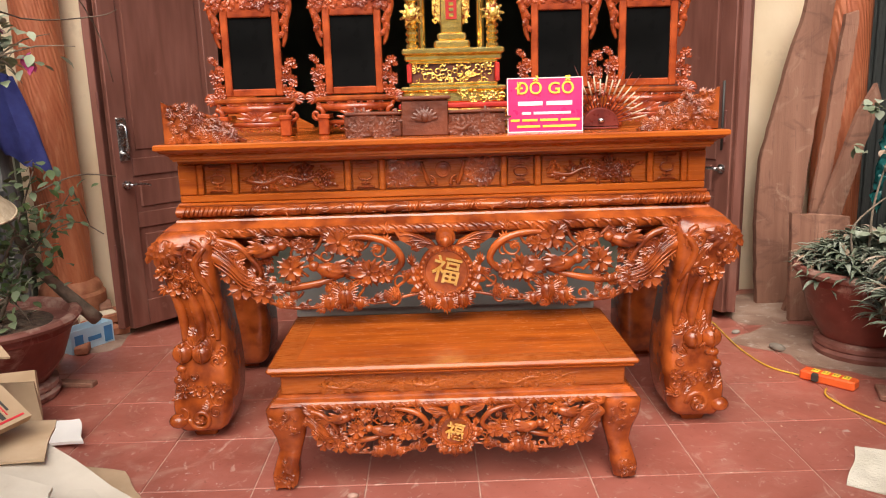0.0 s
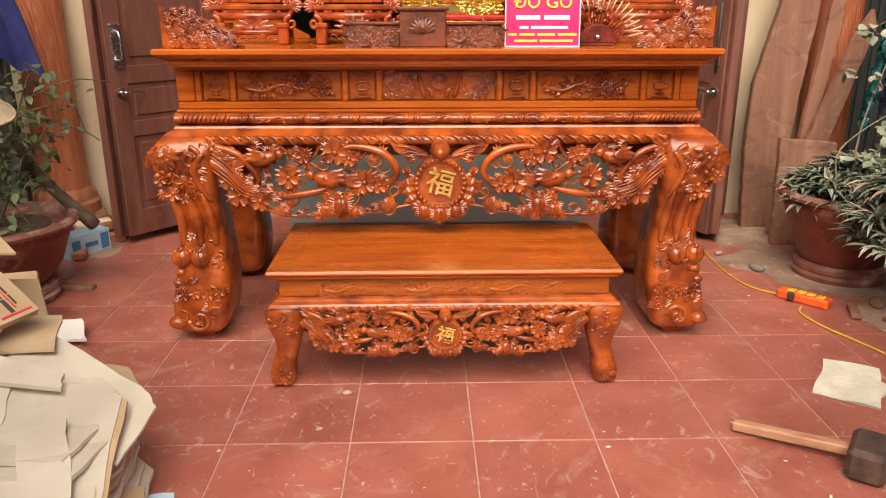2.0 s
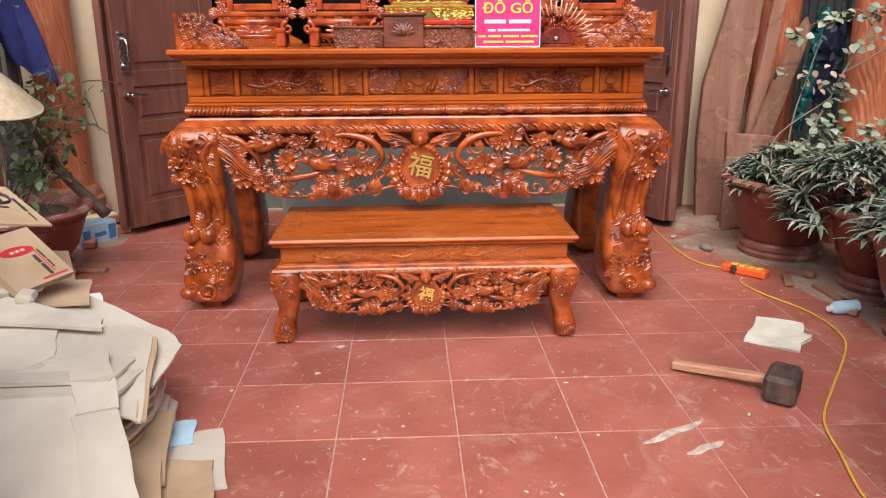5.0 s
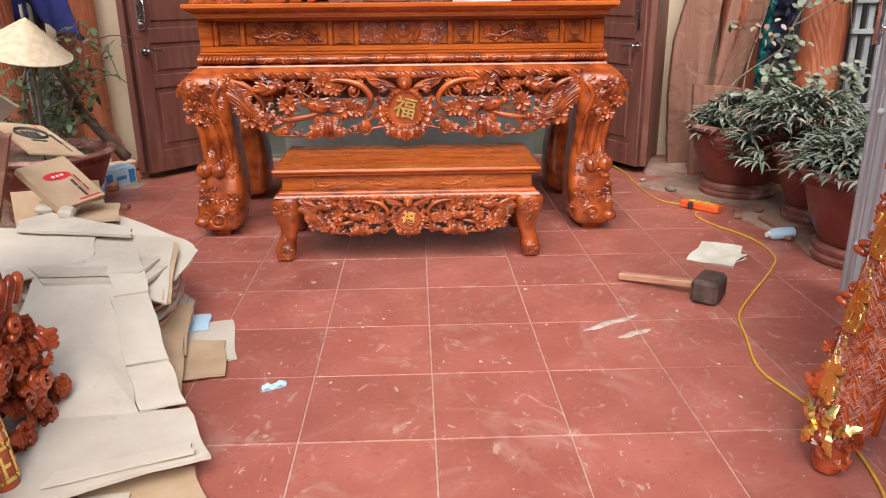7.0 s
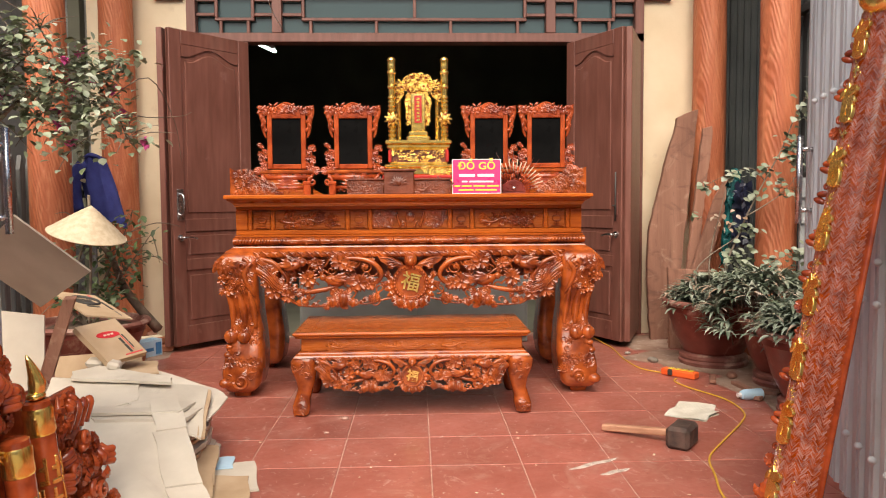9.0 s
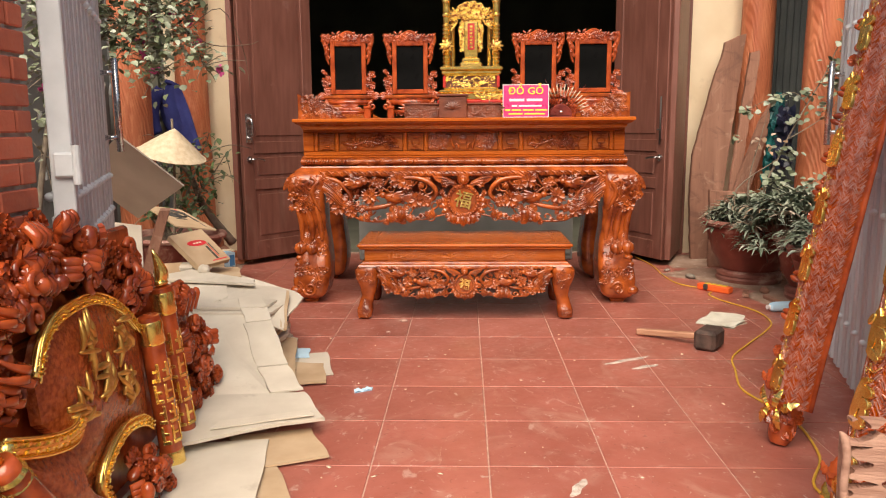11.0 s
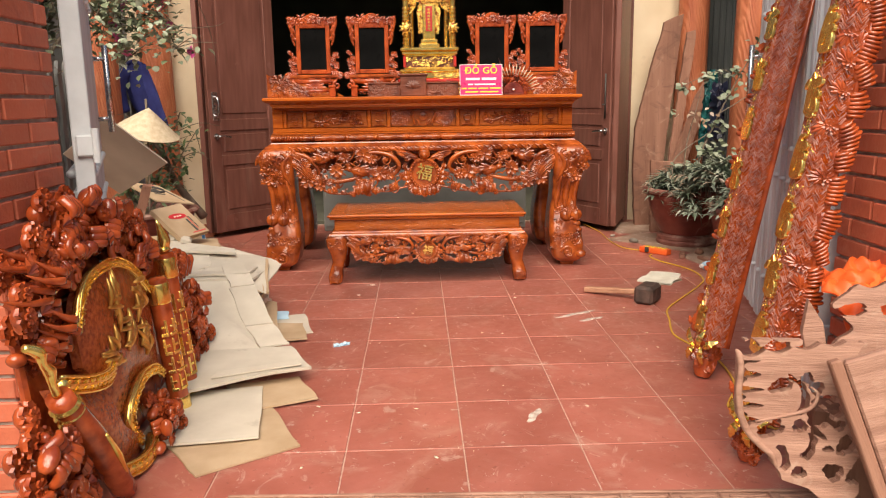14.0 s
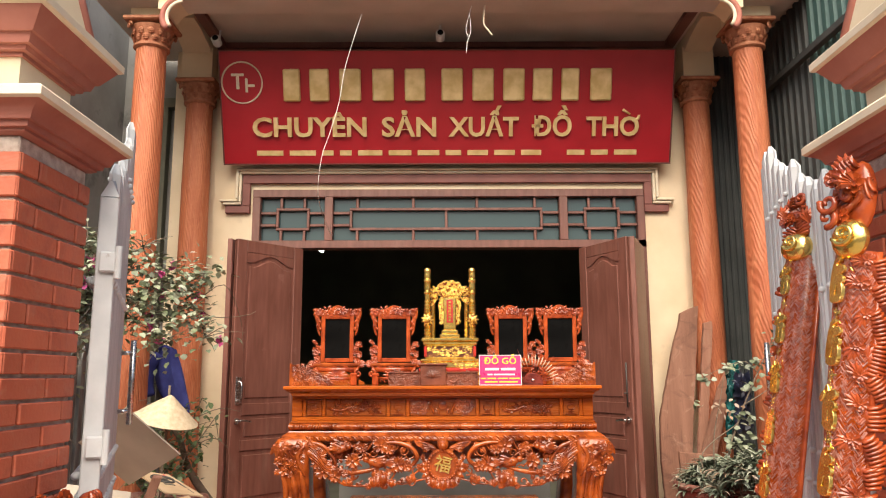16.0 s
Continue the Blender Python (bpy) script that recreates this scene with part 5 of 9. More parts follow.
# ---------- signboard over the door ----------
SB = Matrix.Translation((-0.04, 2.60, 3.278)) @ Matrix.Rotation(math.atan2(0.36, 0.985), 4, "X")
SW, SH = 2.133, 1.049
board = thing("shop_sign", m=SB, label="dark red shop signboard with raised gold lettering, tilted forward", category="signboard")
part("board", M().box(-SW, 0, 0, SW, 0.05, SH, 0.004), SIGNRED, board)
part("edge_trim", M().box(-SW - 0.012, -0.006, -0.012, SW + 0.012, 0.054, 0.0).box(-SW - 0.012, -0.006, SH, SW + 0.012, 0.054, SH + 0.012).box(-SW - 0.012, -0.006, 0.001, -SW, 0.054, SH - 0.001).box(SW, -0.006, 0.001, SW + 0.012, 0.054, SH - 0.001), BROWNDARK, board)
for body, x, wid in (("CHUYÊN", -1.32, 1.08), ("SẢN", -0.375, 0.515), ("XUẤT", 0.333, 0.665), ("ĐỒ", 0.98, 0.375), ("THO", 1.555, 0.50)):
    me = lettering(body, 0.25, 0.03, BRASS, "lettering", 0.006)
    xs = [v.co.x for v in me.vertices]
    w = max(xs) - min(xs)
    me.transform(Matrix.Diagonal((wid / w, 1, 1, 1)))
    t = part("lettering", me, None, board, "raised gold capital letters")
    t.location = (x + 0.02, -0.018, 0.335)
part("accent", M().tube([(1.775, -0.018, 0.40), (1.812, -0.018, 0.418), (1.822, -0.018, 0.452)], [0.014, 0.016, 0.012], 8, 2), BRASS, board, "raised gold horn of the last letter")
part("accent", M().tube([(1.665, -0.018, 0.50), (1.735, -0.018, 0.458)], [0.015, 0.009], 8, 1), BRASS, board, "raised gold accent")
# the shop's own name stands as plain raised blocks
for x, w in ((-1.46, 0.19), (-1.20, 0.22), (-0.91, 0.24), (-0.60, 0.24), (-0.30, 0.23), (0.05, 0.24), (0.34, 0.24), (0.63, 0.24), (0.90, 0.22), (1.16, 0.20), (1.45, 0.24)):
    nb = M()
    nb.box(x - w * 0.42, -0.035, 0.585, x + w * 0.42, -0.001, 0.885, 0.012)
    part("name_block", nb, BRASS, board, "raised gold block")
q = random.Random(2)
x = -1.82
while x < 1.72:
    w = q.uniform(0.10, 0.26)
    if not 0.72 < x < 1.05:
        part("address_bar", M().box(x, -0.006, 0.075, x + w, -0.001, 0.125, 0.002), BRASS, board)
    x += w + 0.06
ring = M().tube([(-1.93 + 0.19 * math.cos(TAU * j / 32), -0.006, 0.76 + 0.19 * math.sin(TAU * j / 32)) for j in range(33)], 0.008, 6, 1)
part("emblem_ring", ring, CREAMTRIM, board, "thin pale ring")
part("emblem_mark", M().box(-2.03, -0.01, 0.82, -1.91, -0.001, 0.845).box(-1.985, -0.01, 0.70, -1.955, -0.001, 0.8195).box(-1.90, -0.01, 0.67, -1.875, -0.001, 0.80).box(-1.8745, -0.01, 0.72, -1.81, -0.001, 0.745), CREAMTRIM, board)
for x in (-2.16, -0.10):
    c = thing("bullet_camera", (x, 2.17, 4.30) if x < -1 else (x, 2.14, 4.33), "small dark round security lamp fixed above the signboard", "lamp", "security lamps")
    part("body", M().lathe([(0.03, 0), (0.042, 0.01), (0.042, 0.09), (0.03, 0.1)], m=Matrix.Rotation(radians(80), 4, "X")), GREYPAINT, c)
    part("lens", M().ell((0, -0.1, 0.018), (0.028, 0.012, 0.028)), BLACKM, c)
    part("bracket", M().tube([(0, 0, 0), (0, 0.03, 0.06), (0, 0.05, 0.16)], 0.01), GREYPAINT, c)
for nm, pts, r in (("hanging_wire", [(-0.77, 1.6, 4.30), (-0.90, 1.62, 3.85), (-0.95, 1.62, 3.52), (-1.02, 1.61, 3.25), (-1.08, 1.6, 3.04), (-1.12, 1.7, 2.75), (-1.14, 2.3, 2.62), (-1.15, 2.74, 2.60)], 0.0028),
                   ("hanging_wire", [(0.15, 1.6, 4.30), (0.16, 1.6, 4.15), (0.13, 1.6, 4.05), (0.12, 1.6, 3.95)], 0.003),
                   ("hanging_wire", [(0.17, 1.61, 4.385), (0.12, 1.61, 4.18), (0.14, 1.61, 4.10)], 0.003),
                   ("hanging_wire", [(0.28, 1.6, 4.385), (0.27, 1.6, 4.22), (0.31, 1.6, 4.15), (0.34, 1.6, 4.11)], 0.008)):
    single(nm, M().tube(pts, r, 6), CREAMTRIM if r > 0.005 else WHITEP, "thin pale wire hanging from the porch beam", "wire", "hanging wires")
lamp = thing("fluorescent_lamp", label="lit fluorescent tube on the dark room wall", category="lamp")
part("tube", M().tube([(-1.72, 4.70, 2.86), (-1.50, 4.35, 2.72)], 0.02, 8, 1), GLOW, lamp)
part("batten", M().tube([(-1.73, 4.71, 2.895), (-1.51, 4.36, 2.755)], 0.02, 6, 1), GREYPAINT, lamp)
for a_ in ((-1.68, 4.63, 2.87), (-1.56, 4.44, 2.79)):
    part("hanger", M().tube([a_, (a_[0], a_[1], 4.0)], 0.005, 6, 1), GREYPAINT, lamp)
CABP = material("pale_grey_cabinet_paint", (0.19, 0.205, 0.195), (0.26, 0.275, 0.265), 3, 0.5, bump=0.05)
cab = thing("grey_cabinet", label="low pale grey cabinet standing behind the altar table", category="cabinet")
part("body", M().box(-1.0, 2.45, 0.0, 0.85, 2.75, 0.86, 0.01), CABP, cab)
part("door", M().box(-0.98, 2.438, 0.05, -0.10, 2.4495, 0.82, 0.004), CABP, cab)
part("door", M().box(-0.05, 2.438, 0.05, 0.83, 2.4495, 0.82, 0.004), CABP, cab)

# ---------- things on the altar table ----------
TZ = 1.1955


def mirror_frame():
    """A carved portrait frame on its own footed stand; a black sheet stands for the dark seen through its opening."""
    f = thing("portrait_frame", (0, 0, 0), "empty carved reddish portrait frame on a footed stand", "picture frame", "portrait frames")
    z0, z1 = 0.195, 0.480
    fm = M().box(-0.120, -0.014, z0 - 0.03, -0.09, 0.014, z1 + 0.03).box(0.09, -0.014, z0 - 0.03, 0.120, 0.014, z1 + 0.03)
    fm.box(-0.0895, -0.014, z0 - 0.03, 0.0895, 0.014, z0).box(-0.0895, -0.014, z1, 0.0895, 0.014, z1 + 0.03)
    part("frame", fm, CARVED2, f)
    # black sheet in place of the dark room behind the empty frame
    part("pane", M().box(-0.093, 0.0, z0 - 0.003, 0.093, 0.006, z1 + 0.003, 0.001), BLACKM, f, "black sheet standing in for the dark seen through the opening")
    crest = [(-0.150, 0.48)]
    for i in range(25):
        t = i / 24
        x = -0.175 + 0.35 * t
        crest.append((x, 0.552 + 0.010 * math.cos(TAU * t * 2) + 0.020 * math.exp(-((t - 0.5) / 0.2) ** 2)))
    crest += [(0.150, 0.48), (0.121, 0.505), (-0.121, 0.505)]
    cr = M().prism(crest, -0.012, 0.012, 0.004)
    q = random.Random(9)
    for k in range(64):
        x = q.uniform(-0.16, 0.16)
        cr.leaf((x, -0.012, q.uniform(0.515, 0.556)), q.uniform(0.022, 0.036), 0.015, q.uniform(0, 360), curl=0.3)
    cr.flower((0, -0.014, 0.562), 0.016)
    part("crest", cr, CARVED2, f, "carved crest")
    for s in (-1, 1):
        ear = M().tube([(s * 0.155, 0, 0.555), (s * 0.160, 0, 0.515), (s * 0.142, 0, 0.46), (s * 0.14, 0, 0.40), (s * 0.128, 0, 0.36)], [0.018, 0.016, 0.018, 0.012, 0.005], 8)
        for k in range(6):
            ear.leaf((s * (0.150 - 0.003 * k), -0.014, 0.552 - 0.026 * k), 0.034, 0.022, 270 + s * 30 * (-1) ** k, curl=0.25)
        part("side_scroll", ear, CARVED2, f)
        fl = M()
        for k in range(22):
            x, z = s * q.uniform(0.128, 0.168), q.uniform(0.15, 0.31)
            if k % 2 == 0:
                fl.flower((x, -0.010, z), q.uniform(0.015, 0.021), 5, q.uniform(0, 1), 0.5)
            else:
                fl.fan((x, -0.004, z), q.uniform(0.022, 0.034), 0.022, q.uniform(0, 360), curl=0.2)
        fl.tube([(s * 0.13, 0, 0.09), (s * 0.165, 0, 0.15), (s * 0.15, 0, 0.22), (s * 0.155, 0, 0.31)], [0.012, 0.01, 0.008, 0.004])
        part("blossom_spray", fl, CARVED2, f)
        part("foot", M().box(s * 0.13 - 0.022, -0.07, 0.0, s * 0.13 + 0.022, 0.07, 0.075, 0.006).box(s * 0.13 - 0.026, -0.075, 0.066, s * 0.13 + 0.026, 0.075, 0.086, 0.004), CARVED2, f)
        part("foot_scroll", M().curl((s * 0.16, -0.03, 0.085), 0.03, 1.2, 0.011, 90, s), CARVED2, f)
    part("middle_rail", M().box(-0.172, -0.016, 0.135, 0.172, 0.016, 0.160, 0.007), CARVED, f)
    for s in (-1, 1):
        part("rail_scroll", M().curl((s * 0.178, -0.004, 0.150), 0.026, 1.3, 0.010, 90 - 90 * s, s).fan((s * 0.165, -0.016, 0.148), 0.045, 0.03, 90 - 90 * s, curl=0.1), CARVED2, f)
    for k in range(6):
        part("pierced_leaf", M().fan((-0.105 + 0.042 * k, -0.008, 0.118), 0.034, 0.022, 90 + 180 * (k % 2), curl=0.1).curl((-0.105 + 0.042 * k, -0.004, 0.122), 0.014, 1.0, 0.004, 60 * k), CARVED2, f)
    part("lower_rail", M().tube([(-0.145, 0, 0.112), (0.145, 0, 0.112)], 0.018, 8, 1).tube([(-0.14, 0, 0.048), (0.14, 0, 0.048)], 0.012, 8, 1), CARVED2, f)
    for k in range(9):
        part("panel_leaf", M().leaf((0, -0.008, 0.062), 0.085, 0.02, 162 * k / 8 + 9, curl=0.05), CARVED2, f)
    for k in range(7):
        part("panel_scroll", M().curl((-0.09 + 0.03 * k, -0.004, 0.028), 0.014, 0.9, 0.004, 90 * k), CARVED2, f)
    return f


mf = mirror_frame()
mf.matrix_basis = Matrix.Translation((-0.86, 1.17, TZ))
for x, y, rz in ((-0.445, 1.18, 0), (0.415, 1.20, 0), (0.775, 1.17, -3)):
    copy_thing(mf, Matrix.Translation((x, y, TZ)) @ Matrix.Rotation(radians(rz), 4, "Z"))

# the gilded throne
th = thing("ancestral_throne", (-0.035, 1.22, TZ), "gilded carved ancestral throne with a red tablet on a stepped base", "altar throne")


def pierced(m, x0, x1, z0, z1, y, seed, k):
    q = random.Random(seed)
    for i in range(k):
        c = (q.uniform(x0, x1), y, q.uniform(z0, z1))
        m.curl(c, q.uniform(0.010, 0.018), 0.9, 0.0034, q.uniform(0, 360), q.choice((-1, 1)))
    return m


# the solid dark core gives the gallery's holes their shade by colour
for z0, z1, w, d, mt, nm in ((0.0, 0.095, 0.232, 0.17, OLDGOLD, "plinth"), (0.0955, 0.118, 0.226, 0.166, REDGOLD, "red_band"), (0.1185, 0.165, 0.206, 0.15, GOLD, "lower_base"), (0.1655, 0.185, 0.214, 0.158, GOLD, "ledge"), (0.19, 0.285, 0.172, 0.125, DARKWOOD, "pierced_core"), (0.2855, 0.31, 0.196, 0.145, GOLD, "upper_ledge"), (0.3105, 0.335, 0.206, 0.155, GOLD, "seat")):
    part(nm, M().box(-w, -d, z0, w, d, z1, 0.006), mt, th)
part("pierced_gallery", pierced(M(), -0.168, 0.168, 0.205, 0.272, -0.132, 1, 60).box(-0.18, -0.142, 0.1855, 0.18, -0.12, 0.200).box(-0.18, -0.142, 0.275, 0.18, -0.12, 0.2853), GOLD, th)
for s in (-1, 1):
    part("gallery_post", M().box(s * 0.178 - 0.010, -0.145, 0.2005, s * 0.178 + 0.010, -0.118, 0.2748), REDGOLD, th)
part("lower_carving", pierced(pierced(M(), -0.222, 0.222, 0.012, 0.085, -0.173, 2, 80), -0.2, 0.2, 0.125, 0.16, -0.153, 3, 44), GOLD, th)
for s in (-1, 1):
    pr = [(0.018, 0.335)]
    z = 0.335
    while z < 0.60:
        pr += [(0.018, z), (0.026, z + 0.008), (0.026, z + 0.016), (0.018, z + 0.024)]
        z += 0.026
    pr += [(0.020, 0.66), (0.027, 0.668), (0.027, 0.677), (0.020, 0.685), (0.024, 0.70), (0.022, 0.725), (0.024, 0.75), (0.029, 0.757), (0.029, 0.767), (0.021, 0.776), (0.025, 0.79), (0.023, 0.81), (0.025, 0.83), (0.028, 0.836), (0.023, 0.850), (0.012, 0.858), (0.002, 0.86)]
    part("post", M().lathe([(r, z) for r, z in pr], (s * 0.165, -0.06, 0), 14), GOLD, th)
    part("rear_post", M().lathe([(0.016, 0.335), (0.016, 0.64), (0.02, 0.65), (0.002, 0.67)], (s * 0.125, 0.05, 0), 10), GOLD, th)
    dr = M().ell((s * 0.165, -0.095, 0.47), (0.03, 0.03, 0.03))
    for k in range(9):
        dr.leaf((s * 0.165, -0.10, 0.47), 0.05, 0.02, 40 * k, curl=0.4)
    part("lion_mask", dr, OLDGOLD, th)
    arm = M()
    for k in range(10):
        arm.curl((s * (0.14 - 0.012 * (k % 4)), 0.0, 0.60 + 0.012 * k), 0.02, 1.0, 0.006, 50 * k, s)
    part("side_carving", arm, OLDGOLD, th)
back = M()
outl = []
for i in range(40):
    a = TAU * i / 40
    r = 1 + 0.06 * math.sin(9 * a)
    outl.append((0.085 * r * math.cos(a), 0.565 + 0.16 * r * math.sin(a)))
back.prism(outl, 0.02, 0.04, 0.004)
pierced(back, -0.07, 0.07, 0.42, 0.70, 0.016, 5, 60)
part("carved_back", back, OLDGOLD, th)
crest = M().prism([(0.095 * math.cos(math.pi * i / 16), 0.66 + 0.085 * math.sin(math.pi * i / 16)) for i in range(17)], 0.012, 0.03)
for i in range(15):
    a = math.pi * i / 14
    crest.curl((0.10 * math.cos(a), 0.005, 0.675 + 0.08 * math.sin(a)), 0.02, 1.2, 0.006, 30 * i, 1 if i % 2 else -1)
pierced(crest, -0.08, 0.08, 0.66, 0.75, 0.0, 8, 26)
part("crest", crest, OLDGOLD, th)
tb = part("tablet", M().box(-0.045, -0.02, 0.40, 0.045, 0.0, 0.64, 0.004), GOLD, th)
part("red_field", M().box(-0.023, -0.026, 0.455, 0.023, -0.0205, 0.625, 0.001), REDGOLD, tb, "red inscription field")
ins = M()
for k in range(7):
    ins.box(-0.010, -0.029, 0.465 + 0.022 * k, 0.010, -0.0262, 0.479 + 0.022 * k, 0.001)
part("inscription_bars", ins, GOLD, tb)
part("tablet_foot", M().box(-0.075, -0.05, 0.3355, 0.075, 0.03, 0.37, 0.008).box(-0.06, -0.04, 0.3705, 0.06, 0.02, 0.40, 0.006), GOLD, th)

# the three-step stand before it
st = thing("three_step_stand", (-0.155, 0.93, TZ), "low dark carved three-step stand on the altar table", "altar stand")
part("centre_block", M().box(-0.09, -0.045, 0.0, 0.09, 0.06, 0.135, 0.004), DARKWOOD, st)
part("centre_top", M().box(-0.102, -0.055, 0.1355, 0.102, 0.07, 0.150, 0.005), DARKWOOD, st)
for s in (-1, 1):
    a, b = sorted((s * 0.0905, s * 0.31))
    part("wing_block", M().box(a, -0.04, 0.0, b, 0.055, 0.082, 0.004), DARKWOOD, st)
    part("wing_top", M().box(a, -0.05, 0.0825, b, 0.065, 0.094, 0.004), DARKWOOD, st)
    part("relief", sprig(a + 0.02, b - 0.02, 0.04, -0.041, 5 + s), DARKWOOD, st)
rl = M()
for k in range(9):
    rl.leaf((0, -0.046, 0.06), 0.055, 0.02, 20 * k + 10, curl=0.12)
part("lion_relief", rl.ell((0, -0.046, 0.07), (0.018, 0.012, 0.02)), DARKWOOD, st)
single("glass_cup", M().lathe([(0.016, 0), (0.02, 0.004), (0.023, 0.05), (0.021, 0.05), (0.018, 0.006), (0.002, 0.006)], n=16), CREAMTRIM, "small pale cup on the stand's end", "cup", at=Matrix.Translation((-0.235, 1.03, TZ)))

# pink sign
ps = thing("pink_sign", m=Matrix.Translation((0.312, 0.905, TZ)) @ Matrix.Rotation(radians(-4), 4, "X"), label="bright pink printed card leaning on the altar table", category="sign")
part("card", M().box(-0.147, 0, 0, 0.147, 0.006, 0.208, 0.001), PINKSIGN, ps)
part("border", M().box(-0.147, -0.002, 0.204, 0.147, -0.0005, 0.208, 0.0005).box(-0.147, -0.002, 0, 0.147, -0.0005, 0.004, 0.0005).box(-0.147, -0.002, 0.0045, -0.143, -0.0005, 0.2035, 0.0005).box(0.143, -0.002, 0.0045, 0.147, -0.0005, 0.2035, 0.0005), WHITEP, ps)
me = lettering("ĐỒ GỖ", 0.062, 0.003, YELLOWP, "lettering", 0.0006)
xs = [v.co.x for v in me.vertices]
me.transform(Matrix.Diagonal((0.225 / (max(xs) - min(xs)), 1, 1, 1)))
t = part("lettering", me, None, ps, "bold yellow printed letters")
t.location = (0, -0.003, 0.165)
for z, h, a, b, mt in ((0.102, 0.016, -0.105, -0.01, WHITEP), (0.102, 0.016, 0.005, 0.105, WHITEP), (0.068, 0.010, -0.09, -0.055, WHITEP), (0.068, 0.010, -0.045, 0.10, WHITEP), (0.042, 0.009, -0.135, -0.10, YELLOWP), (0.042, 0.009, -0.09, -0.03, YELLOWP), (0.042, 0.009, -0.02, 0.05, YELLOWP), (0.042, 0.009, 0.06, 0.135, YELLOWP), (0.018, 0.009, -0.11, -0.02, YELLOWP), (0.018, 0.009, -0.01, 0.12, YELLOWP)):
    part("print_bar", M().box(a, -0.0025, z, b, -0.0005, z + h, 0.0005), mt, ps)
part("stay", M().box(-0.02, 0.006, 0.0, 0.02, 0.09, 0.005, 0.001).tube([(0, 0.085, 0.004), (0, 0.008, 0.15)], 0.003, 6, 1), WHITEP, ps)

# fan of carved rods
PALETIP = material("pale_rod_tip", (0.48, 0.34, 0.22), (0.62, 0.48, 0.34), 20, 0.5, bump=0.1)
FANRED = material("dark_maroon_lacquer", (0.10, 0.013, 0.010), (0.19, 0.032, 0.022), 20, 0.3, bump=0.1)
fan = thing("carved_fan", (0.545, 1.0, TZ), "dark red half-round stand with a fan of pale-tipped rods", "altar ornament")
disc = M()
pl = [(0.075 * math.cos(math.pi * i / 16), 0.075 * math.sin(math.pi * i / 16) + 0.01) for i in range(17)]
part("half_disc", disc.prism(pl, -0.02, 0.02, 0.006).box(-0.07, -0.03, 0, 0.07, 0.03, 0.0095, 0.003), FANRED, fan)
part("boss", M().ell((0, -0.025, 0.035), (0.014, 0.010, 0.010)), STEEL, fan)
for k in range(21):
    a = radians(12 + 156 * k / 20)
    L = 0.215 + 0.02 * math.sin(3.1 * k)
    r0 = (0.07 * math.cos(a), 0.0, 0.01 + 0.07 * math.sin(a))
    at_ = [(L * f * math.cos(a), 0.0, 0.01 + L * f * math.sin(a)) for f in (0.62, 0.9, 1.16)]
    rd = part("rod", M().tube([r0, at_[0], at_[1], at_[2]], [0.0026, 0.0024, 0.0018, 0.0006], 6, 1), FANRED, fan)
    part("tip", M().tube([at_[0], at_[1]], [0.0036, 0.0032], 6, 1), PALETIP, rd, "pale sleeve near the end of the rod")


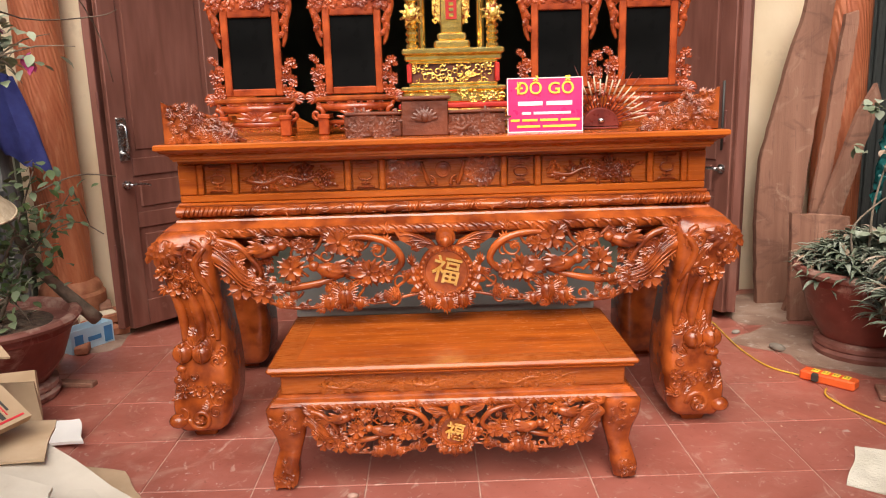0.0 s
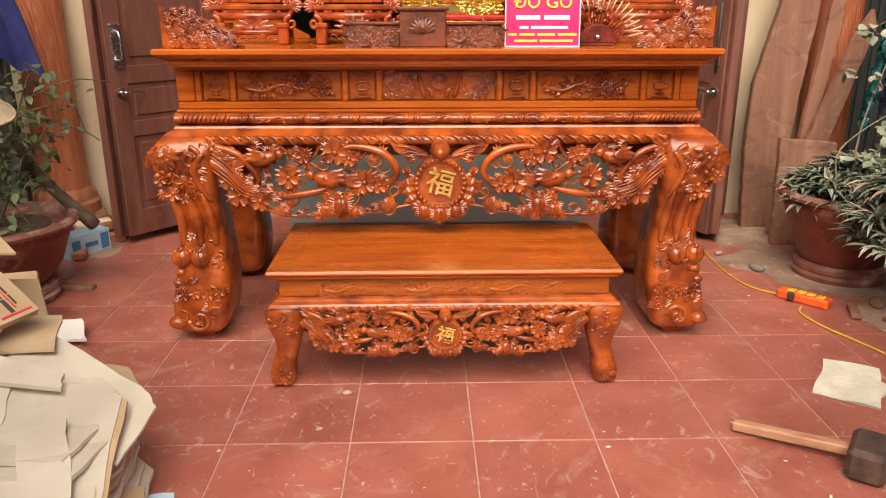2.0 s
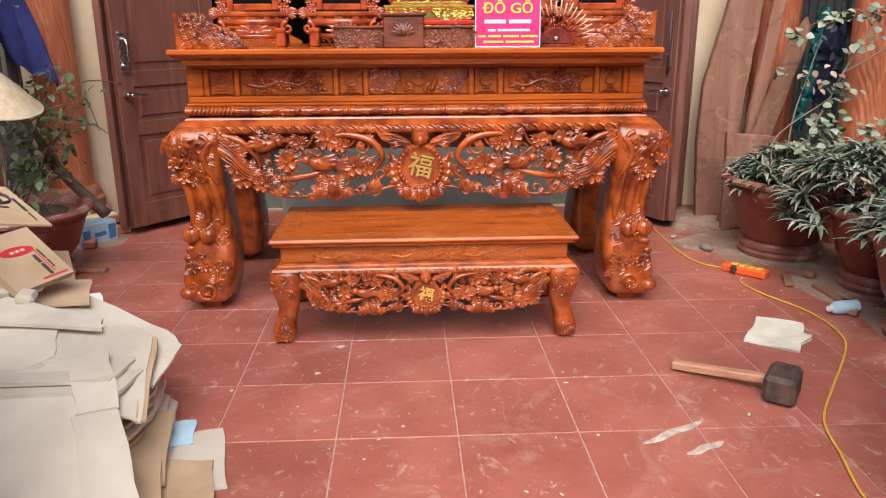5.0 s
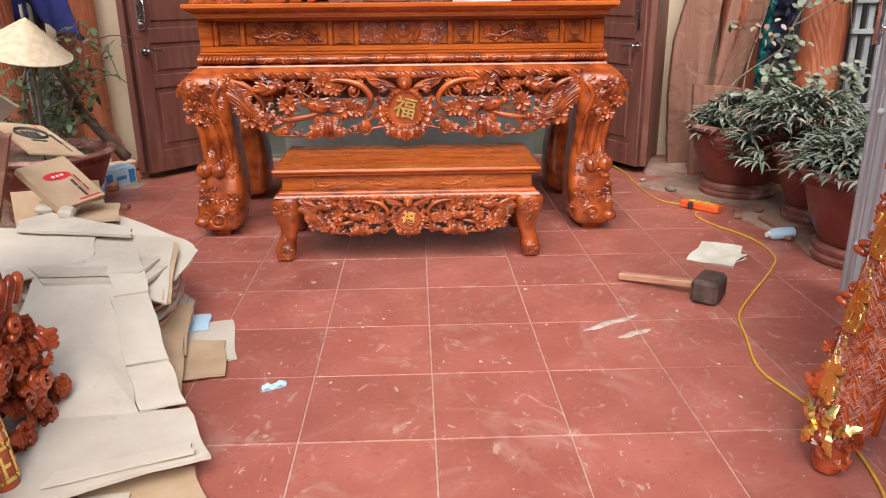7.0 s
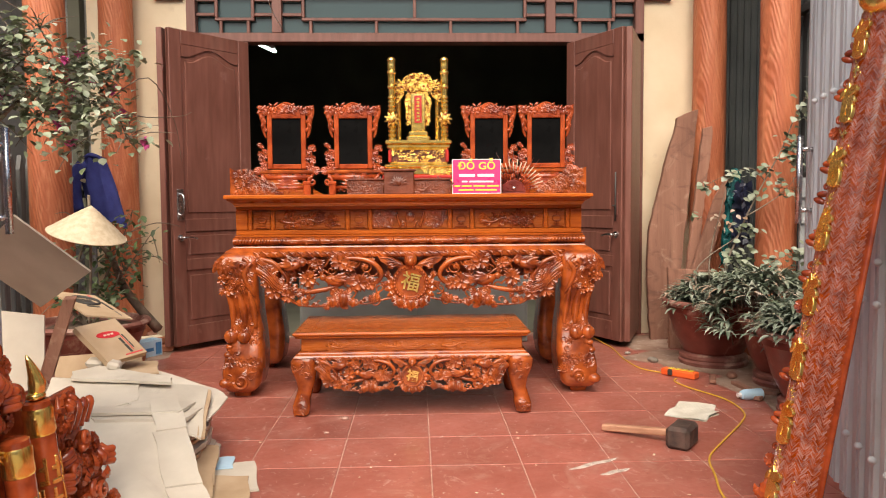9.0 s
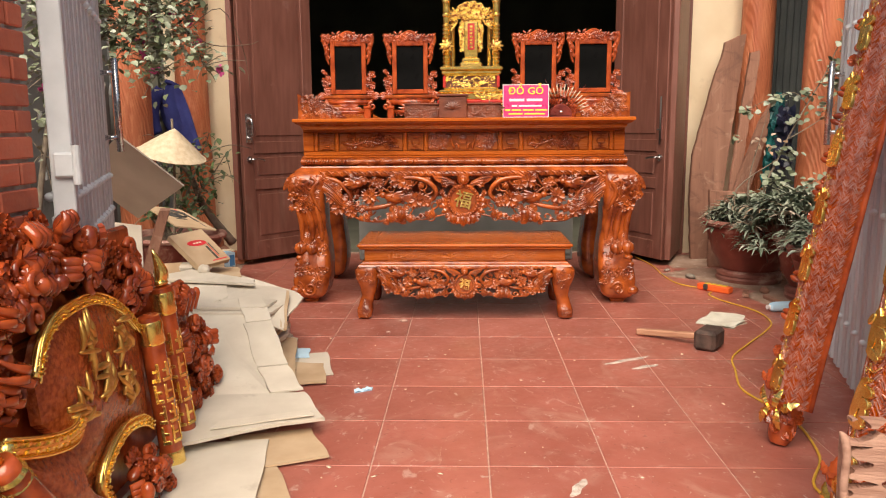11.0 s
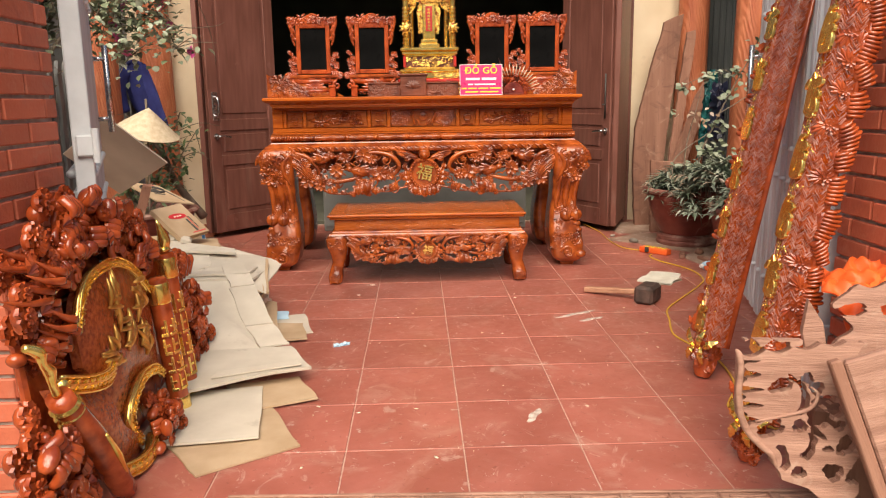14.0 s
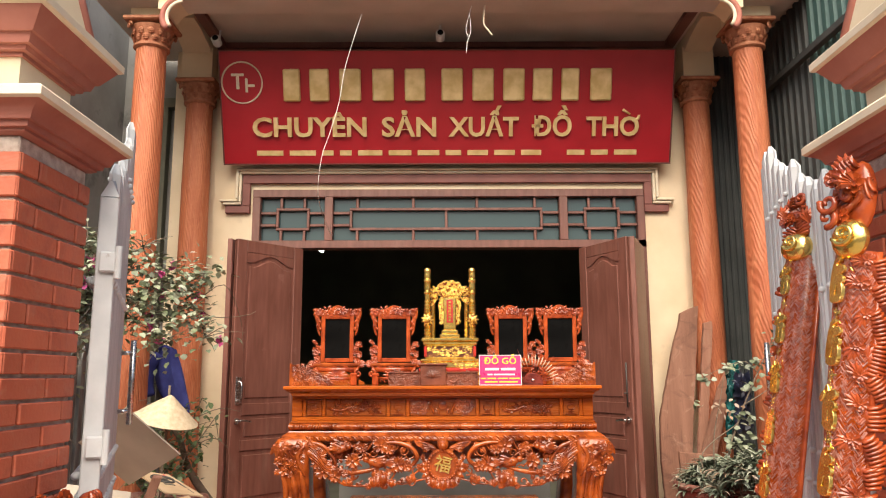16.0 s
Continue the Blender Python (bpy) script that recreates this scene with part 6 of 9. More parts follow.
# ---------- steel gates ----------
def gate(hx, hy, fx, fy, label, side, flip=1):
    L = math.hypot(fx - hx, fy - hy)
    g = thing("steel_gate", m=Matrix.Translation((hx, hy, 0)) @ Matrix.Rotation(math.atan2(fy - hy, fx - hx), 4, "Z") @ Matrix.Diagonal((1, flip, 1, 1)), label=label, category="gate", group="gate leaves")
    n = 11
    p = (L - 0.05) / n
    def top(x):
        return 1.86 + 0.62 * (x / L) ** 1.2
    for i in range(n):
        x = 0.045 + p * i
        z = top(x + p / 2) + (0.05 if i % 4 == 1 else 0)
        s = M()
        r = [(x + 0.001, 0.010), (x + 0.10 * p, 0.004), (x + 0.18 * p, -0.020), (x + 0.30 * p, -0.022), (x + 0.36 * p, -0.004), (x + 0.42 * p, -0.004), (x + 0.48 * p, -0.020), (x + 0.72 * p, -0.022), (x + 0.80 * p, 0.004), (x + p - 0.001, 0.010), (x + p - 0.001, 0.018), (x + 0.001, 0.018)]
        s.loft([[(a, b, 0.04) for a, b in r], [(a, b, z) for a, b in r], [(x + p / 2 + (a - x - p / 2) * 0.05, b * 0.4, z + 0.05) for a, b in r]])
        part("slat", s, GALV, g)
    part("hinge_post", M().box(0.0, -0.03, 0.03, 0.044, 0.03, 1.86).loft([[(0.0, -0.03, 1.861), (0.044, -0.03, 1.861), (0.044, 0.03, 1.861), (0.0, 0.03, 1.861)], [(0.02, -0.004, 1.92), (0.024, -0.004, 1.92), (0.024, 0.004, 1.92), (0.02, 0.004, 1.92)]]), GREYPAINT, g, "pale grey square gate post")
    part("edge_post", M().box(L - 0.004, -0.02, 0.03, L + 0.03, 0.02, top(L) - 0.06), GALV, g)
    for z in (0.28, 0.87, 1.58):
        part("cross_rail", M().box(0.046, 0.0185, z - 0.015, L - 0.006, 0.045, z + 0.015), GALV, g)
    for z in (0.28, 0.80, 0.94, 1.58, 2.10):
        for i in range(n):
            x = 0.045 + p * (i + 0.22)
            if z > top(x) - 0.06:
                continue
            for sy in (-1, 1):
                y = -0.022 if sy < 0 else 0.047
                part("bolt", BOLT, GREYPAINT, g).matrix_basis = Matrix.Translation((x, y, z)) @ Matrix.Rotation(0 if sy < 0 else math.pi, 4, "Z")
    for sy in (-1,) if side < 0 else (1,):
        x = L - 0.10
        h = part("pull_bar", M().tube([(x, sy * 0.075, 1.04), (x, sy * 0.075, 1.43)], 0.014, 10, 1), STEEL, g, "stainless pull handle")
        part("stand_off", M().tube([(x, sy * 0.012, 1.10), (x, sy * 0.075, 1.10)], 0.011, 8, 1), STEEL, h)
        part("stand_off", M().tube([(x, sy * 0.012, 1.37), (x, sy * 0.075, 1.37)], 0.011, 8, 1), STEEL, h)
    for z in (1.0, 0.3, 1.6):
        part("hinge", M().box(-0.02, -0.035, z, -0.0005, 0.02, z + 0.07, 0.006).lathe([(0.012, z - 0.02), (0.012, z + 0.09)], (-0.012, -0.04, 0), 10), GREYPAINT, g)
    return g


BOLT = M().ell((0, 0, 0), (0.014, 0.016, 0.014), None, 10, 6).mesh("bolt")
gate(-1.215, -1.90, -1.66, -0.72, "galvanised slatted steel gate leaf standing open with a pale post", -1)
gate(1.29, -1.88, 1.755, -0.23, "galvanised slatted steel gate leaf standing open with a pull handle", -1, -1)

# ---------- leaning couplet boards ----------
WEAVE = material("carved_strip_lacquer", (0.26, 0.042, 0.012), (0.47, 0.095, 0.028), 30, 0.18, bump=0.1, bscale=90, coat=0.35, island=0.15)


def axes(origin, up, face):
    """A pose at origin with z along up and -y along face, as nearly as can be."""
    z = Vector(up).normalized()
    y = -Vector(face)
    y = (y - z * y.dot(z)).normalized()
    x = y.cross(z)
    return Matrix.Translation(origin) @ Matrix((x, y, z)).transposed().to_4x4()


def rose(c, R):
    """A double blossom with cupped petals."""
    o = M().flower((c[0], c[1] + 0.1 * R, c[2]), R, 6, c[0] * 50, 0.4)
    return o.flower((c[0], c[1] - 0.25 * R, c[2]), R * 0.6, 5, c[2] * 50, 0.5)


def gilt_sign(cx, cz, y, w, q):
    """A raised flat gilded figure of rounded strokes, grouped like one written sign, with no reading."""
    o = M()
    def stroke(x, z, a, b, t):
        e = [(a * w * math.cos(TAU * j / 14), b * w * math.sin(TAU * j / 14)) for j in range(14)]
        o.prism([(cx + x * w + u * math.cos(t) + v * math.sin(t), cz + z * w - u * math.sin(t) + v * math.cos(t)) for u, v in e], y - 0.007 - 0.001 * len(o.f) / 50, y + 0.002, 0.002)
    k = q.random()
    stroke(-0.16, 0.05, 0.19, 0.74, 0.08 + 0.2 * (k - 0.5))
    stroke(0.14, 0.42, 0.32, 0.19, -0.25 + 0.3 * k)
    stroke(0.16, 0.04, 0.28, 0.20, 0.2 - 0.4 * k)
    stroke(0.24, -0.34, 0.18, 0.34, -0.3 + 0.5 * k)
    stroke(0.04, -0.62, 0.34, 0.16, 0.35 - 0.5 * k)
    if k < 0.5:
        stroke(-0.36, 0.36, 0.11, 0.22, 0.5)
    else:
        stroke(0.04, 0.74, 0.20, 0.10, -0.4)
    return o


def lay(o, R, a, z, h=0.0, turn=0.0):
    """Ornament o, made at the origin and facing -y, laid on the rounded face: angle a round the board, height z."""
    return M().join(o, Matrix.Translation(((R + h) * math.sin(a), -(R + h) * math.cos(a) + R * 0.34, z)) @ Matrix.Rotation(a, 4, "Z") @ Matrix.Rotation(turn, 4, "Y"))


def fins(n, L, q):
    """A carved cloud edge: rounded ribs fused at the root, reaching out along +x, swelling in the middle."""
    o, p = M(), 0.0115
    for k in range(n):
        e = L * (0.45 + 0.55 * math.sin(math.pi * (k + 0.7) / (n + 0.4)) ** 0.8) * q.uniform(0.8, 1.1)
        z, t = p * (k - n / 2), 0.0072
        b = (0.010 + q.uniform(0.0, 0.006)) * (k - n / 2) / n
        rings = []
        for x, w, d, lift in ((-0.012, 0.9, 0.018, 0.0), (e * 0.4, 1.0, 0.021, b * 0.4 + 0.002), (e * 0.8, 0.95, 0.018, b + 0.005), (e * 0.96, 0.7, 0.013, b * 1.2 + 0.008), (e, 0.3, 0.006, b * 1.25 + 0.010)):
            rings.append([(x, d * 0.85 * math.sin(u) - 0.1 * d, z + lift + t * w * math.cos(u)) for u in (TAU * j / 8 + 0.4 for j in range(8))])
        o.join(M().loft(rings).round())
    return o.ell((L * 0.25, 0.004, 0), (L * 0.62, 0.018, p * n * 0.5), None, 10, 7)


def couplet(base, top, face, R, seed, label, ribs):
    """A long leaning board, rounded like a split bamboo: woven field, gilded signs, carved borders, carved head and foot."""
    q = random.Random(seed)
    v = Vector(top) - Vector(base)
    L = v.length
    c = thing("couplet_board", m=axes(base, v, face), label=label, category="carved board", group="leaning couplet boards")
    A = 1.22
    z0, z1 = 0.15, L - 0.26
    rings = []
    for z in (z0, z0 + 0.02, (z0 + z1) / 2, z1):
        out = [(R * math.sin(a), -R * math.cos(a) + R * 0.34, z) for a in np.linspace(-A, A, 19)]
        inn = [((R - 0.014) * math.sin(a), -(R - 0.014) * math.cos(a) + R * 0.34, z) for a in np.linspace(A, -A, 13)]
        rings.append(out + inn)
    part("board", M().loft(rings), CARVED2, c, "rounded red lacquered board")
    # the weave: bundles of raised strips, turned to and fro
    wv, cell = M(), 0.0175
    na = int((A * 2 - 0.42) * R / cell)
    for i in range(na):
        a = -A + 0.26 + (i + 0.5) * cell / R
        for k in range(int((z1 - z0) / cell)):
            z = z0 + (k + 0.5) * cell
            t = radians((56 if i % 2 else -56) + q.uniform(-6, 6))
            ca, sa = math.cos(t), math.sin(t)
            for j in range(3):
                w = (j - 1) * 0.0056
                l, d, h = 0.0120 * q.uniform(0.85, 1.15), 0.0025, 0.0042 * q.uniform(0.5, 1.3)
                vs = []
                for u, r, e in ((-l, -d, 0.0), (l, -d, 0.0), (l, d, 0.0), (-l, d, 0.0), (-l * 0.8, -d * 0.4, h), (l * 0.8, -d * 0.4, h), (l * 0.8, d * 0.4, h), (-l * 0.8, d * 0.4, h)):
                    x, zz = u * ca - (r + w) * sa, u * sa + (r + w) * ca
                    aa = a + x / R
                    vs.append(((R + e) * math.sin(aa), -(R + e) * math.cos(aa) + R * 0.34, z + zz))
                wv.add(vs, [(4, 5, 6, 7), (0, 1, 5, 4), (1, 2, 6, 5), (2, 3, 7, 6), (3, 0, 4, 7)])
    tagged(part("woven_field", wv, WEAVE, c), "raised basket-weave strips in red lacquer", kind="stuff")
    # beaded rim on one side, plain rail on the other
    rim = M()
    for a, r in ((-A - 0.03, 0.009), (-A + 0.16, 0.006)):
        rim.tube([(R * math.sin(a), -R * math.cos(a) + R * 0.34, z) for z in (z0, (z0 + z1) / 2, z1)], r, 8, 2)
    k = 0
    while z0 + 0.014 * k < z1:
        rim.join(lay(M().ell((0, 0, 0), (0.009, 0.005, 0.0075), Matrix.Rotation(0.6, 4, "Y"), 6, 4), R, -A + 0.065, z0 + 0.014 * k))
        k += 1
    part("beaded_rim", rim, CARVED2, c)
    part("plain_rail", M().tube([(R * math.sin(A), -R * math.cos(A) + R * 0.34, z) for z in (z0, (z0 + z1) / 2, z1)], 0.0085, 8, 2), CARVED2, c)
    # roses and buds outside the beaded rim
    z = z0 + 0.06
    while z < z1 - 0.03 and not ribs:
        w = q.random()
        x, y = -R * math.sin(A) - 0.016, -R * math.cos(A) + R * 0.34
        if w < 0.55:
            part("carved_rose", rose((x, y - 0.006, z), q.uniform(0.022, 0.028)).ell((x, y + 0.006, z), (0.018, 0.016, 0.018), None, 8, 6), CARVED2, c)
        elif w < 0.8:
            part("carved_bud", M().ell((x - 0.012, y, z), (0.024, 0.013, 0.011), Matrix.Rotation(0.3, 4, "Y"), 10, 7).ell((x - 0.006, y, z + 0.022), (0.022, 0.012, 0.011), Matrix.Rotation(-0.1, 4, "Y"), 10, 7), CARVED2, c)
        else:
            part("carved_leaf", M().leaf((x + 0.01, y - 0.004, z - 0.02), 0.055, 0.030, q.uniform(85, 130), curl=0.2), CARVED2, c)
        part("edge_scroll", M().curl((x + 0.006, y, z + 0.045), 0.014, 1.1, 0.006, q.uniform(0, 360)), CARVED2, c)
        z += q.uniform(0.085, 0.15)
    if ribs:
        z = z0 + 0.05
        while z < z1 - 0.04:
            n = q.choice((5, 6, 7, 8))
            part("ribbed_cloud", lay(fins(n, q.uniform(0.040, 0.056), q), R, A - 0.04, z, 0.002, q.uniform(-0.55, 0.3)), CARVED2, c)
            if q.random() < 0.75:
                a = q.uniform(0.55, 0.95)
                part("carved_rose", lay(rose((0, 0, 0), q.uniform(0.020, 0.026)), R, a, z + 0.03, 0.003), CARVED2, c)
                part("carved_leaf", lay(M().fan((0, 0, 0), q.uniform(0.04, 0.055), 0.030, q.uniform(100, 260), curl=0.12), R, a - 0.1, z + 0.03, 0.001), CARVED2, c)
            part("carved_leaf", lay(M().fan((0, 0, 0), q.uniform(0.035, 0.05), 0.030, q.uniform(20, 90), curl=0.12), R, 0.9, z, 0.001), CARVED2, c)
            z += 0.0105 * n + q.uniform(0.006, 0.022)
    # gilded signs down the middle, a gilded sprig between each two
    n = 8
    for k in range(n):
        zc = z0 + (z1 - z0) * (k + 0.5) / n
        part("gilt_sign", lay(gilt_sign(0, 0, 0, 0.085, q), R, -0.42, zc, 0.005), GOLD, c, "gilded raised strokes")
        sp = M()
        for j in range(4):
            sp.leaf((0, 0, 0), q.uniform(0.014, 0.022), 0.009, 90 * j + q.uniform(-20, 20), curl=0.2)
        part("gilt_sprig", lay(sp, R, -0.40, zc + (z1 - z0) / n / 2, 0.004), GOLD, c, "small gilded blossom")
        o = M()
        for j in range(26):
            o.join(lay(M().ell((0, 0, 0), (q.uniform(0.002, 0.004), 0.0025, q.uniform(0.005, 0.014)), Matrix.Rotation(q.choice((0.7, -0.7)), 4, "Y"), 5, 4), R, -0.55 + q.gauss(0.0, 0.22), zc + q.uniform(-0.1, 0.1), 0.003))
        tagged(part("gilt_fleck", o, GOLD, c), "rubbed gold flecks on the weave", kind="stuff")
    # head: gilded boss under a dragon-cloud crest of ribs, leaves and roses
    part("gilt_boss", M().ell((0, -R * 0.62, z1 + 0.035), (R * 0.82, R * 0.5, 0.062), None, 16, 10), GOLD, c, "gilded cloud boss")
    part("boss_spiral", M().curl((0, -R * 1.12, z1 + 0.045), 0.036, 1.4, 0.009, 200), GOLD, c, "gilded spiral")
    part("head_core", M().ell((0, -0.01, L - 0.09), (R * 0.75, R * 0.42, 0.115), None, 12, 9), CARVED2, c)
    for k in range(22):
        x, y, z = q.uniform(-R, R * 0.95), q.uniform(-0.085, -0.02), L - 0.18 * q.random() - 0.005
        w = k % 4
        if w == 0:
            part("crest_rose", rose((x, y, z), q.uniform(0.026, 0.038)), CARVED2, c)
        elif w == 1:
            part("crest_cloud", M().join(fins(q.choice((4, 5, 6)), 0.055, q), Matrix.Translation((x * 0.7, y + 0.02, z)) @ Matrix.Rotation(q.uniform(-3, 3), 4, "Y")), CARVED2, c)
        elif w == 2:
            part("crest_leaf", M().fan((x * 0.8, y, z), q.uniform(0.06, 0.085), 0.046, q.uniform(20, 160), curl=0.4), CARVED2, c)
        else:
            part("crest_scroll", M().curl((x * 0.8, y, z), q.uniform(0.022, 0.034), 1.2, 0.011, q.uniform(0, 360)), CARVED2, c)
    # foot: a lotus pad with a bud at its shoulder and two gilded leaves
    part("carved_foot", M().lathe([(0.02, 0.0), (R * 0.36, 0.004), (R * 0.50, 0.03), (R * 0.56, 0.07), (R * 0.52, 0.12), (R * 0.7, 0.155), (R * 0.5, 0.16)], (0, -0.012, 0), 18), CARVED2, c, "carved lotus foot")
    for k in range(24):
        a = q.uniform(-1.9, 1.9)
        p = (R * 0.56 * math.sin(a), -R * 0.56 * math.cos(a) - 0.012, q.uniform(0.015, 0.14))
        part("foot_petal", rose(p, q.uniform(0.018, 0.026)) if k % 3 == 0 else M().fan(p, q.uniform(0.035, 0.055), 0.034, q.uniform(40, 140), curl=0.25), CARVED2, c)
    part("foot_bud", M().ell((-R * 0.95, -0.02, 0.205), (0.024, 0.022, 0.034), None, 12, 9).leaf((-R * 0.95, -0.04, 0.20), 0.075, 0.03, 80, curl=0.1).leaf((-R, -0.03, 0.2), 0.05, 0.028, 140, curl=0.2), CARVED2, c, "carved bud")
    for dx, an in ((-0.4, 125), (-0.05, 80), (0.3, 40), (-0.3, 250), (0.1, 290)):
        part("gilt_leaf", M().leaf((R * dx, -R * 0.80, 0.13), 0.075, 0.034, an, curl=0.25), GOLD, c, "gilded leaf")
    return c


couplet((1.055, -1.40, 0.0), (1.474, -1.278, 1.985), (-0.90, -0.44, 0.1), 0.088, 3, "tall lacquered couplet board with gilding leaning on the open gate", False)
couplet((0.92, -2.14, 0.0), (1.195, -2.17, 1.87), (-0.88, -0.47, 0.1), 0.070, 4, "tall lacquered couplet board with ribbed cloud border leaning on the gate", True)

# ---------- carved scroll panel against the other pillar ----------
sc = thing("scroll_panel", m=axes((-1.15, -2.46, 0.0), (-0.08, 0.0, 1.0), (1.0, 0.0, 0.08)), label="red lacquered carved scroll panel with gilding leaning on the pillar", category="carved panel")
q = random.Random(21)
FIELD = material("stippled_red_lacquer", (0.26, 0.044, 0.012), (0.48, 0.100, 0.026), 60, 0.18, bump=0.9, bscale=90, coat=0.5, spots=(0.62, 0.32, 0.07), spot_scale=75, spot_at=0.68)
FIELD_EDGE = [(0.195, 0.41), (0.192, 0.532), (0.245, 0.610), (0.326, 0.653), (0.487, 0.662), (0.606, 0.625), (0.69, 0.57), (0.76, 0.50), (0.765, 0.30), (0.745, 0.20), (0.68, 0.225), (0.54, 0.235), (0.43, 0.20), (0.36, 0.15), (0.30, 0.25), (0.26, 0.35)]


def bulged(edge, y0, y1):
    """A cushion-shaped panel over a closed outline."""
    cx, cz = sum(p[0] for p in edge) / len(edge), sum(p[1] for p in edge) / len(edge)
    rings = [[(x, y0 + 0.03, z) for x, z in edge]]
    for f in (1.0, 0.85, 0.6, 0.3):
        rings.append([(cx + (x - cx) * f, y0 + (y1 - y0) * (1 - f * f), cz + (z - cz) * f) for x, z in edge])
    return M().loft(rings)


def brush_sign(cx, cz, y, w, q):
    """A raised gilded figure of many narrow tapering strokes, with no reading."""
    o = M()
    for k in range(11):
        t = q.choice((0.1, 0.3, 1.45, 1.7, 0.8, -0.7)) + q.uniform(-0.15, 0.15)
        L = w * q.uniform(0.25, 0.55) * (1.25 if k < 3 else 0.8)
        x, z = cx + w * q.uniform(-0.34, 0.34), cz + w * q.uniform(-0.5, 0.5)
        ux, uz = math.sin(t), math.cos(t)
        o.tube([(x - ux * L, y, z - uz * L), (x - ux * L * 0.3 + 0.006, y - 0.006, z - uz * L * 0.3), (x + ux * L * 0.4, y - 0.006, z + uz * L * 0.4), (x + ux * L, y, z + uz * L)], [0.004, 0.010, 0.008, 0.002], 6, 2)
    return o


part("scroll_field", bulged(FIELD_EDGE, -0.06, -0.09), FIELD, sc, "stippled red lacquer field")


def fret_band(pts, w):
    """A gilded band with a key pattern along a line."""
    o = M()
    for a in (-1, 1):
        o.tube([(x, y - 0.004, z + a * w * 0.5) for x, y, z in pts], w * 0.13, 6)
    o.tube([(x, y + 0.008, z) for x, y, z in pts], w * 0.46, 8)
    for i in range(len(pts) - 1):
        for k in range(3):
            t = (k + 0.5) / 3
            p = [pts[i][j] + (pts[i + 1][j] - pts[i][j]) * t for j in range(3)]
            o.box(p[0] - w * 0.22, p[1] - 0.016, p[2] - w * 0.26, p[0] + w * 0.10, p[1] - 0.004, p[2] - w * 0.08, 0.001).box(p[0] - w * 0.04, p[1] - 0.016, p[2] + w * 0.06, p[0] + w * 0.26, p[1] - 0.004, p[2] + w * 0.26, 0.001)
    return o


part("gilt_top_band", fret_band([(x, -0.072, z) for x, z in FIELD_EDGE[1:8]], 0.030), GOLD, sc, "gilded key-pattern band")
part("gilt_curl_band", fret_band([(0.43, -0.085, 0.07), (0.385, -0.09, 0.115), (0.375, -0.09, 0.17), (0.43, -0.092, 0.22), (0.54, -0.09, 0.255), (0.66, -0.085, 0.235), (0.74, -0.075, 0.19)], 0.034), GOLD, sc, "gilded key-pattern band")
part("gilt_roll_band", fret_band([(0.0, -0.09, 0.43), (0.105, -0.105, 0.39), (0.20, -0.108, 0.365), (0.27, -0.10, 0.36), (0.325, -0.09, 0.385)], 0.045), GOLD, sc, "gilded key-pattern band")
part("scroll_roll", bulged([(0.0, 0.42), (0.105, 0.385), (0.20, 0.355), (0.27, 0.352), (0.30, 0.24), (0.37, 0.13), (0.46, 0.06), (0.53, 0.012), (0.40, 0.008), (0.26, 0.012), (0.17, 0.09), (0.09, 0.24)], -0.06, -0.112), FIELD, sc, "rolled lacquer end of the scroll")
part("gilt_lower_band", fret_band([(0.25, -0.09, 0.045), (0.34, -0.115, 0.028), (0.44, -0.115, 0.026), (0.53, -0.09, 0.035)], 0.045), GOLD, sc, "gilded key-pattern band")
for x, z, w in ((0.41, 0.56, 0.13), (0.47, 0.44, 0.12), (0.60, 0.52, 0.12), (0.60, 0.38, 0.11), (0.33, 0.42, 0.13)):
    part("gilt_sign", brush_sign(x, z, -0.094, w * 0.85, q), DULLGOLD, sc, "thin gilded brush strokes")
for xb, xt, z0, z1, y in ((0.835, 0.805, 0.004, 0.535, -0.085), (0.995, 0.955, 0.004, 0.60, -0.075)):
    h = math.hypot(z1 - z0, xt - xb)
    fr = Matrix.Translation((xb, y, z0)) @ Matrix.Rotation(math.atan2(xt - xb, z1 - z0), 4, "Y")
    rd = part("scroll_rod", M().lathe([(0.030, 0), (0.038, 0.004), (0.038, h - 0.004), (0.030, h)], m=fr, n=20), CARVED2, sc, "rolled scroll end")
    for za, zb in ((0.0, 0.06), (h - 0.10, h - 0.02)):
        o = M().lathe([(0.0385, za + 0.002), (0.042, za + 0.01), (0.040, (za + zb) / 2), (0.042, zb - 0.01), (0.0385, zb)], m=fr, n=20)
        part("gilt_collar", o, GOLD, rd, "gilded collar")
    for k in range(4):
        zz = 0.09 + (h - 0.24) / 4 * k
        st = (h - 0.24) / 4
        o = M()
        for a_ in (-1.35, -0.5, 0.35, 1.2):
            g = fr @ Matrix.Rotation(a_, 4, "Z")
            o.box(-0.014, -0.041, zz, 0.014, -0.036, zz + 0.014, 0.002, g).box(-0.014 + 0.017 * (k % 2), -0.041, zz + 0.0145, -0.003 + 0.017 * (k % 2), -0.036, zz + st * 0.90, 0.002, g).box(-0.010, -0.0412, zz + st * 0.45, 0.012, -0.0362, zz + st * 0.60, 0.002, g)
        part("gilt_fret", o, GOLD, rd, "gilded fret pattern")
part("gilt_flame", M().tube([(0.95, -0.075, 0.605), (0.955, -0.085, 0.65), (0.935, -0.075, 0.73)], [0.018, 0.024, 0.003], 9).ell((0.95, -0.08, 0.612), (0.03, 0.026, 0.014)), GOLD, sc, "gilded flame finial")
nr = part("slanted_rod", M().tube([(-0.045, -0.10, 0.415), (0.07, -0.12, 0.22), (0.20, -0.11, 0.012)], [0.034, 0.042, 0.036], 16), CARVED2, sc, "rolled scroll end")
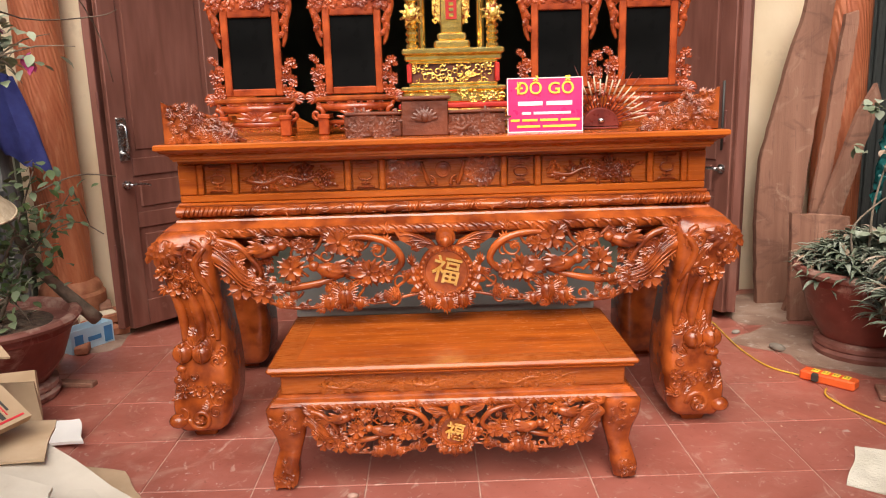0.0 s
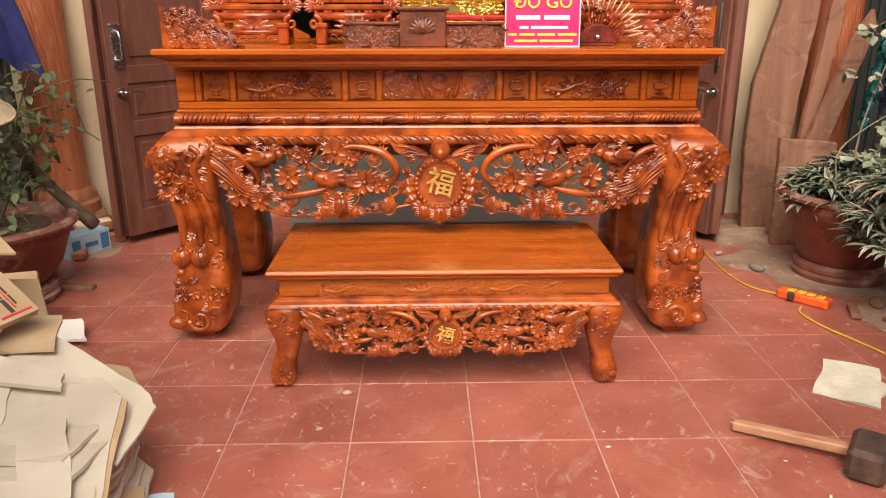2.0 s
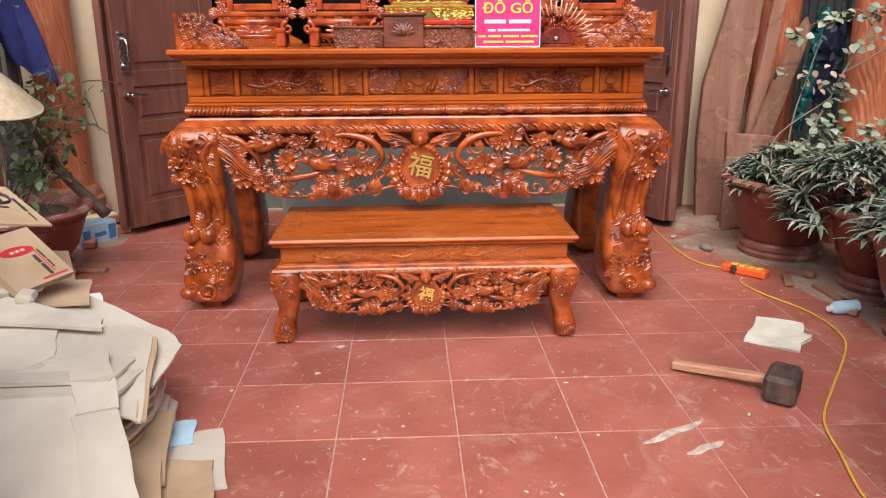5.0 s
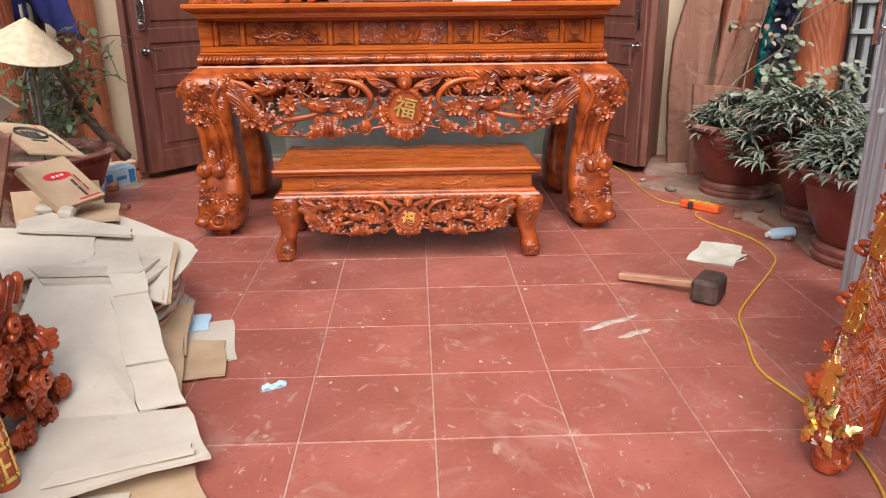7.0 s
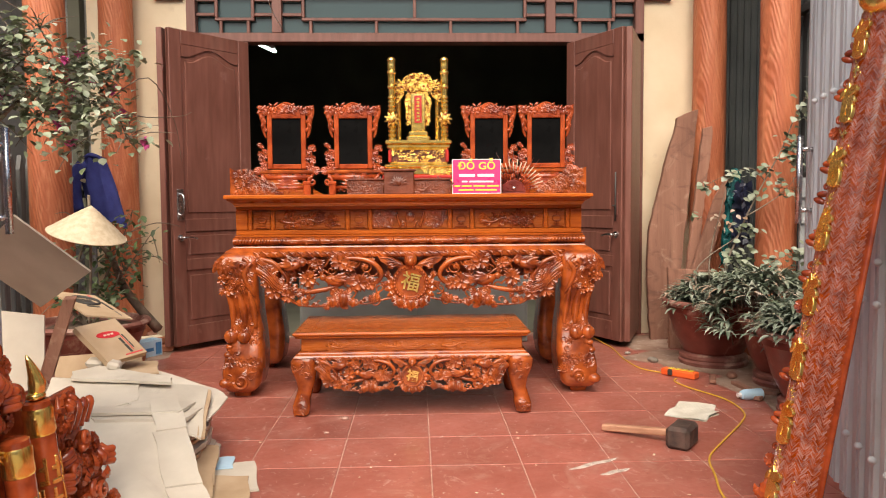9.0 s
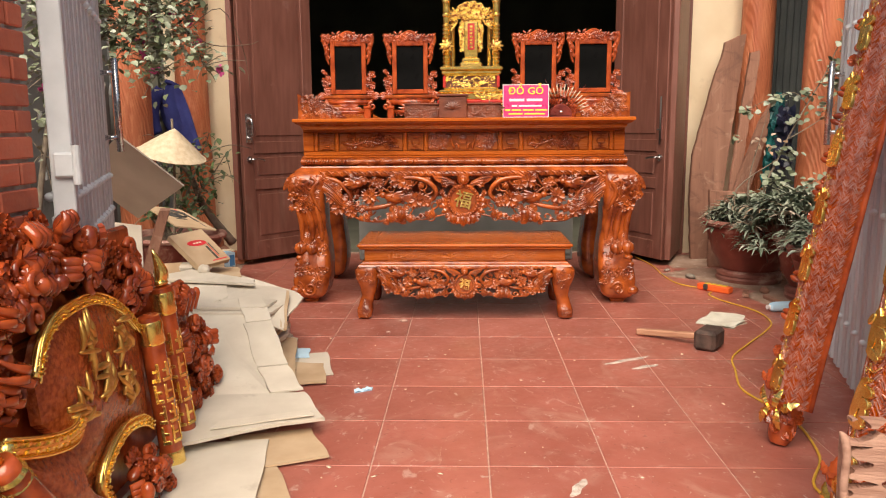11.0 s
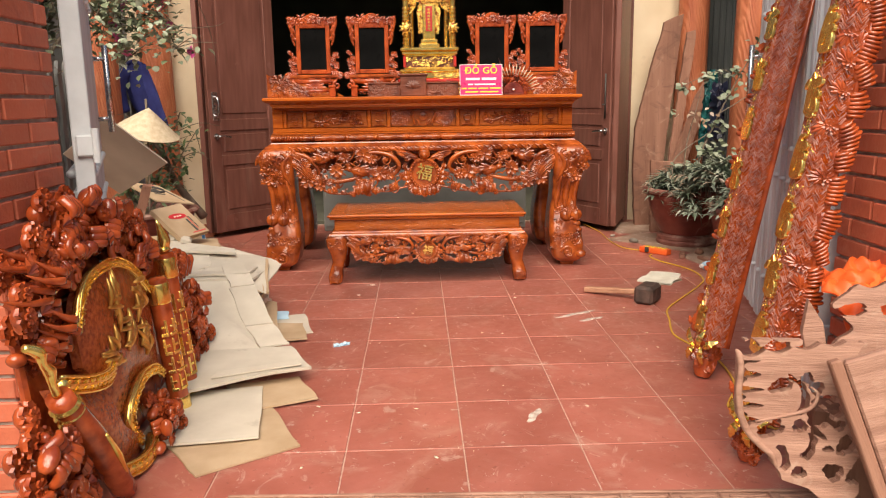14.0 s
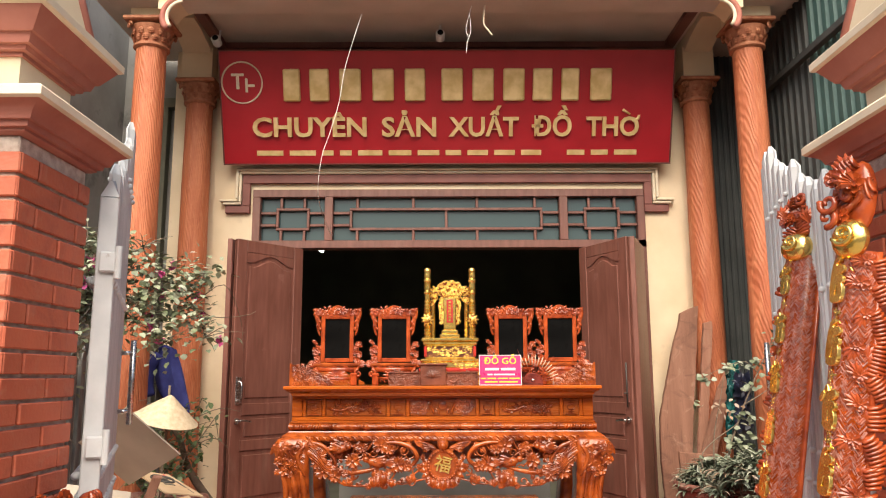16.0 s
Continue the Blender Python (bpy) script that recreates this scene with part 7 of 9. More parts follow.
for t in (0.08, 0.14, 0.20, 0.26):
    p = (-0.045 + 0.245 * t, -0.103, 0.415 - 0.40 * t)
    part("gilt_collar", M().lathe([(0.036, -0.010), (0.043, 0.0), (0.036, 0.010)], m=Matrix.Translation(p) @ Matrix.Rotation(radians(-31), 4, "Y"), n=18), GOLD, nr, "gilded collar")
part("gilt_strip", M().tube([(0.05, -0.158, 0.26), (0.09, -0.163, 0.18), (0.15, -0.15, 0.09)], [0.006, 0.010, 0.005], 7), GOLD, nr, "gilded line")
part("gilt_knot", M().tube([(-0.12, -0.08, 0.575), (-0.09, -0.10, 0.55), (-0.085, -0.10, 0.52), (-0.06, -0.10, 0.49), (-0.06, -0.10, 0.455), (-0.045, -0.10, 0.42)], [0.010, 0.018, 0.010, 0.018, 0.010, 0.014], 9), GOLD, sc, "gilded cloud knot")


def carve_patch(x0, x1, z0, z1, y, k, big):
    """Deep undercut clouds, blossoms and leaves, cluster by cluster."""
    while k > 0:
        cx, cz = q.uniform(x0, x1), q.uniform(z0, z1)
        for i in range(9):
            c = (cx + q.gauss(0, big * 0.9), y + q.uniform(-0.07, 0.02), cz + q.gauss(0, big * 0.9))
            w = q.random()
            o = M()
            if w < 0.13:
                nm = "carved_scroll"
                o.curl(c, big * q.uniform(0.6, 0.9), 1.3, big * 0.30, q.uniform(0, 360), q.choice((-1, 1)))
            elif w < 0.48:
                nm = "carved_blossom"
                o = rose(c, big * q.uniform(0.75, 1.05)).ell((c[0], c[1] + 0.3 * big, c[2]), (big * 0.7, big * 0.5, big * 0.7), None, 9, 6)
            elif w < 0.60:
                nm = "carved_bud"
                o.ell(c, (big * q.uniform(0.5, 0.9), big * 0.6, big * q.uniform(0.35, 0.55)), Matrix.Rotation(q.uniform(0, 3), 4, "Y"), 12, 8)
            elif w < 0.74:
                nm = "carved_cloud"
                a = q.uniform(0, TAU)
                for n in range(3):
                    e = Vector((math.cos(a) * big * 0.8, -0.3 * big, math.sin(a) * big * 0.8))
                    p = Vector(c) + Vector((-math.sin(a), 0, math.cos(a))) * big * 0.46 * (n - 1)
                    o.tube([p - e * 0.6, p + e * 0.3 + Vector((0, -0.4 * big, 0)), p + e], [big * 0.32, big * 0.34, big * 0.12], 8, 3)
            else:
                nm = "carved_leaf"
                o = (M().fan if i % 2 else M().leaf)(c, big * q.uniform(1.3, 1.8), big * 1.15, q.uniform(0, 360), curl=0.3)
            part(nm, o, CARVED2, sc)
        k -= 9


part("backing", M().box(0.0, 0.0, 0.02, 1.16, 0.03, 0.60, 0.01).box(1.161, 0.0, 0.15, 1.36, 0.03, 0.55, 0.01).box(0.22, 0.0, 0.601, 0.95, 0.03, 0.82, 0.01), CARVED2, sc)
carve_patch(0.16, 0.34, 0.70, 0.90, 0.0, 45, 0.046)
carve_patch(0.34, 0.62, 0.715, 0.83, -0.01, 54, 0.044)
carve_patch(0.62, 0.86, 0.63, 0.76, -0.01, 45, 0.042)
carve_patch(0.02, 0.16, 0.44, 0.76, 0.0, 63, 0.044)
carve_patch(-0.24, -0.02, 0.05, 0.38, -0.06, 81, 0.046)
carve_patch(0.50, 0.70, 0.03, 0.17, -0.09, 36, 0.036)
carve_patch(1.09, 1.32, 0.08, 0.54, -0.02, 99, 0.040)
for k in range(7):
    z, e = 0.47 + 0.045 * k, q.uniform(0.13, 0.25)
    y = -0.03 - 0.03 * (k % 3)
    tongue = M()
    for dz, f in ((0.0, 1.0), (0.020, 0.75), (-0.016, 0.55)):
        tongue.tube([(0.13, y + 0.02, z + dz), (0.13 - e * 0.35 * f, y - 0.02, z + dz + 0.002), (0.13 - e * 0.72 * f, y - 0.01, z + dz * 1.3 + 0.018), (0.13 - e * f, y + 0.01, z + dz * 1.6 + 0.045)], [0.016, 0.015, 0.009, 0.001], 5, 4)
    part("flame_carving", tongue, CARVED2, sc, "ridged carved flame tongue")
for k in range(6):
    x = 1.10 + 0.042 * k
    part("flame_carving", M().tube([(x, -0.03, 0.44), (x + 0.02, -0.05, 0.50), (x + 0.045, -0.04, 0.565 - 0.012 * k)], [0.022, 0.018, 0.002], 9, 4), CARVED2, sc, "pointed carved flame tongue")

# ---------- raw fretwork by the far pillar ----------
HOLES = ((0.113, 0.306, 0.030, 0.017, 20), (0.144, 0.326, 0.016, 0.006, -40), (0.181, 0.327, 0.016, 0.015, 0), (0.207, 0.302, 0.018, 0.017, 0), (0.166, 0.27, 0.021, 0.042, 0), (0.225, 0.265, 0.03, 0.016, 20), (0.26, 0.244, 0.021, 0.019, -10),
         (0.218, 0.218, 0.032, 0.026, -15), (0.168, 0.195, 0.018, 0.017, 0), (0.089, 0.183, 0.033, 0.019, 10), (0.107, 0.209, 0.011, 0.012, 0), (0.216, 0.177, 0.025, 0.009, -40), (0.189, 0.142, 0.024, 0.035, -15), (0.245, 0.134, 0.014, 0.008, 0),
         (0.29, 0.145, 0.021, 0.027, -30), (0.122, 0.105, 0.022, 0.032, 15), (0.171, 0.065, 0.019, 0.015, 0), (0.261, 0.069, 0.025, 0.022, -30), (0.313, 0.058, 0.017, 0.02, 0), (0.27, 0.2, 0.016, 0.014, 0))
EDGE_Z = (-0.09, -0.008, 0.022, 0.043, 0.083, 0.115, 0.137, 0.176, 0.223, 0.287, 0.35, 0.39)
EDGE_X = (0.28, 0.235, 0.190, 0.128, 0.103, 0.090, 0.063, 0.025, 0.004, -0.004, 0.0, -0.006)


def fretboard(m, mt, label, W, holes, left, H, border):
    """An unfinished pierced board: its curved edge at low x, a toothed head, ragged leaf-shaped openings."""
    f = thing("fretwork_board", m=m, label=label, category="carved board", group="fretwork boards")
    o = M()
    def inside(x, z):
        e = left(z) + 0.006 * abs(math.sin(70 * z)) * (z < 0.09)
        if border and H + 0.02 < z and 0.015 < x < 0.165:
            return abs(z - H - 0.042 - 0.006 * math.sin(75 * x)) < 0.009 + 0.005 * math.sin(130 * x) or min(abs(x - 0.06), abs(x - 0.14)) < 0.007
        if x < e or z > H - 0.014 * abs(math.sin(44 * x)) + 0.05 * (x / W) or x > W + 0.012 * math.sin(60 * z):
            return False
        if border and 0.19 < z < 0.375 and 0.016 < x - e < 0.020 + (0.052 - 0.15 * abs(z - 0.30)) * max(0.0, math.cos(TAU * (z - 0.292) / 0.042)) ** 0.7 + 0.006 * math.sin(260 * z):
            return False
        for hx, hz, rx, rz, a in holes:
            dx, dz, t = x - hx, z - hz, radians(a)
            u, v = (dx * math.cos(t) + dz * math.sin(t)) / (rx * 1.12), (-dx * math.sin(t) + dz * math.cos(t)) / (rz * 1.12)
            w = math.atan2(v, u)
            e = 1 + 0.22 * math.sin(3 * w + hx * 90) + 0.12 * math.sin(8 * w + hz * 70)
            if u * u + v * v < e and not (rz > 0.03 and (u + 0.75) ** 2 + (v - 0.1) ** 2 < 0.75):
                return False
        return True
    N = 200
    st = W / N
    k0 = int(-0.09 / st)
    grid = set((i, k) for i in range(N + 6) for k in range(k0, int((H + 0.04) / st)) if inside((i + 0.5) * st, (k + 0.5) * st))
    ids = {}
    def vid(i, k, b):
        if (i, k, b) not in ids:
            ids[i, k, b] = len(o.v)
            w = 0.12 * st
            o.v.append((i * st + w * math.sin(3.1 * k + i), -0.018 if b else 0.012, k * st + w * math.sin(2.3 * i + 1.7 * k)))
        return ids[i, k, b]
    for i, k in grid:
        o.f.append((vid(i, k, 1), vid(i + 1, k, 1), vid(i + 1, k + 1, 1), vid(i, k + 1, 1)))
        o.f.append((vid(i, k + 1, 0), vid(i + 1, k + 1, 0), vid(i + 1, k, 0), vid(i, k, 0)))
        for di, dk, a, b in ((-1, 0, (0, 1), (0, 0)), (1, 0, (1, 0), (1, 1)), (0, -1, (0, 0), (1, 0)), (0, 1, (1, 1), (0, 1))):
            if (i + di, k + dk) not in grid:
                p, r = (i + a[0], k + a[1]), (i + b[0], k + b[1])
                o.f.append((vid(*r, 1), vid(*p, 1), vid(*p, 0), vid(*r, 0)))
    part("pierced_board", o, mt, f)
    if border:
        pts = [(x + 0.006, -0.020, z) for z, x in list(zip(EDGE_Z, EDGE_X))[4:]]
        part("curved_border", M().tube(pts + [(-0.010, -0.020, H + 0.012)], [0.004] + [0.009] * (len(pts) - 1) + [0.003], 8), mt, f, "raised curved border")
        part("inner_scroll", M().tube([(0.05, -0.017, 0.205), (0.12, -0.019, 0.222), (0.19, -0.019, 0.245), (0.21, -0.019, 0.285), (0.19, -0.018, 0.305)], [0.002, 0.005, 0.006, 0.005, 0.002], 7), mt, f)
    return f


fretboard(axes((0.715, -2.49, 0.088), (0.02, 0.10, 1.0), (-0.12, -0.98, 0.1)), PALEWOOD, "pale unfinished pierced carving leaning by the gate pillar", 0.32, HOLES, lambda z: float(np.interp(z, EDGE_Z, EDGE_X)), 0.392, True)
fretboard(axes((1.00, -2.40, 0.50), (0.05, 0.18, 1.0), (-0.25, -0.95, 0.25)), PALEWOOD, "pale unfinished pierced carving stacked behind another", 0.36, [(x * 1.25 - 0.06, z * 0.42, a * 1.2, b * 0.8, r) for x, z, a, b, r in HOLES[4:14]], lambda z: 0.03 + 0.025 * math.sin(55 * z), 0.14, False)
single("timber_offcut", M().prism([(0.0, 0.0), (0.035, 0.0), (0.05, 0.06), (0.046, 0.12), (0.012, 0.19), (-0.012, 0.10)], -0.01, 0.01, 0.003), PALEWOOD, "pale pointed timber offcut standing among the carvings", "offcut", at=axes((0.945, -2.41, 0.42), (-0.12, 0.06, 1.0), (-0.2, -0.95, 0.1)))
single("raw_board", M().box(0, -0.02, 0, 0.40, 0.012, 0.52, 0.006), PALEWOOD, "wide raw pale wooden board leaning by the pillar", "board", at=axes((1.115, -2.66, 0.0), (-0.33, 0.22, 1.0), (-0.25, -0.95, 0.2)))
single("raw_board", M().box(0, -0.02, 0, 0.03, 0.02, 0.52, 0.004), RAWWOOD, "narrow dark-edged raw batten beside the pale board", "board", at=axes((1.075, -2.665, 0.0), (-0.33, 0.22, 1.0), (-0.25, -0.95, 0.2)))
single("raw_block", M().box(0, 0, 0, 0.45, 0.10, 0.275, 0.006), RAWWOOD, "dusty raw timber block under the carvings", "timber block", at=Matrix.Translation((0.99, -2.38, 0)) @ Matrix.Rotation(-0.3, 4, "Z"))
rows = []
for i_ in range(46):
    i, row = i_ / 3.2, []
    for j_ in range(34):
        j = j_ / 3.2
        row.append((1.06 + 0.030 * i + 0.012 * math.sin(1.9 * j + i), -2.44 + 0.030 * j + 0.016 * math.sin(1.3 * i), 0.60 + 0.055 * min(1, i / 6) - 0.05 * max(0, 4 - j) * (0.6 + 0.4 * math.sin(0.9 * i)) + 0.012 * math.sin(1.7 * i + 1.1 * j) + 0.007 * math.sin(3.7 * i - 2.3 * j)))
    rows.append(row)
o2 = M().loft(rows, caps=False, closed=False).loft([[(x, y, z - 0.004) for x, y, z in r] for r in rows[::-1]], caps=False, closed=False)
single("orange_sheet", o2, ORANGE, "bright orange plastic sheet draped over the carvings", "plastic sheet")

# carved raw strip lying across the gateway
st = thing("carved_strip", m=Matrix.Translation((-0.72, -2.303, 0.0)) @ Matrix.Rotation(math.atan2(-0.064, 1.72), 4, "Z"), label="long pale unfinished carved strip lying on the floor across the gateway", category="carved strip")
part("board", M().box(0, -0.15, 0.001, 1.76, 0.0, 0.012, 0.002), PALEWOOD, st)
part("border", M().box(0, -0.012, 0.0125, 1.76, 0.0, 0.020, 0.002), PALEWOOD, st)
part("border", M().box(0, -0.15, 0.0125, 1.76, -0.138, 0.020, 0.002), PALEWOOD, st)
for k in range(12):
    x = 0.075 + 0.146 * k
    fr = M()
    for dy in (-0.030, -0.045, -0.105, -0.120):
        fr.tube([(x - 0.055, dy, 0.014), (x - 0.02, dy - 0.004, 0.015), (x + 0.02, dy - 0.004, 0.015), (x + 0.055, dy, 0.014)], 0.0045, 6, 2)
    part("carved_fret", fr, PALEWOOD, st)
    part("cross_piece", M().box(x + 0.062, -0.1375, 0.0125, x + 0.070, -0.0125, 0.019, 0.002), PALEWOOD, st)
    part("carved_scroll", M().join(M().curl((0, 0, 0), 0.022, 1.3, 0.006, 40 * k), Matrix.Translation((x, -0.075, 0.014)) @ Matrix.Rotation(radians(-90), 4, "X")), PALEWOOD, st)

# ---------- planks and posts by the house front ----------
def plank(name, pts, th, mt, m, label):
    rq, fine = random.Random(len(pts) * 7 + int(pts[1][0] * 100)), []
    for (x0, z0), (x1, z1) in zip(pts, pts[1:] + pts[:1]):
        n = max(1, int(math.hypot(x1 - x0, z1 - z0) / 0.06))
        for k in range(n):
            j = rq.uniform(-0.004, 0.004) if k else 0.0
            fine.append((x0 + (x1 - x0) * k / n + j, z0 + (z1 - z0) * k / n + (j if z0 > 0.1 else 0)))
    single(name, M().prism(fine, 0, th, 0.006), mt, label, "plank", "leaning planks", at=m)


def leaning(y, lean):
    return Matrix.Translation((0, y, 0)) @ Matrix.Rotation(radians(-lean), 4, "X")


plank("wood_plank", [(1.862, 0.0), (2.054, 0.0), (2.15, 0.892), (2.255, 1.834), (2.262, 1.893), (2.20, 1.875), (2.09, 1.825), (2.065, 1.70), (2.016, 1.561), (1.927, 1.217), (1.85, 0.894), (1.835, 0.5)], 0.045, RAWWOOD, leaning(2.43, 2.5), "rough dusty slab of wood leaning against the house front")
plank("wood_plank", [(2.06, 0.0), (2.15, 0.0), (2.34, 1.70), (2.335, 1.745), (2.262, 1.725), (2.17, 0.90)], 0.035, RAWWOOD, leaning(2.365, 1.2), "narrow dusty board leaning beside the slab")
plank("wood_plank", [(1.95, 0.0), (2.10, 0.0), (2.455, 1.25), (2.425, 1.335), (2.33, 1.17), (2.24, 0.90)], 0.04, RAWWOOD, leaning(2.26, 2.0), "short brown board leaning by the column")
plank("wood_plank", [(1.90, 0.0), (2.24, 0.0), (2.23, 0.60), (1.895, 0.63)], 0.035, RAWWOOD, leaning(2.08, 4), "low dusty board standing behind the pot")

# ---------- cardboard on the floor ----------
def card(poly, mt, label, th=0.007, group="cardboard sheets", lift=0.0):
    """A loose sheet over its corners (x, y, z), with wavy edges and surface."""
    if sum(poly[i][0] * poly[(i + 1) % len(poly)][1] - poly[(i + 1) % len(poly)][0] * poly[i][1] for i in range(len(poly))) < 0:
        poly = poly[::-1]
    k, o, pts = len(poly), M(), []
    for i in range(k):
        a, b = Vector(poly[i]), Vector(poly[(i + 1) % k])
        for t in (0, 0.2, 0.4, 0.6, 0.8):
            w = 0.004 * math.sin(37 * (a.x + t) + 23 * a.y) if t else 0
            v = a.lerp(b, t) + Vector((w, w, 0))
            pts.append(v + Vector((0, 0, lift * math.sin(9 * v.x + 7 * v.y))))
    c = sum(pts, Vector()) / len(pts)
    L = len(pts)
    rings = [[c.lerp(v, f) + Vector((0, 0, dz + 0.5 * lift * math.sin(14 * f + 3 * c.x))) for v in pts] for f, dz in ((0.35, 0), (0.7, 0), (1, 0), (1, th), (0.7, th), (0.35, th))]
    o.loft(rings)
    return single("cardboard_sheet", o, mt, label, "cardboard", group)


def flat(poly, z):
    return [(x, y, z) for x, y in poly]


GL = "flattened grey-beige cardboard sheet lying on the pile"
TL = "flattened brown cardboard sheet lying on the pile"
# the body of the pile, sheet under sheet
qc = random.Random(8)
BODY = [(-1.70, 0.30), (-1.38, 0.24), (-0.98, -0.20), (-0.94, -0.46), (-0.98, -0.62), (-1.40, -0.62), (-1.72, -0.25)]
for k in range(17):
    z = 0.004 + 0.0175 * k
    g = 1.04 - 0.012 * k
    cx, cy, a = -1.34 + qc.uniform(-0.02, 0.02), -0.14 + qc.uniform(-0.03, 0.03), qc.uniform(-0.07, 0.07)
    poly = [(cx + g * ((x + 1.34) * math.cos(a) - (y + 0.14) * math.sin(a)), cy + g * ((x + 1.34) * math.sin(a) + (y + 0.14) * math.cos(a))) for x, y in BODY]
    card(flat(poly, z), TANCARD if k % 4 == 1 else CARD, TL if k % 4 == 1 else GL, 0.012, lift=0.002)
for k in range(5):
    z = 0.004 + 0.016 * k
    y = -1.02 + 0.05 * k
    card([(-1.35, y - 0.26, z * 0.4), (-0.80 - 0.03 * k, y - 0.18, z * 0.5), (-0.92 - 0.03 * k, -0.64, 0.03 + z * 1.6), (-1.38, -0.60, 0.03 + z * 1.6)], TANCARD if k == 2 else CARD, TL if k == 2 else GL, 0.010)
card(flat([(-0.86, -2.16), (-0.56, -1.96), (-0.72, -1.62), (-1.05, -1.90)], 0.002), TANCARD, TL)
card(flat([(-0.79, -1.66), (-0.55, -1.56), (-0.66, -1.32), (-0.95, -1.40)], 0.010), TANCARD, TL)
card(flat([(-1.12, -1.98), (-0.71, -1.92), (-0.79, -1.44), (-1.15, -1.50)], 0.018), CARD, GL)
card(flat([(-0.98, -0.36), (-0.78, -0.32), (-0.69, -0.66), (-0.92, -0.70)], 0.002), CARD, GL)
card(flat([(-0.94, -0.52), (-0.76, -0.53), (-0.70, -0.80), (-0.90, -0.84)], 0.012), TANCARD, TL)
card([(-1.02, -0.36, 0.10), (-0.93, -0.34, 0.08), (-0.86, -0.68, 0.03), (-0.98, -0.72, 0.06)], TANCARD, TL)
card([(-1.0, -0.62, 0.09), (-0.89, -0.60, 0.06), (-0.80, -0.95, 0.022), (-0.95, -1.0, 0.03)], TANCARD, TL)
card([(-1.40, 0.18, 0.315), (-0.98, -0.15, 0.285), (-0.91, -0.24, 0.27), (-0.94, -0.46, 0.23), (-1.05, -0.45, 0.27), (-1.45, -0.10, 0.318)], CARD, GL)
card([(-1.66, 0.28, 0.33), (-1.40, 0.29, 0.33), (-1.30, 0.01, 0.33), (-1.58, -0.02, 0.33)], TANCARD, TL)
card([(-1.34, -0.17, 0.335), (-1.02, -0.23, 0.318), (-0.99, -0.27, 0.312), (-0.92, -0.64, 0.21), (-1.02, -0.62, 0.235), (-1.30, -0.40, 0.30)], CARD, GL, lift=0.002)
card([(-1.01, -0.24, 0.312), (-0.975, -0.27, 0.306), (-0.91, -0.62, 0.205), (-0.935, -0.64, 0.208)], TANCARD, "folded tan edge strip of a cardboard sheet", 0.010)
card([(-1.74, -0.13, 0.345), (-1.31, -0.21, 0.338), (-1.26, -0.38, 0.305), (-1.42, -0.52, 0.275), (-1.58, -0.62, 0.255)], CARD, GL, lift=0.003)
card([(-1.66, -0.10, 0.362), (-1.56, -0.03, 0.372), (-1.17, -0.20, 0.352), (-1.15, -0.27, 0.342), (-1.62, -0.20, 0.352)], CARD, "raised grey cardboard flap lying across the pile", 0.012)
card([(-1.42, -0.50, 0.283), (-1.19, -0.40, 0.306), (-1.09, -0.66, 0.236), (-0.965, -0.94, 0.122), (-0.85, -1.17, 0.088), (-1.16, -1.30, 0.066), (-1.38, -0.80, 0.18)], CARD, GL, lift=0.003)
card([(-1.19, -0.43, 0.315), (-1.09, -0.38, 0.318), (-0.98, -0.625, 0.256), (-1.09, -0.655, 0.25)], CARD, GL, lift=0.002)
card([(-1.10, -0.665, 0.247), (-0.98, -0.635, 0.252), (-0.84, -0.91, 0.135), (-0.965, -0.935, 0.128)], CARD, GL, lift=0.002)
card([(-0.96, -0.955, 0.128), (-0.84, -0.915, 0.13), (-0.73, -1.12, 0.098), (-0.85, -1.165, 0.096)], CARD, GL, lift=0.002)
card([(-1.30, -1.22, 0.085), (-0.85, -1.18, 0.092), (-0.72, -1.14, 0.088), (-0.60, -1.36, 0.066), (-0.74, -1.42, 0.066), (-1.08, -1.60, 0.062), (-1.32, -1.55, 0.07)], CARD, GL, 0.012, lift=0.003)
card([(-0.98, -1.50, 0.083), (-0.64, -1.37, 0.086), (-0.66, -1.32, 0.086), (-0.97, -1.44, 0.088)], CARD, "raised torn cardboard flap on the pile", 0.005)
for k, (x, y) in enumerate(((-1.60, 0.03), (-1.53, 0.06), (-1.49, -0.05))):
    single("packing_foam", M().box(-0.045, -0.03, 0, 0.045, 0.03, 0.04, 0.012), CARD, "torn grey packing scrap on the cardboard", "packing scrap", "packing scraps", at=Matrix.Translation((x, y, 0.368)) @ Matrix.Rotation(0.9 * k, 4, "Z") @ Matrix.Rotation(0.25, 4, "X"))
card(flat([(-0.96, -0.28), (-0.88, -0.27), (-0.85, -0.42), (-0.93, -0.44)], 0.012), MASKB, "white-blue paper sheet under the cardboard edge", 0.003, group="papers")
card([(-1.80, 0.93, 0.03), (-1.64, 0.91, 0.05), (-1.55, 0.74, 0.03), (-1.71, 0.77, 0.012)], WHITEP, "pale blue-white paper lying by the cardboard", 0.012, group="papers")
card(flat([(-1.62, 0.62), (-1.30, 0.52), (-1.15, 0.30), (-1.60, 0.25)], 0.002), TANCARD, TL, 0.02)

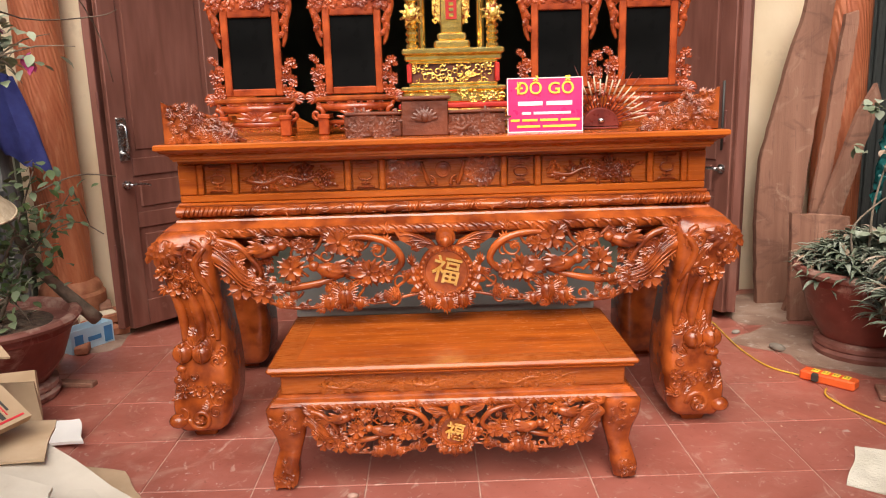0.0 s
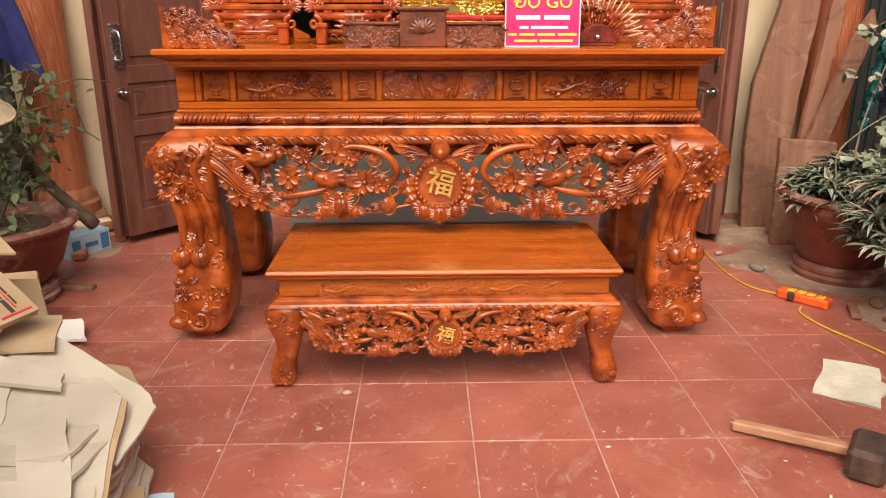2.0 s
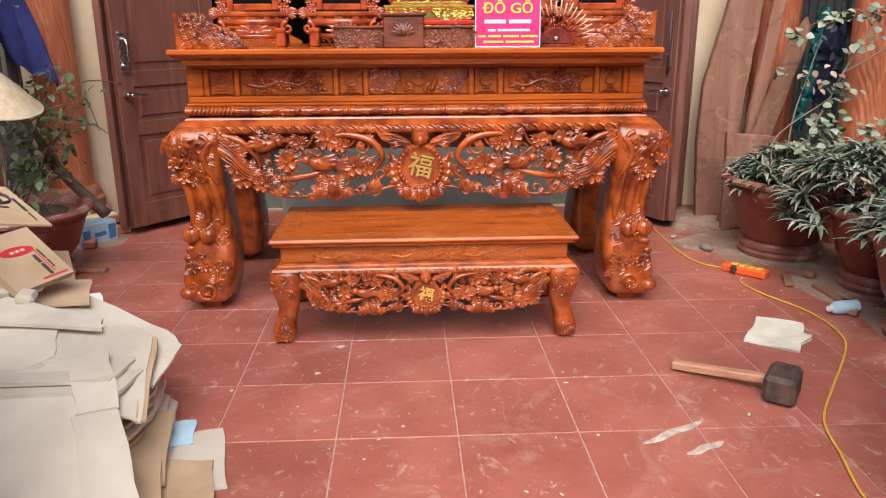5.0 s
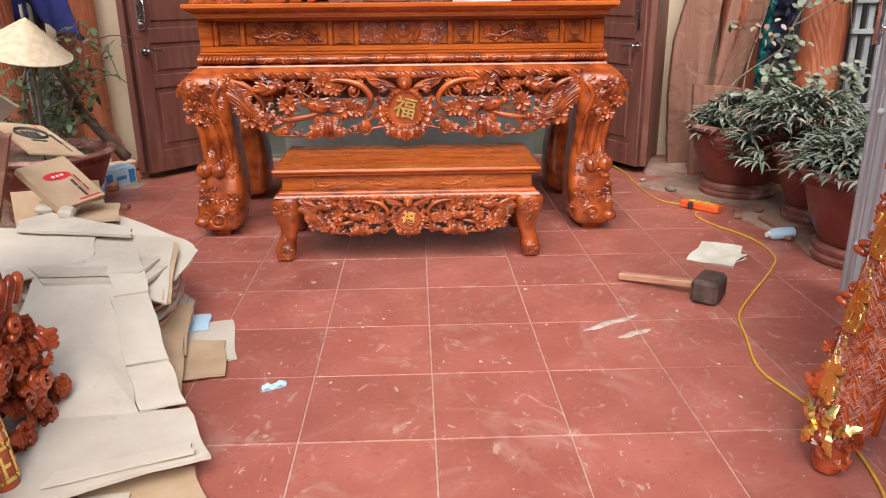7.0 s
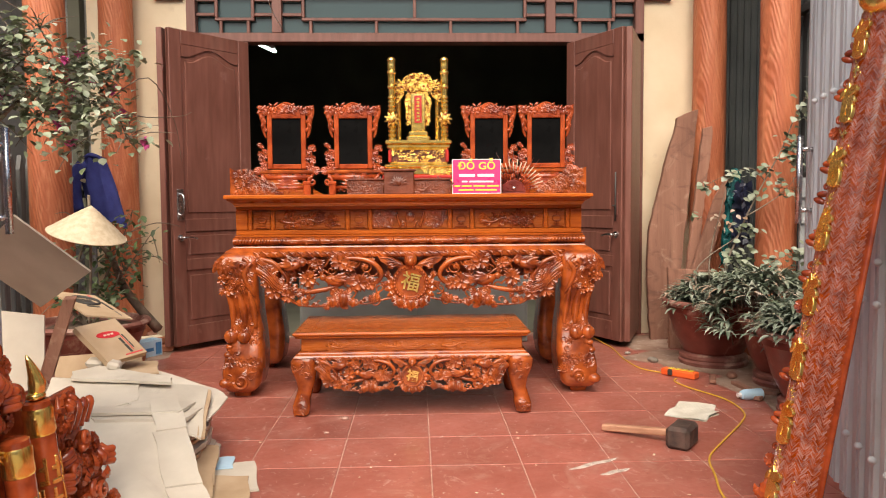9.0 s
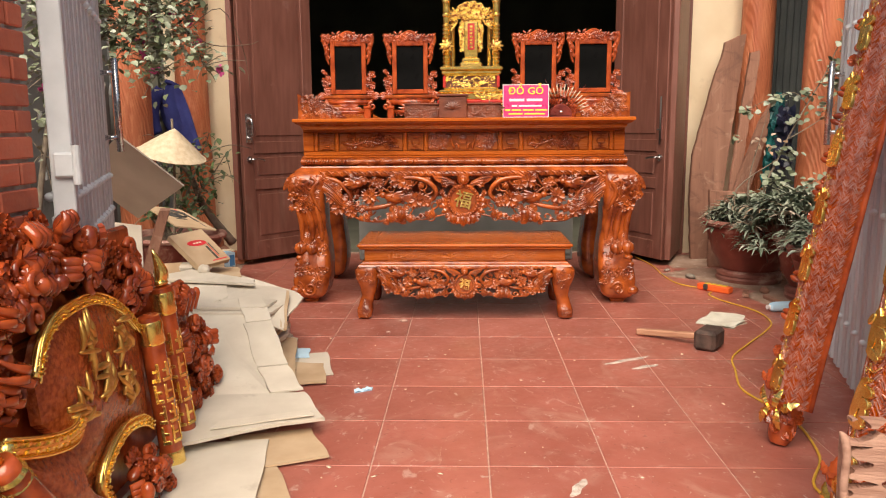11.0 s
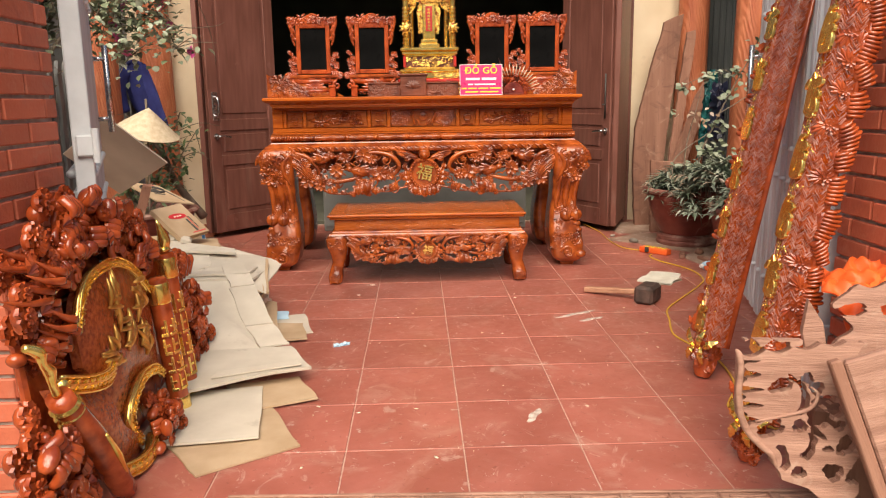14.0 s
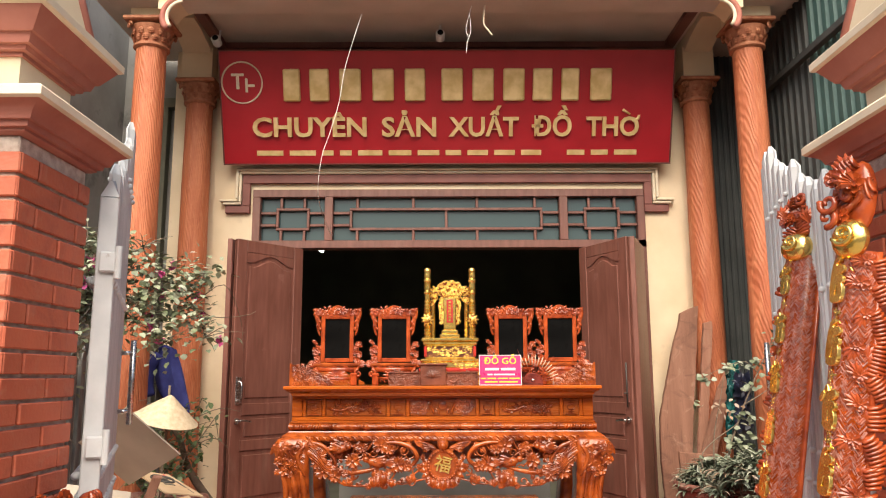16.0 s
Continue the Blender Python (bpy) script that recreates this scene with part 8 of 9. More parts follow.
# ---------- boxes and dark board ----------
def quad_box(name, a, b, c, d, th, mt, label):
    """A flat carton between four corners (top left, top right, bottom right, bottom left)."""
    a, b, c, d = (Vector(p) for p in (a, b, c, d))
    n = (b - a).cross(d - a).normalized() * th
    bx = thing(name, label=label, category="carton", group="folded cartons")
    o = M().loft([[a + n, b + n, c + n, d + n], [a, b, c, d]])
    part("flap", o, mt, bx)
    ex, ey = (b - a), (d - a)
    fr = Matrix((ex, n.normalized(), ey)).transposed().to_4x4()
    return bx, Matrix.Translation(a) @ fr


quad_box("dark_board", (-1.71, -0.45, 1.11), (-1.47, -0.30, 0.86), (-1.90, 0.13, 0.65), (-2.14, -0.02, 0.90), -0.008, DARKCARD, "dark grey-brown square board propped on the cartons")
zb, zm = quad_box("folded_carton", (-2.06, 0.56, 0.67), (-1.863, 0.652, 0.63), (-1.526, 0.30, 0.55), (-1.72, 0.20, 0.585), -0.008, TANCARD, "folded brown carton with a black oval print lying on another")
part("black_mark", M().join(M().tube([(0.5 + 0.30 * math.cos(TAU * j / 28), 0.0095, 0.36 + 0.15 * math.sin(TAU * j / 28)) for j in range(29)], 0.012, 6, 1).box(0.34, 0.0085, 0.29, 0.44, 0.012, 0.43).box(0.47, 0.0085, 0.28, 0.53, 0.012, 0.44).box(0.56, 0.0085, 0.29, 0.66, 0.012, 0.43), zm), BLACKP, zb, "black oval print")
part("print_bar", M().join(M().box(0.36, 0.0085, 0.56, 0.64, 0.011, 0.60).box(0.84, 0.0085, 0.34, 0.90, 0.011, 0.66).box(0.84, 0.0085, 0.70, 0.88, 0.011, 0.92), zm), BLACKP, zb)
part("red_line", M().join(M().box(0.78, 0.0085, 0.04, 0.80, 0.011, 0.30), zm), REDP, zb)
mb, mm_ = quad_box("folded_carton", (-1.712, 0.03, 0.537), (-1.605, 0.24, 0.547), (-1.426, 0.18, 0.386), (-1.533, -0.03, 0.376), -0.03, TANCARD, "folded brown carton with a red oval print propped aslant")
part("red_mark", M().join(M().prism([(0.52 + 0.27 * math.cos(TAU * j / 24), 0.36 + 0.085 * math.sin(TAU * j / 24) + 0.02 * math.cos(TAU * j / 24)) for j in range(24)], 0.028, 0.032), mm_), REDP, mb, "red oval print")
part("print_bar", M().join(M().box(0.40, 0.0325, 0.345, 0.46, 0.034, 0.385).box(0.49, 0.0325, 0.345, 0.55, 0.034, 0.385).box(0.58, 0.0325, 0.345, 0.64, 0.034, 0.385), mm_), CREAMTRIM, mb, "pale marks on the red oval")
part("print_bar", M().join(M().box(0.66, 0.029, 0.50, 0.72, 0.0315, 0.66).box(0.66, 0.029, 0.68, 0.72, 0.0315, 0.90).box(0.80, 0.029, 0.42, 0.83, 0.0315, 0.62).box(0.80, 0.029, 0.64, 0.83, 0.0315, 0.80), mm_), BLACKP, mb)
part("red_line", M().join(M().box(0.50, 0.029, 0.915, 0.94, 0.0315, 0.945).box(0.755, 0.029, 0.40, 0.775, 0.0315, 0.86), mm_), REDP, mb)
quad_box("wooden_prop", (-1.70, -0.05, 0.72), (-1.65, -0.04, 0.72), (-1.80, 0.02, 0.33), (-1.86, 0.01, 0.33), -0.05, RAWWOOD, "narrow dusty wooden prop under the board")
quad_box("folded_carton", (-2.30, 0.10, 0.66), (-1.90, 0.16, 0.60), (-1.86, 0.04, 0.03), (-2.30, -0.02, 0.03), -0.015, CARD, "folded grey carton leaning behind the pile")
quad_box("folded_carton", (-1.74, 0.42, 0.42), (-1.56, 0.48, 0.40), (-1.50, 0.42, 0.10), (-1.70, 0.36, 0.10), -0.02, TANCARD, "brown carton flap standing by the pot")
quad_box("folded_carton", (-2.25, 0.98, 0.22), (-1.85, 1.02, 0.24), (-1.80, 0.93, 0.03), (-2.2, 0.88, 0.03), -0.02, TANCARD, "crushed brown carton by the plant pot")
single("wood_offcut", M().box(-0.2, -0.025, 0, 0.2, 0.025, 0.025, 0.004), RAWWOOD, "dusty timber offcut lying by the pot", "offcut", "offcuts", at=Matrix.Translation((-2.0, 1.45, 0.0)) @ Matrix.Rotation(radians(-8), 4, "Z"))
bx = thing("blue_box", m=Matrix.Translation((-2.10, 2.02, 0.0)) @ Matrix.Rotation(radians(58), 4, "Z"), label="small open white and blue cardboard box", category="box")
part("base", M().box(-0.13, -0.055, 0, 0.13, 0.055, 0.006, 0.001), MASKB, bx)
for q_ in ((-0.13, -0.055, 0.0065, 0.13, -0.051, 0.13), (-0.13, 0.051, 0.0065, 0.13, 0.055, 0.13), (-0.13, -0.0505, 0.0065, -0.126, 0.0505, 0.13), (0.126, -0.0505, 0.0065, 0.13, 0.0505, 0.13)):
    part("side", M().box(*q_, 0.001), MASKB, bx)
part("blue_print", M().box(-0.11, -0.058, 0.03, -0.06, -0.0552, 0.10, 0.0005).box(-0.03, -0.058, 0.05, 0.05, -0.0552, 0.075, 0.0005).box(0.07, -0.058, 0.02, 0.12, -0.0552, 0.11, 0.0005), BLUEPRINT, bx)

# ---------- conical hat on its stake, jacket, fence ----------
rings = []
for i in range(22):
    t = i / 21
    r = 0.002 + 0.212 * t
    rings.append([(r * math.cos(TAU * j / 48), r * math.sin(TAU * j / 48), -0.172 * t**1.08 + 0.0012 * math.sin(TAU * i / 1.5)) for j in range(48)])
inner = [[(x * 0.985, y * 0.985, z - 0.004) for x, y, z in r] for r in rings[::-1]]
ht = thing("conical_hat", m=Matrix.Translation((-1.925, 0.80, 1.14)) @ Matrix.Rotation(radians(14), 4, "Y") @ Matrix.Rotation(radians(8), 4, "X"), label="pale woven conical palm-leaf hat hung on a stake", category="hat")
part("cone", M().loft(rings[::-1] + inner[::-1], caps=False), STRAW, ht)
part("rim", M().tube([(0.214 * math.cos(TAU * j / 40), 0.214 * math.sin(TAU * j / 40), -0.173) for j in range(41)], 0.004, 6, 1), STRAW, ht)
single("stake", M().tube([(-2.06, 1.02, 0.38), (-2.0, 0.94, 0.8), (-1.945, 0.815, 1.20)], 0.008, 7), BARK, "thin wooden stake standing in the plant bowl", "stake")
fc = thing("timber_fence", (0, 0, 0), "weathered grey picket fence beside the columns", "fence")
for k in range(9):
    y = 1.05 + 0.13 * k
    x = -2.88
    part("picket", M().box(x, y, 0.05, x + 0.03, y + 0.07, 1.40, 0.004).loft([[(x, y, 1.401), (x + 0.03, y, 1.401), (x + 0.03, y + 0.07, 1.401), (x, y + 0.07, 1.401)], [(x, y + 0.03, 1.50), (x + 0.03, y + 0.03, 1.50), (x + 0.03, y + 0.04, 1.50), (x, y + 0.04, 1.50)]]), FENCEG, fc)
for k in range(5):
    x = -2.98 + 0.10 * k
    part("picket", M().box(x, 2.26, 0.02, x + 0.06, 2.29, 1.42, 0.004), FENCEG, fc)
for z in (0.35, 0.8, 1.2):
    part("fence_rail", M().box(-2.92, 1.0, z, -2.885, 2.3, z + 0.06).box(-2.95, 2.295, z, -2.52, 2.325, z + 0.06), FENCEG, fc)
rows = []
for i in range(17):
    t = i / 16
    w = 0.035 + 0.10 * math.sin(math.pi * (0.10 + 0.58 * t))
    ring = []
    for j in range(40):
        a = TAU * j / 40
        f = 1 + 0.05 * math.sin(3 * a + 2 * t) + 0.035 * math.sin(8 * a - 4 * t)
        ring.append((-2.47 + 0.10 * t * t + w * f * math.cos(a), 2.18 + (0.055 + 0.012 * math.sin(6 * a + 3 * t)) * f * math.sin(a), 1.50 - 0.47 * t - 0.06 * t * math.cos(a) + 0.012 * t * math.sin(5 * a)))
    rows.append(ring)
jacket = thing("blue_jacket", label="dark blue cloth jacket hung on the picket fence", category="jacket")
part("body", M().loft(rows[::-1]), BLUE, jacket)
part("sleeve", M().tube([(-2.53, 2.14, 1.46), (-2.60, 2.11, 1.33), (-2.60, 2.10, 1.20), (-2.57, 2.10, 1.10)], [0.045, 0.06, 0.055, 0.045], 14), BLUE, jacket)
part("collar", M().tube([(-2.53, 2.16, 1.50), (-2.47, 2.12, 1.515), (-2.42, 2.17, 1.49)], 0.018, 8), BLUE, jacket)
part("loop", M().tube([(-2.47, 2.18, 1.50), (-2.52, 2.22, 1.47), (-2.56, 2.26, 1.425)], 0.006), BLUE, jacket)

# steel lattice beside the porch column
sg = thing("steel_grille", label="grey painted steel grille standing between column and sheet wall", category="grille")
for k in range(5):
    x = 2.65 + 0.083 * k
    part("bar", M().box(x, 1.585, 0.0, x + 0.036, 1.61, 1.30, 0.003), GRILLE, sg)
for z, d in ((0.40, 0.05), (0.51, 0.05), (0.98, 0.03), (1.16, 0.05)):
    part("cross_bar", M().box(2.63, 1.555, z, 3.02, 1.5845, z + d, 0.003), GRILLE, sg)

# ---------- small things on the floor ----------
ml = thing("rubber_mallet", m=Matrix.Translation((1.18, -0.20, 0)) @ Matrix.Rotation(radians(-36), 4, "Z"), label="black rubber mallet with a worn wooden handle on the tiles", category="mallet")
part("head", M().box(-0.055, -0.085, 0, 0.055, 0.085, 0.105, 0.016), RUBBER, ml)
hm = part("handle", M().box(-0.01, -0.019, -0.016, 0.35, 0.019, 0.016, 0.005), HANDLE, ml)
hm.matrix_basis = Matrix.Translation((-0.05, 0.02, 0.05)) @ Matrix.Rotation(radians(180 + 0), 4, "Z") @ Matrix.Rotation(radians(5), 4, "Y")
rg = M()
rows = []
RA, RB, RC, RD = (1.434, 0.556), (1.613, 0.469), (1.44, 0.157), (1.264, 0.284)
for i in range(15):
    u = i / 14
    row = []
    for j in range(13):
        v = j / 12
        e = 0.006 * math.sin(7 * u + 2) * math.sin(5 * v)
        x = (RA[0] * (1 - u) + RB[0] * u) * (1 - v) + (RD[0] * (1 - u) + RC[0] * u) * v + e + (0.05 * max(0, u - 0.85) / 0.15 * max(0, 1 - abs(v - 0.55) * 5))
        y = (RA[1] * (1 - u) + RB[1] * u) * (1 - v) + (RD[1] * (1 - u) + RC[1] * u) * v - e
        row.append((x, y, 0.007 + 0.004 * math.sin(5 * u + 3 * v) + 0.003 * math.sin(11 * v - 6 * u) + 0.012 * max(0, u - 0.85) / 0.15 * max(0, 1 - abs(v - 0.55) * 5)))
    rows.append(row)
single("cotton_rag", rg.loft([[(x, y, z) for x, y, z in r] for r in rows], caps=False, closed=False).loft([[(x, y, 0.001) for x, y, z in r] for r in rows[::-1]], caps=False, closed=False), RAG, "crumpled cream cotton rag on the tiles", "rag")
ps_ = thing("power_strip", m=Matrix.Translation((1.655, 1.17, 0)) @ Matrix.Rotation(radians(-48), 4, "Z"), label="orange plastic extension socket with yellow outlets", category="power strip")
part("housing", M().box(-0.12, -0.035, 0, 0.12, 0.035, 0.045, 0.008), ORANGE, ps_)
for k in range(4):
    s_ = part("outlet", M().box(-0.075 + 0.045 * k, -0.02, 0.0455, -0.043 + 0.045 * k, 0.02, 0.049, 0.003), YELLOWP, ps_)
    part("slot", M().box(-0.068 + 0.045 * k, -0.008, 0.0492, -0.064 + 0.045 * k, 0.008, 0.050, 0.0005).box(-0.054 + 0.045 * k, -0.008, 0.0492, -0.050 + 0.045 * k, 0.008, 0.050, 0.0005), BLACKP, s_)
part("plug", M().box(-0.06, -0.055, 0.01, -0.03, -0.0355, 0.05, 0.005), BLACKP, ps_)
cable = [(1.61, 1.10), (1.57, 1.02), (1.60, 0.86), (1.71, 0.58), (1.70, 0.31), (1.60, 0.12), (1.40, -0.15), (1.24, -0.38), (1.18, -0.59), (1.12, -0.83), (1.15, -1.01), (1.19, -1.22), (1.14, -1.52), (1.02, -1.75), (1.10, -1.92), (1.25, -2.1), (1.15, -2.30), (1.5, -2.6), (1.9, -3.2)]
single("yellow_cable", M().tube([(x, y, 0.006) for x, y in cable], 0.0048, 8, 5), YCABLE, "yellow power cable winding over the tiles", "cable")
single("thin_cable", M().tube([(1.575, 1.26, 0.006), (1.47, 1.40, 0.005), (1.44, 1.7, 0.005), (1.46, 2.13, 0.005), (1.40, 2.5, 0.02)], 0.0045, 7, 5), YCABLE, "thin yellow cable leading to the house", "cable")
bt = thing("plastic_bottle", m=Matrix.Translation((1.86, 0.58, 0.032)) @ Matrix.Rotation(radians(10), 4, "Z"), label="small white plastic bottle lying on its side", category="bottle")
part("body", M().lathe([(0.026, -0.07), (0.031, -0.065), (0.031, 0.04), (0.024, 0.06), (0.012, 0.066)], m=Matrix.Rotation(radians(-90), 4, "Y"), n=20), MASKB, bt)
part("cap", M().lathe([(0.014, 0.066), (0.014, 0.085)], m=Matrix.Rotation(radians(-90), 4, "Y"), n=14), WHITEP, bt)
mk = M()
rows = [[(-0.56 + 0.012 * i + 0.004 * math.sin(2 * j), -0.86 - 0.008 * j + 0.006 * i, 0.006 + 0.006 * math.sin(1.9 * i + j)) for j in range(6)] for i in range(7)]
single("paper_mask", mk.loft(rows, caps=False, closed=False).loft([[(x, y, 0.001) for x, y, z in r] for r in rows[::-1]], caps=False, closed=False), MASKB, "crumpled pale blue paper mask on the tiles", "mask")
q = random.Random(31)
for k, (x, y, s, mt) in enumerate(((-0.44, 0.32, 0.022, GROUT), (-0.51, 0.08, 0.014, GROUT), (1.97, 1.10, 0.06, RAWWOOD), (1.62, 1.62, 0.05, EARTH), (1.52, 1.9, 0.03, EARTH))):
    single("stone", M().ell((x, y, s * 0.35), (s, s * 0.6, s * 0.4), Matrix.Rotation(q.uniform(0, 3), 4, "Z"), 7, 5), mt, "small pale stone chip on the floor", "stone", "stone chips")
for k in range(9):
    x, y = q.uniform(1.80, 2.35), q.uniform(0.45, 1.05)
    single("wood_scrap", M().box(-0.11, -0.02, 0, 0.11, 0.02, 0.022, 0.003), RAWWOOD, "short offcut of wood lying by the pots", "offcut", "offcuts", at=Matrix.Translation((x, y, 0.006)) @ Matrix.Rotation(q.uniform(0, 3), 4, "Z") @ Matrix.Diagonal((q.uniform(0.5, 1.2), 1, 1, 1)))
for k in range(8):
    x, y = q.uniform(-2.35, -1.95), q.uniform(2.05, 2.6)
    single("brick_scrap", M().box(-0.08, -0.035, 0, 0.08, 0.035, 0.05, 0.006), CAPITAL, "broken brown brick piece by the house wall", "brick", "broken bricks", at=Matrix.Translation((x, y, 0.006)) @ Matrix.Rotation(q.uniform(0, 3), 4, "Z") @ Matrix.Diagonal((q.uniform(0.6, 1.3), 1, 1, 1)))
for k in range(22):
    x, y = q.uniform(-2.48, -2.02), q.uniform(1.95, 2.62)
    z = 0.0 if k < 14 else 0.045
    mt = (CAPITAL, RAWWOOD, CREAMTRIM)[k % 3]
    single("rubble_piece", M().box(-0.09, -0.045, 0, 0.09, 0.045, 0.06, 0.008), mt, "broken piece of brick or timber heaped by the house wall", "rubble", "rubble pieces", at=Matrix.Translation((x, y, z + 0.004)) @ Matrix.Rotation(q.uniform(0, 3), 4, "Z") @ Matrix.Rotation(0.0 if k < 14 else q.uniform(-0.12, 0.12), 4, "X") @ Matrix.Diagonal((q.uniform(0.5, 1.3), q.uniform(0.6, 1.3), q.uniform(0.6, 1.2), 1)))
chips = M()
for k in range(150):
    x, y = q.uniform(-1.0, 2.3), q.uniform(-2.2, 1.6)
    if -1.3 < x < 1.2 and 0.3 < y < 2:
        continue
    s = 0.0015 + 0.006 * q.random() ** 2
    a = q.uniform(0, 3.1)
    chips.ell((x, y, 0.002), (s * q.uniform(1, 2.5), s, 0.002), Matrix.Rotation(a, 4, "Z"), 5, 3)
single("sawdust_chips", chips, CREAMTRIM, "scattered pale wood chips and dust on the tiles", "wood chips", kind="stuff")
sm = M()
for (x, y, a, L) in ((0.71, -0.42, 0.5, 0.14), (0.28, -1.75, 1.1, 0.07), (0.78, -0.52, 0.45, 0.08)):
    ring = [(x + L * math.cos(t) * math.cos(a) - 0.016 * math.sin(t) * math.sin(a) * (1 + 0.3 * math.sin(5 * t)), y + L * math.cos(t) * math.sin(a) + 0.016 * math.sin(t) * math.cos(a) * (1 + 0.3 * math.sin(5 * t))) for t in [TAU * j / 24 for j in range(24)]]
    sm.loft([[(p, r, 0.0006) for p, r in ring], [(x + (p - x) * 0.95, y + (r - y) * 0.95, 0.0016) for p, r in ring]])
single("plaster_smear", sm, MORTAR, "pale scraped smear on the tiles", "smear", kind="stuff")


# ---------- pots and plants ----------
def leafquad(m, p, d, up, L, W):
    """One folded leaf at p, along d."""
    d = d.normalized()
    s = d.cross(up)
    s = s.normalized() if s.length > 1e-4 else Vector((1, 0, 0))
    n = s.cross(d)
    vs = [p]
    for t, w in ((0.22, 0.40), (0.50, 0.52), (0.78, 0.34)):
        c = p + d * (L * t) - n * (0.14 * L * t * t)
        vs += [c + s * W * w + n * 0.10 * W, c, c - s * W * w + n * 0.10 * W]
    vs.append(p + d * L - n * L * 0.2)
    m.add(vs, [(0, 1, 2), (0, 2, 3), (1, 4, 5, 2), (2, 5, 6, 3), (4, 7, 8, 5), (5, 8, 9, 6), (7, 10, 8), (8, 10, 9)])


def lance(m, p, d, L, W, sag):
    """A lance-shaped leaf from p along d, folded along its rib and bending over by its own weight."""
    d = Vector(d).normalized()
    s = d.cross(Vector((0, 0, 1)))
    s = s.normalized() if s.length > 0.05 else Vector((1, 0, 0))
    vs, c = [], Vector(p)
    for i, w in enumerate((0.22, 0.62, 1.0, 0.92, 0.58, 0.04)):
        n = s.cross(d)
        vs += [c + s * (W * w * 0.5) + n * (0.16 * W * w), c, c - s * (W * w * 0.5) + n * (0.16 * W * w)]
        c = c + d * (L / 5)
        d = (d - Vector((0, 0, sag * (0.25 + 0.2 * i)))).normalized()
    fs = [(3 * i + k, 3 * i + k + 1, 3 * i + k + 4, 3 * i + k + 3) for i in range(5) for k in (0, 1)]
    m.add(vs, fs)


def pot(x, y, R, H, label):
    p = thing("plant_pot", (x, y, 0), label, "plant pot", "plant pots")
    part("foot", M().lathe([(R * 0.56, 0.0), (R * 0.66, 0.006), (R * 0.68, 0.03), (R * 0.64, 0.045), (R * 0.66, 0.055), (R * 0.66, 0.075), (R * 0.58, 0.088), (R * 0.5, 0.089)], n=44), POTRIM, p, "moulded foot ring")
    part("bowl", M().lathe([(R * 0.50, 0.0885), (R * 0.58, 0.092), (R * 0.76, H * 0.45), (R * 0.90, H * 0.80), (R * 0.92, H * 0.82), (R * 0.92, H * 0.84), (R * 0.93, H * 0.90)], n=44), TERRA, p)
    part("rim", M().lathe([(R * 0.93, H * 0.901), (R * 1.0, H * 0.915), (R * 1.025, H * 0.955), (R * 1.0, H * 0.99), (R * 0.95, H), (R * 0.90, H * 0.985), (R * 0.87, H * 0.93), (R * 0.86, H * 0.86)], n=44), POTRIM, p, "dusty worn rim")
    part("soil", M().lathe([(R * 0.86, H * 0.85), (R * 0.8, H * 0.89), (R * 0.4, H * 0.93), (0.005, H * 0.94)], n=28), SOIL, p)
    return p


def strap_clump(x, y, z, R, k, seed, label, hang=0.03):
    """Rosettes of lance leaves over a mound that spills over the rim of its pot."""
    q = random.Random(seed)
    pl = thing("strap_leaf_plant", (x, y, z), label, "potted plant", "strap-leaf plants")
    fo, dry, st = M(), M(), M()
    for i in range(k):
        a, u = q.uniform(0, TAU), math.sqrt(q.random()) * (0.98 + 0.5 * hang)
        r = R * u
        h = 0.15 * (1 - u * u) + q.uniform(-0.03, 0.05) - max(0.0, u - 0.88) * q.uniform(0.2, 1.0) * hang / 0.12
        p = Vector((r * math.cos(a), r * math.sin(a), h))
        out = Vector((math.cos(a) * u, math.sin(a) * u, 0.85 - 0.35 * u))
        dull = q.random() < 0.10
        b = q.uniform(0, TAU)
        n = q.randint(7, 10)
        for j in range(n):
            t = b + TAU * j / n + q.uniform(-0.25, 0.25)
            d = out * q.uniform(0.3, 0.9) + Vector((math.cos(t), math.sin(t), q.uniform(-0.15, 0.55)))
            lance(dry if dull and j % 2 else fo, p, d, q.uniform(0.085, 0.165), q.uniform(0.017, 0.028), q.uniform(0.15, 0.75))
        if i % 5 == 0:
            st.tube([(p.x * 0.85, p.y * 0.85, p.z - 0.12), tuple(p)], 0.004, 5, 1)
    tagged(part("foliage", fo, LEAFD, pl), "dusty drooping lance leaves in rosettes", kind="stuff")
    tagged(part("dry_foliage", dry, DRYLEAF, pl), "withered tan leaves", kind="stuff")
    tagged(part("stem_growth", st, BARK, pl), "short brown stems", kind="stuff")


pot(2.03, 1.56, 0.345, 0.46, "large dark red glazed pot with a footed base, holding strap-leaf plants")
strap_clump(2.05, 1.54, 0.41, 0.31, 190, 1, "dense dusty green strap-leaf plant spilling over its pot")
pot(2.09, 0.25, 0.325, 0.46, "large dark red glazed pot standing by the gate")
strap_clump(2.10, 0.26, 0.42, 0.33, 200, 2, "dense dusty green strap-leaf plant in a red pot")
strap_clump(2.10, 0.98, 0.50, 0.29, 240, 3, "spreading strap-leaf plant between two pots", 0.17)
pot(2.22, 0.92, 0.27, 0.42, "dark red pot hidden under strap leaves")
pot(-2.18, 1.30, 0.37, 0.40, "wide dark red glazed bowl holding a bushy shrub")
pot(-2.75, 0.55, 0.32, 0.40, "dark red glazed pot behind the cardboard")


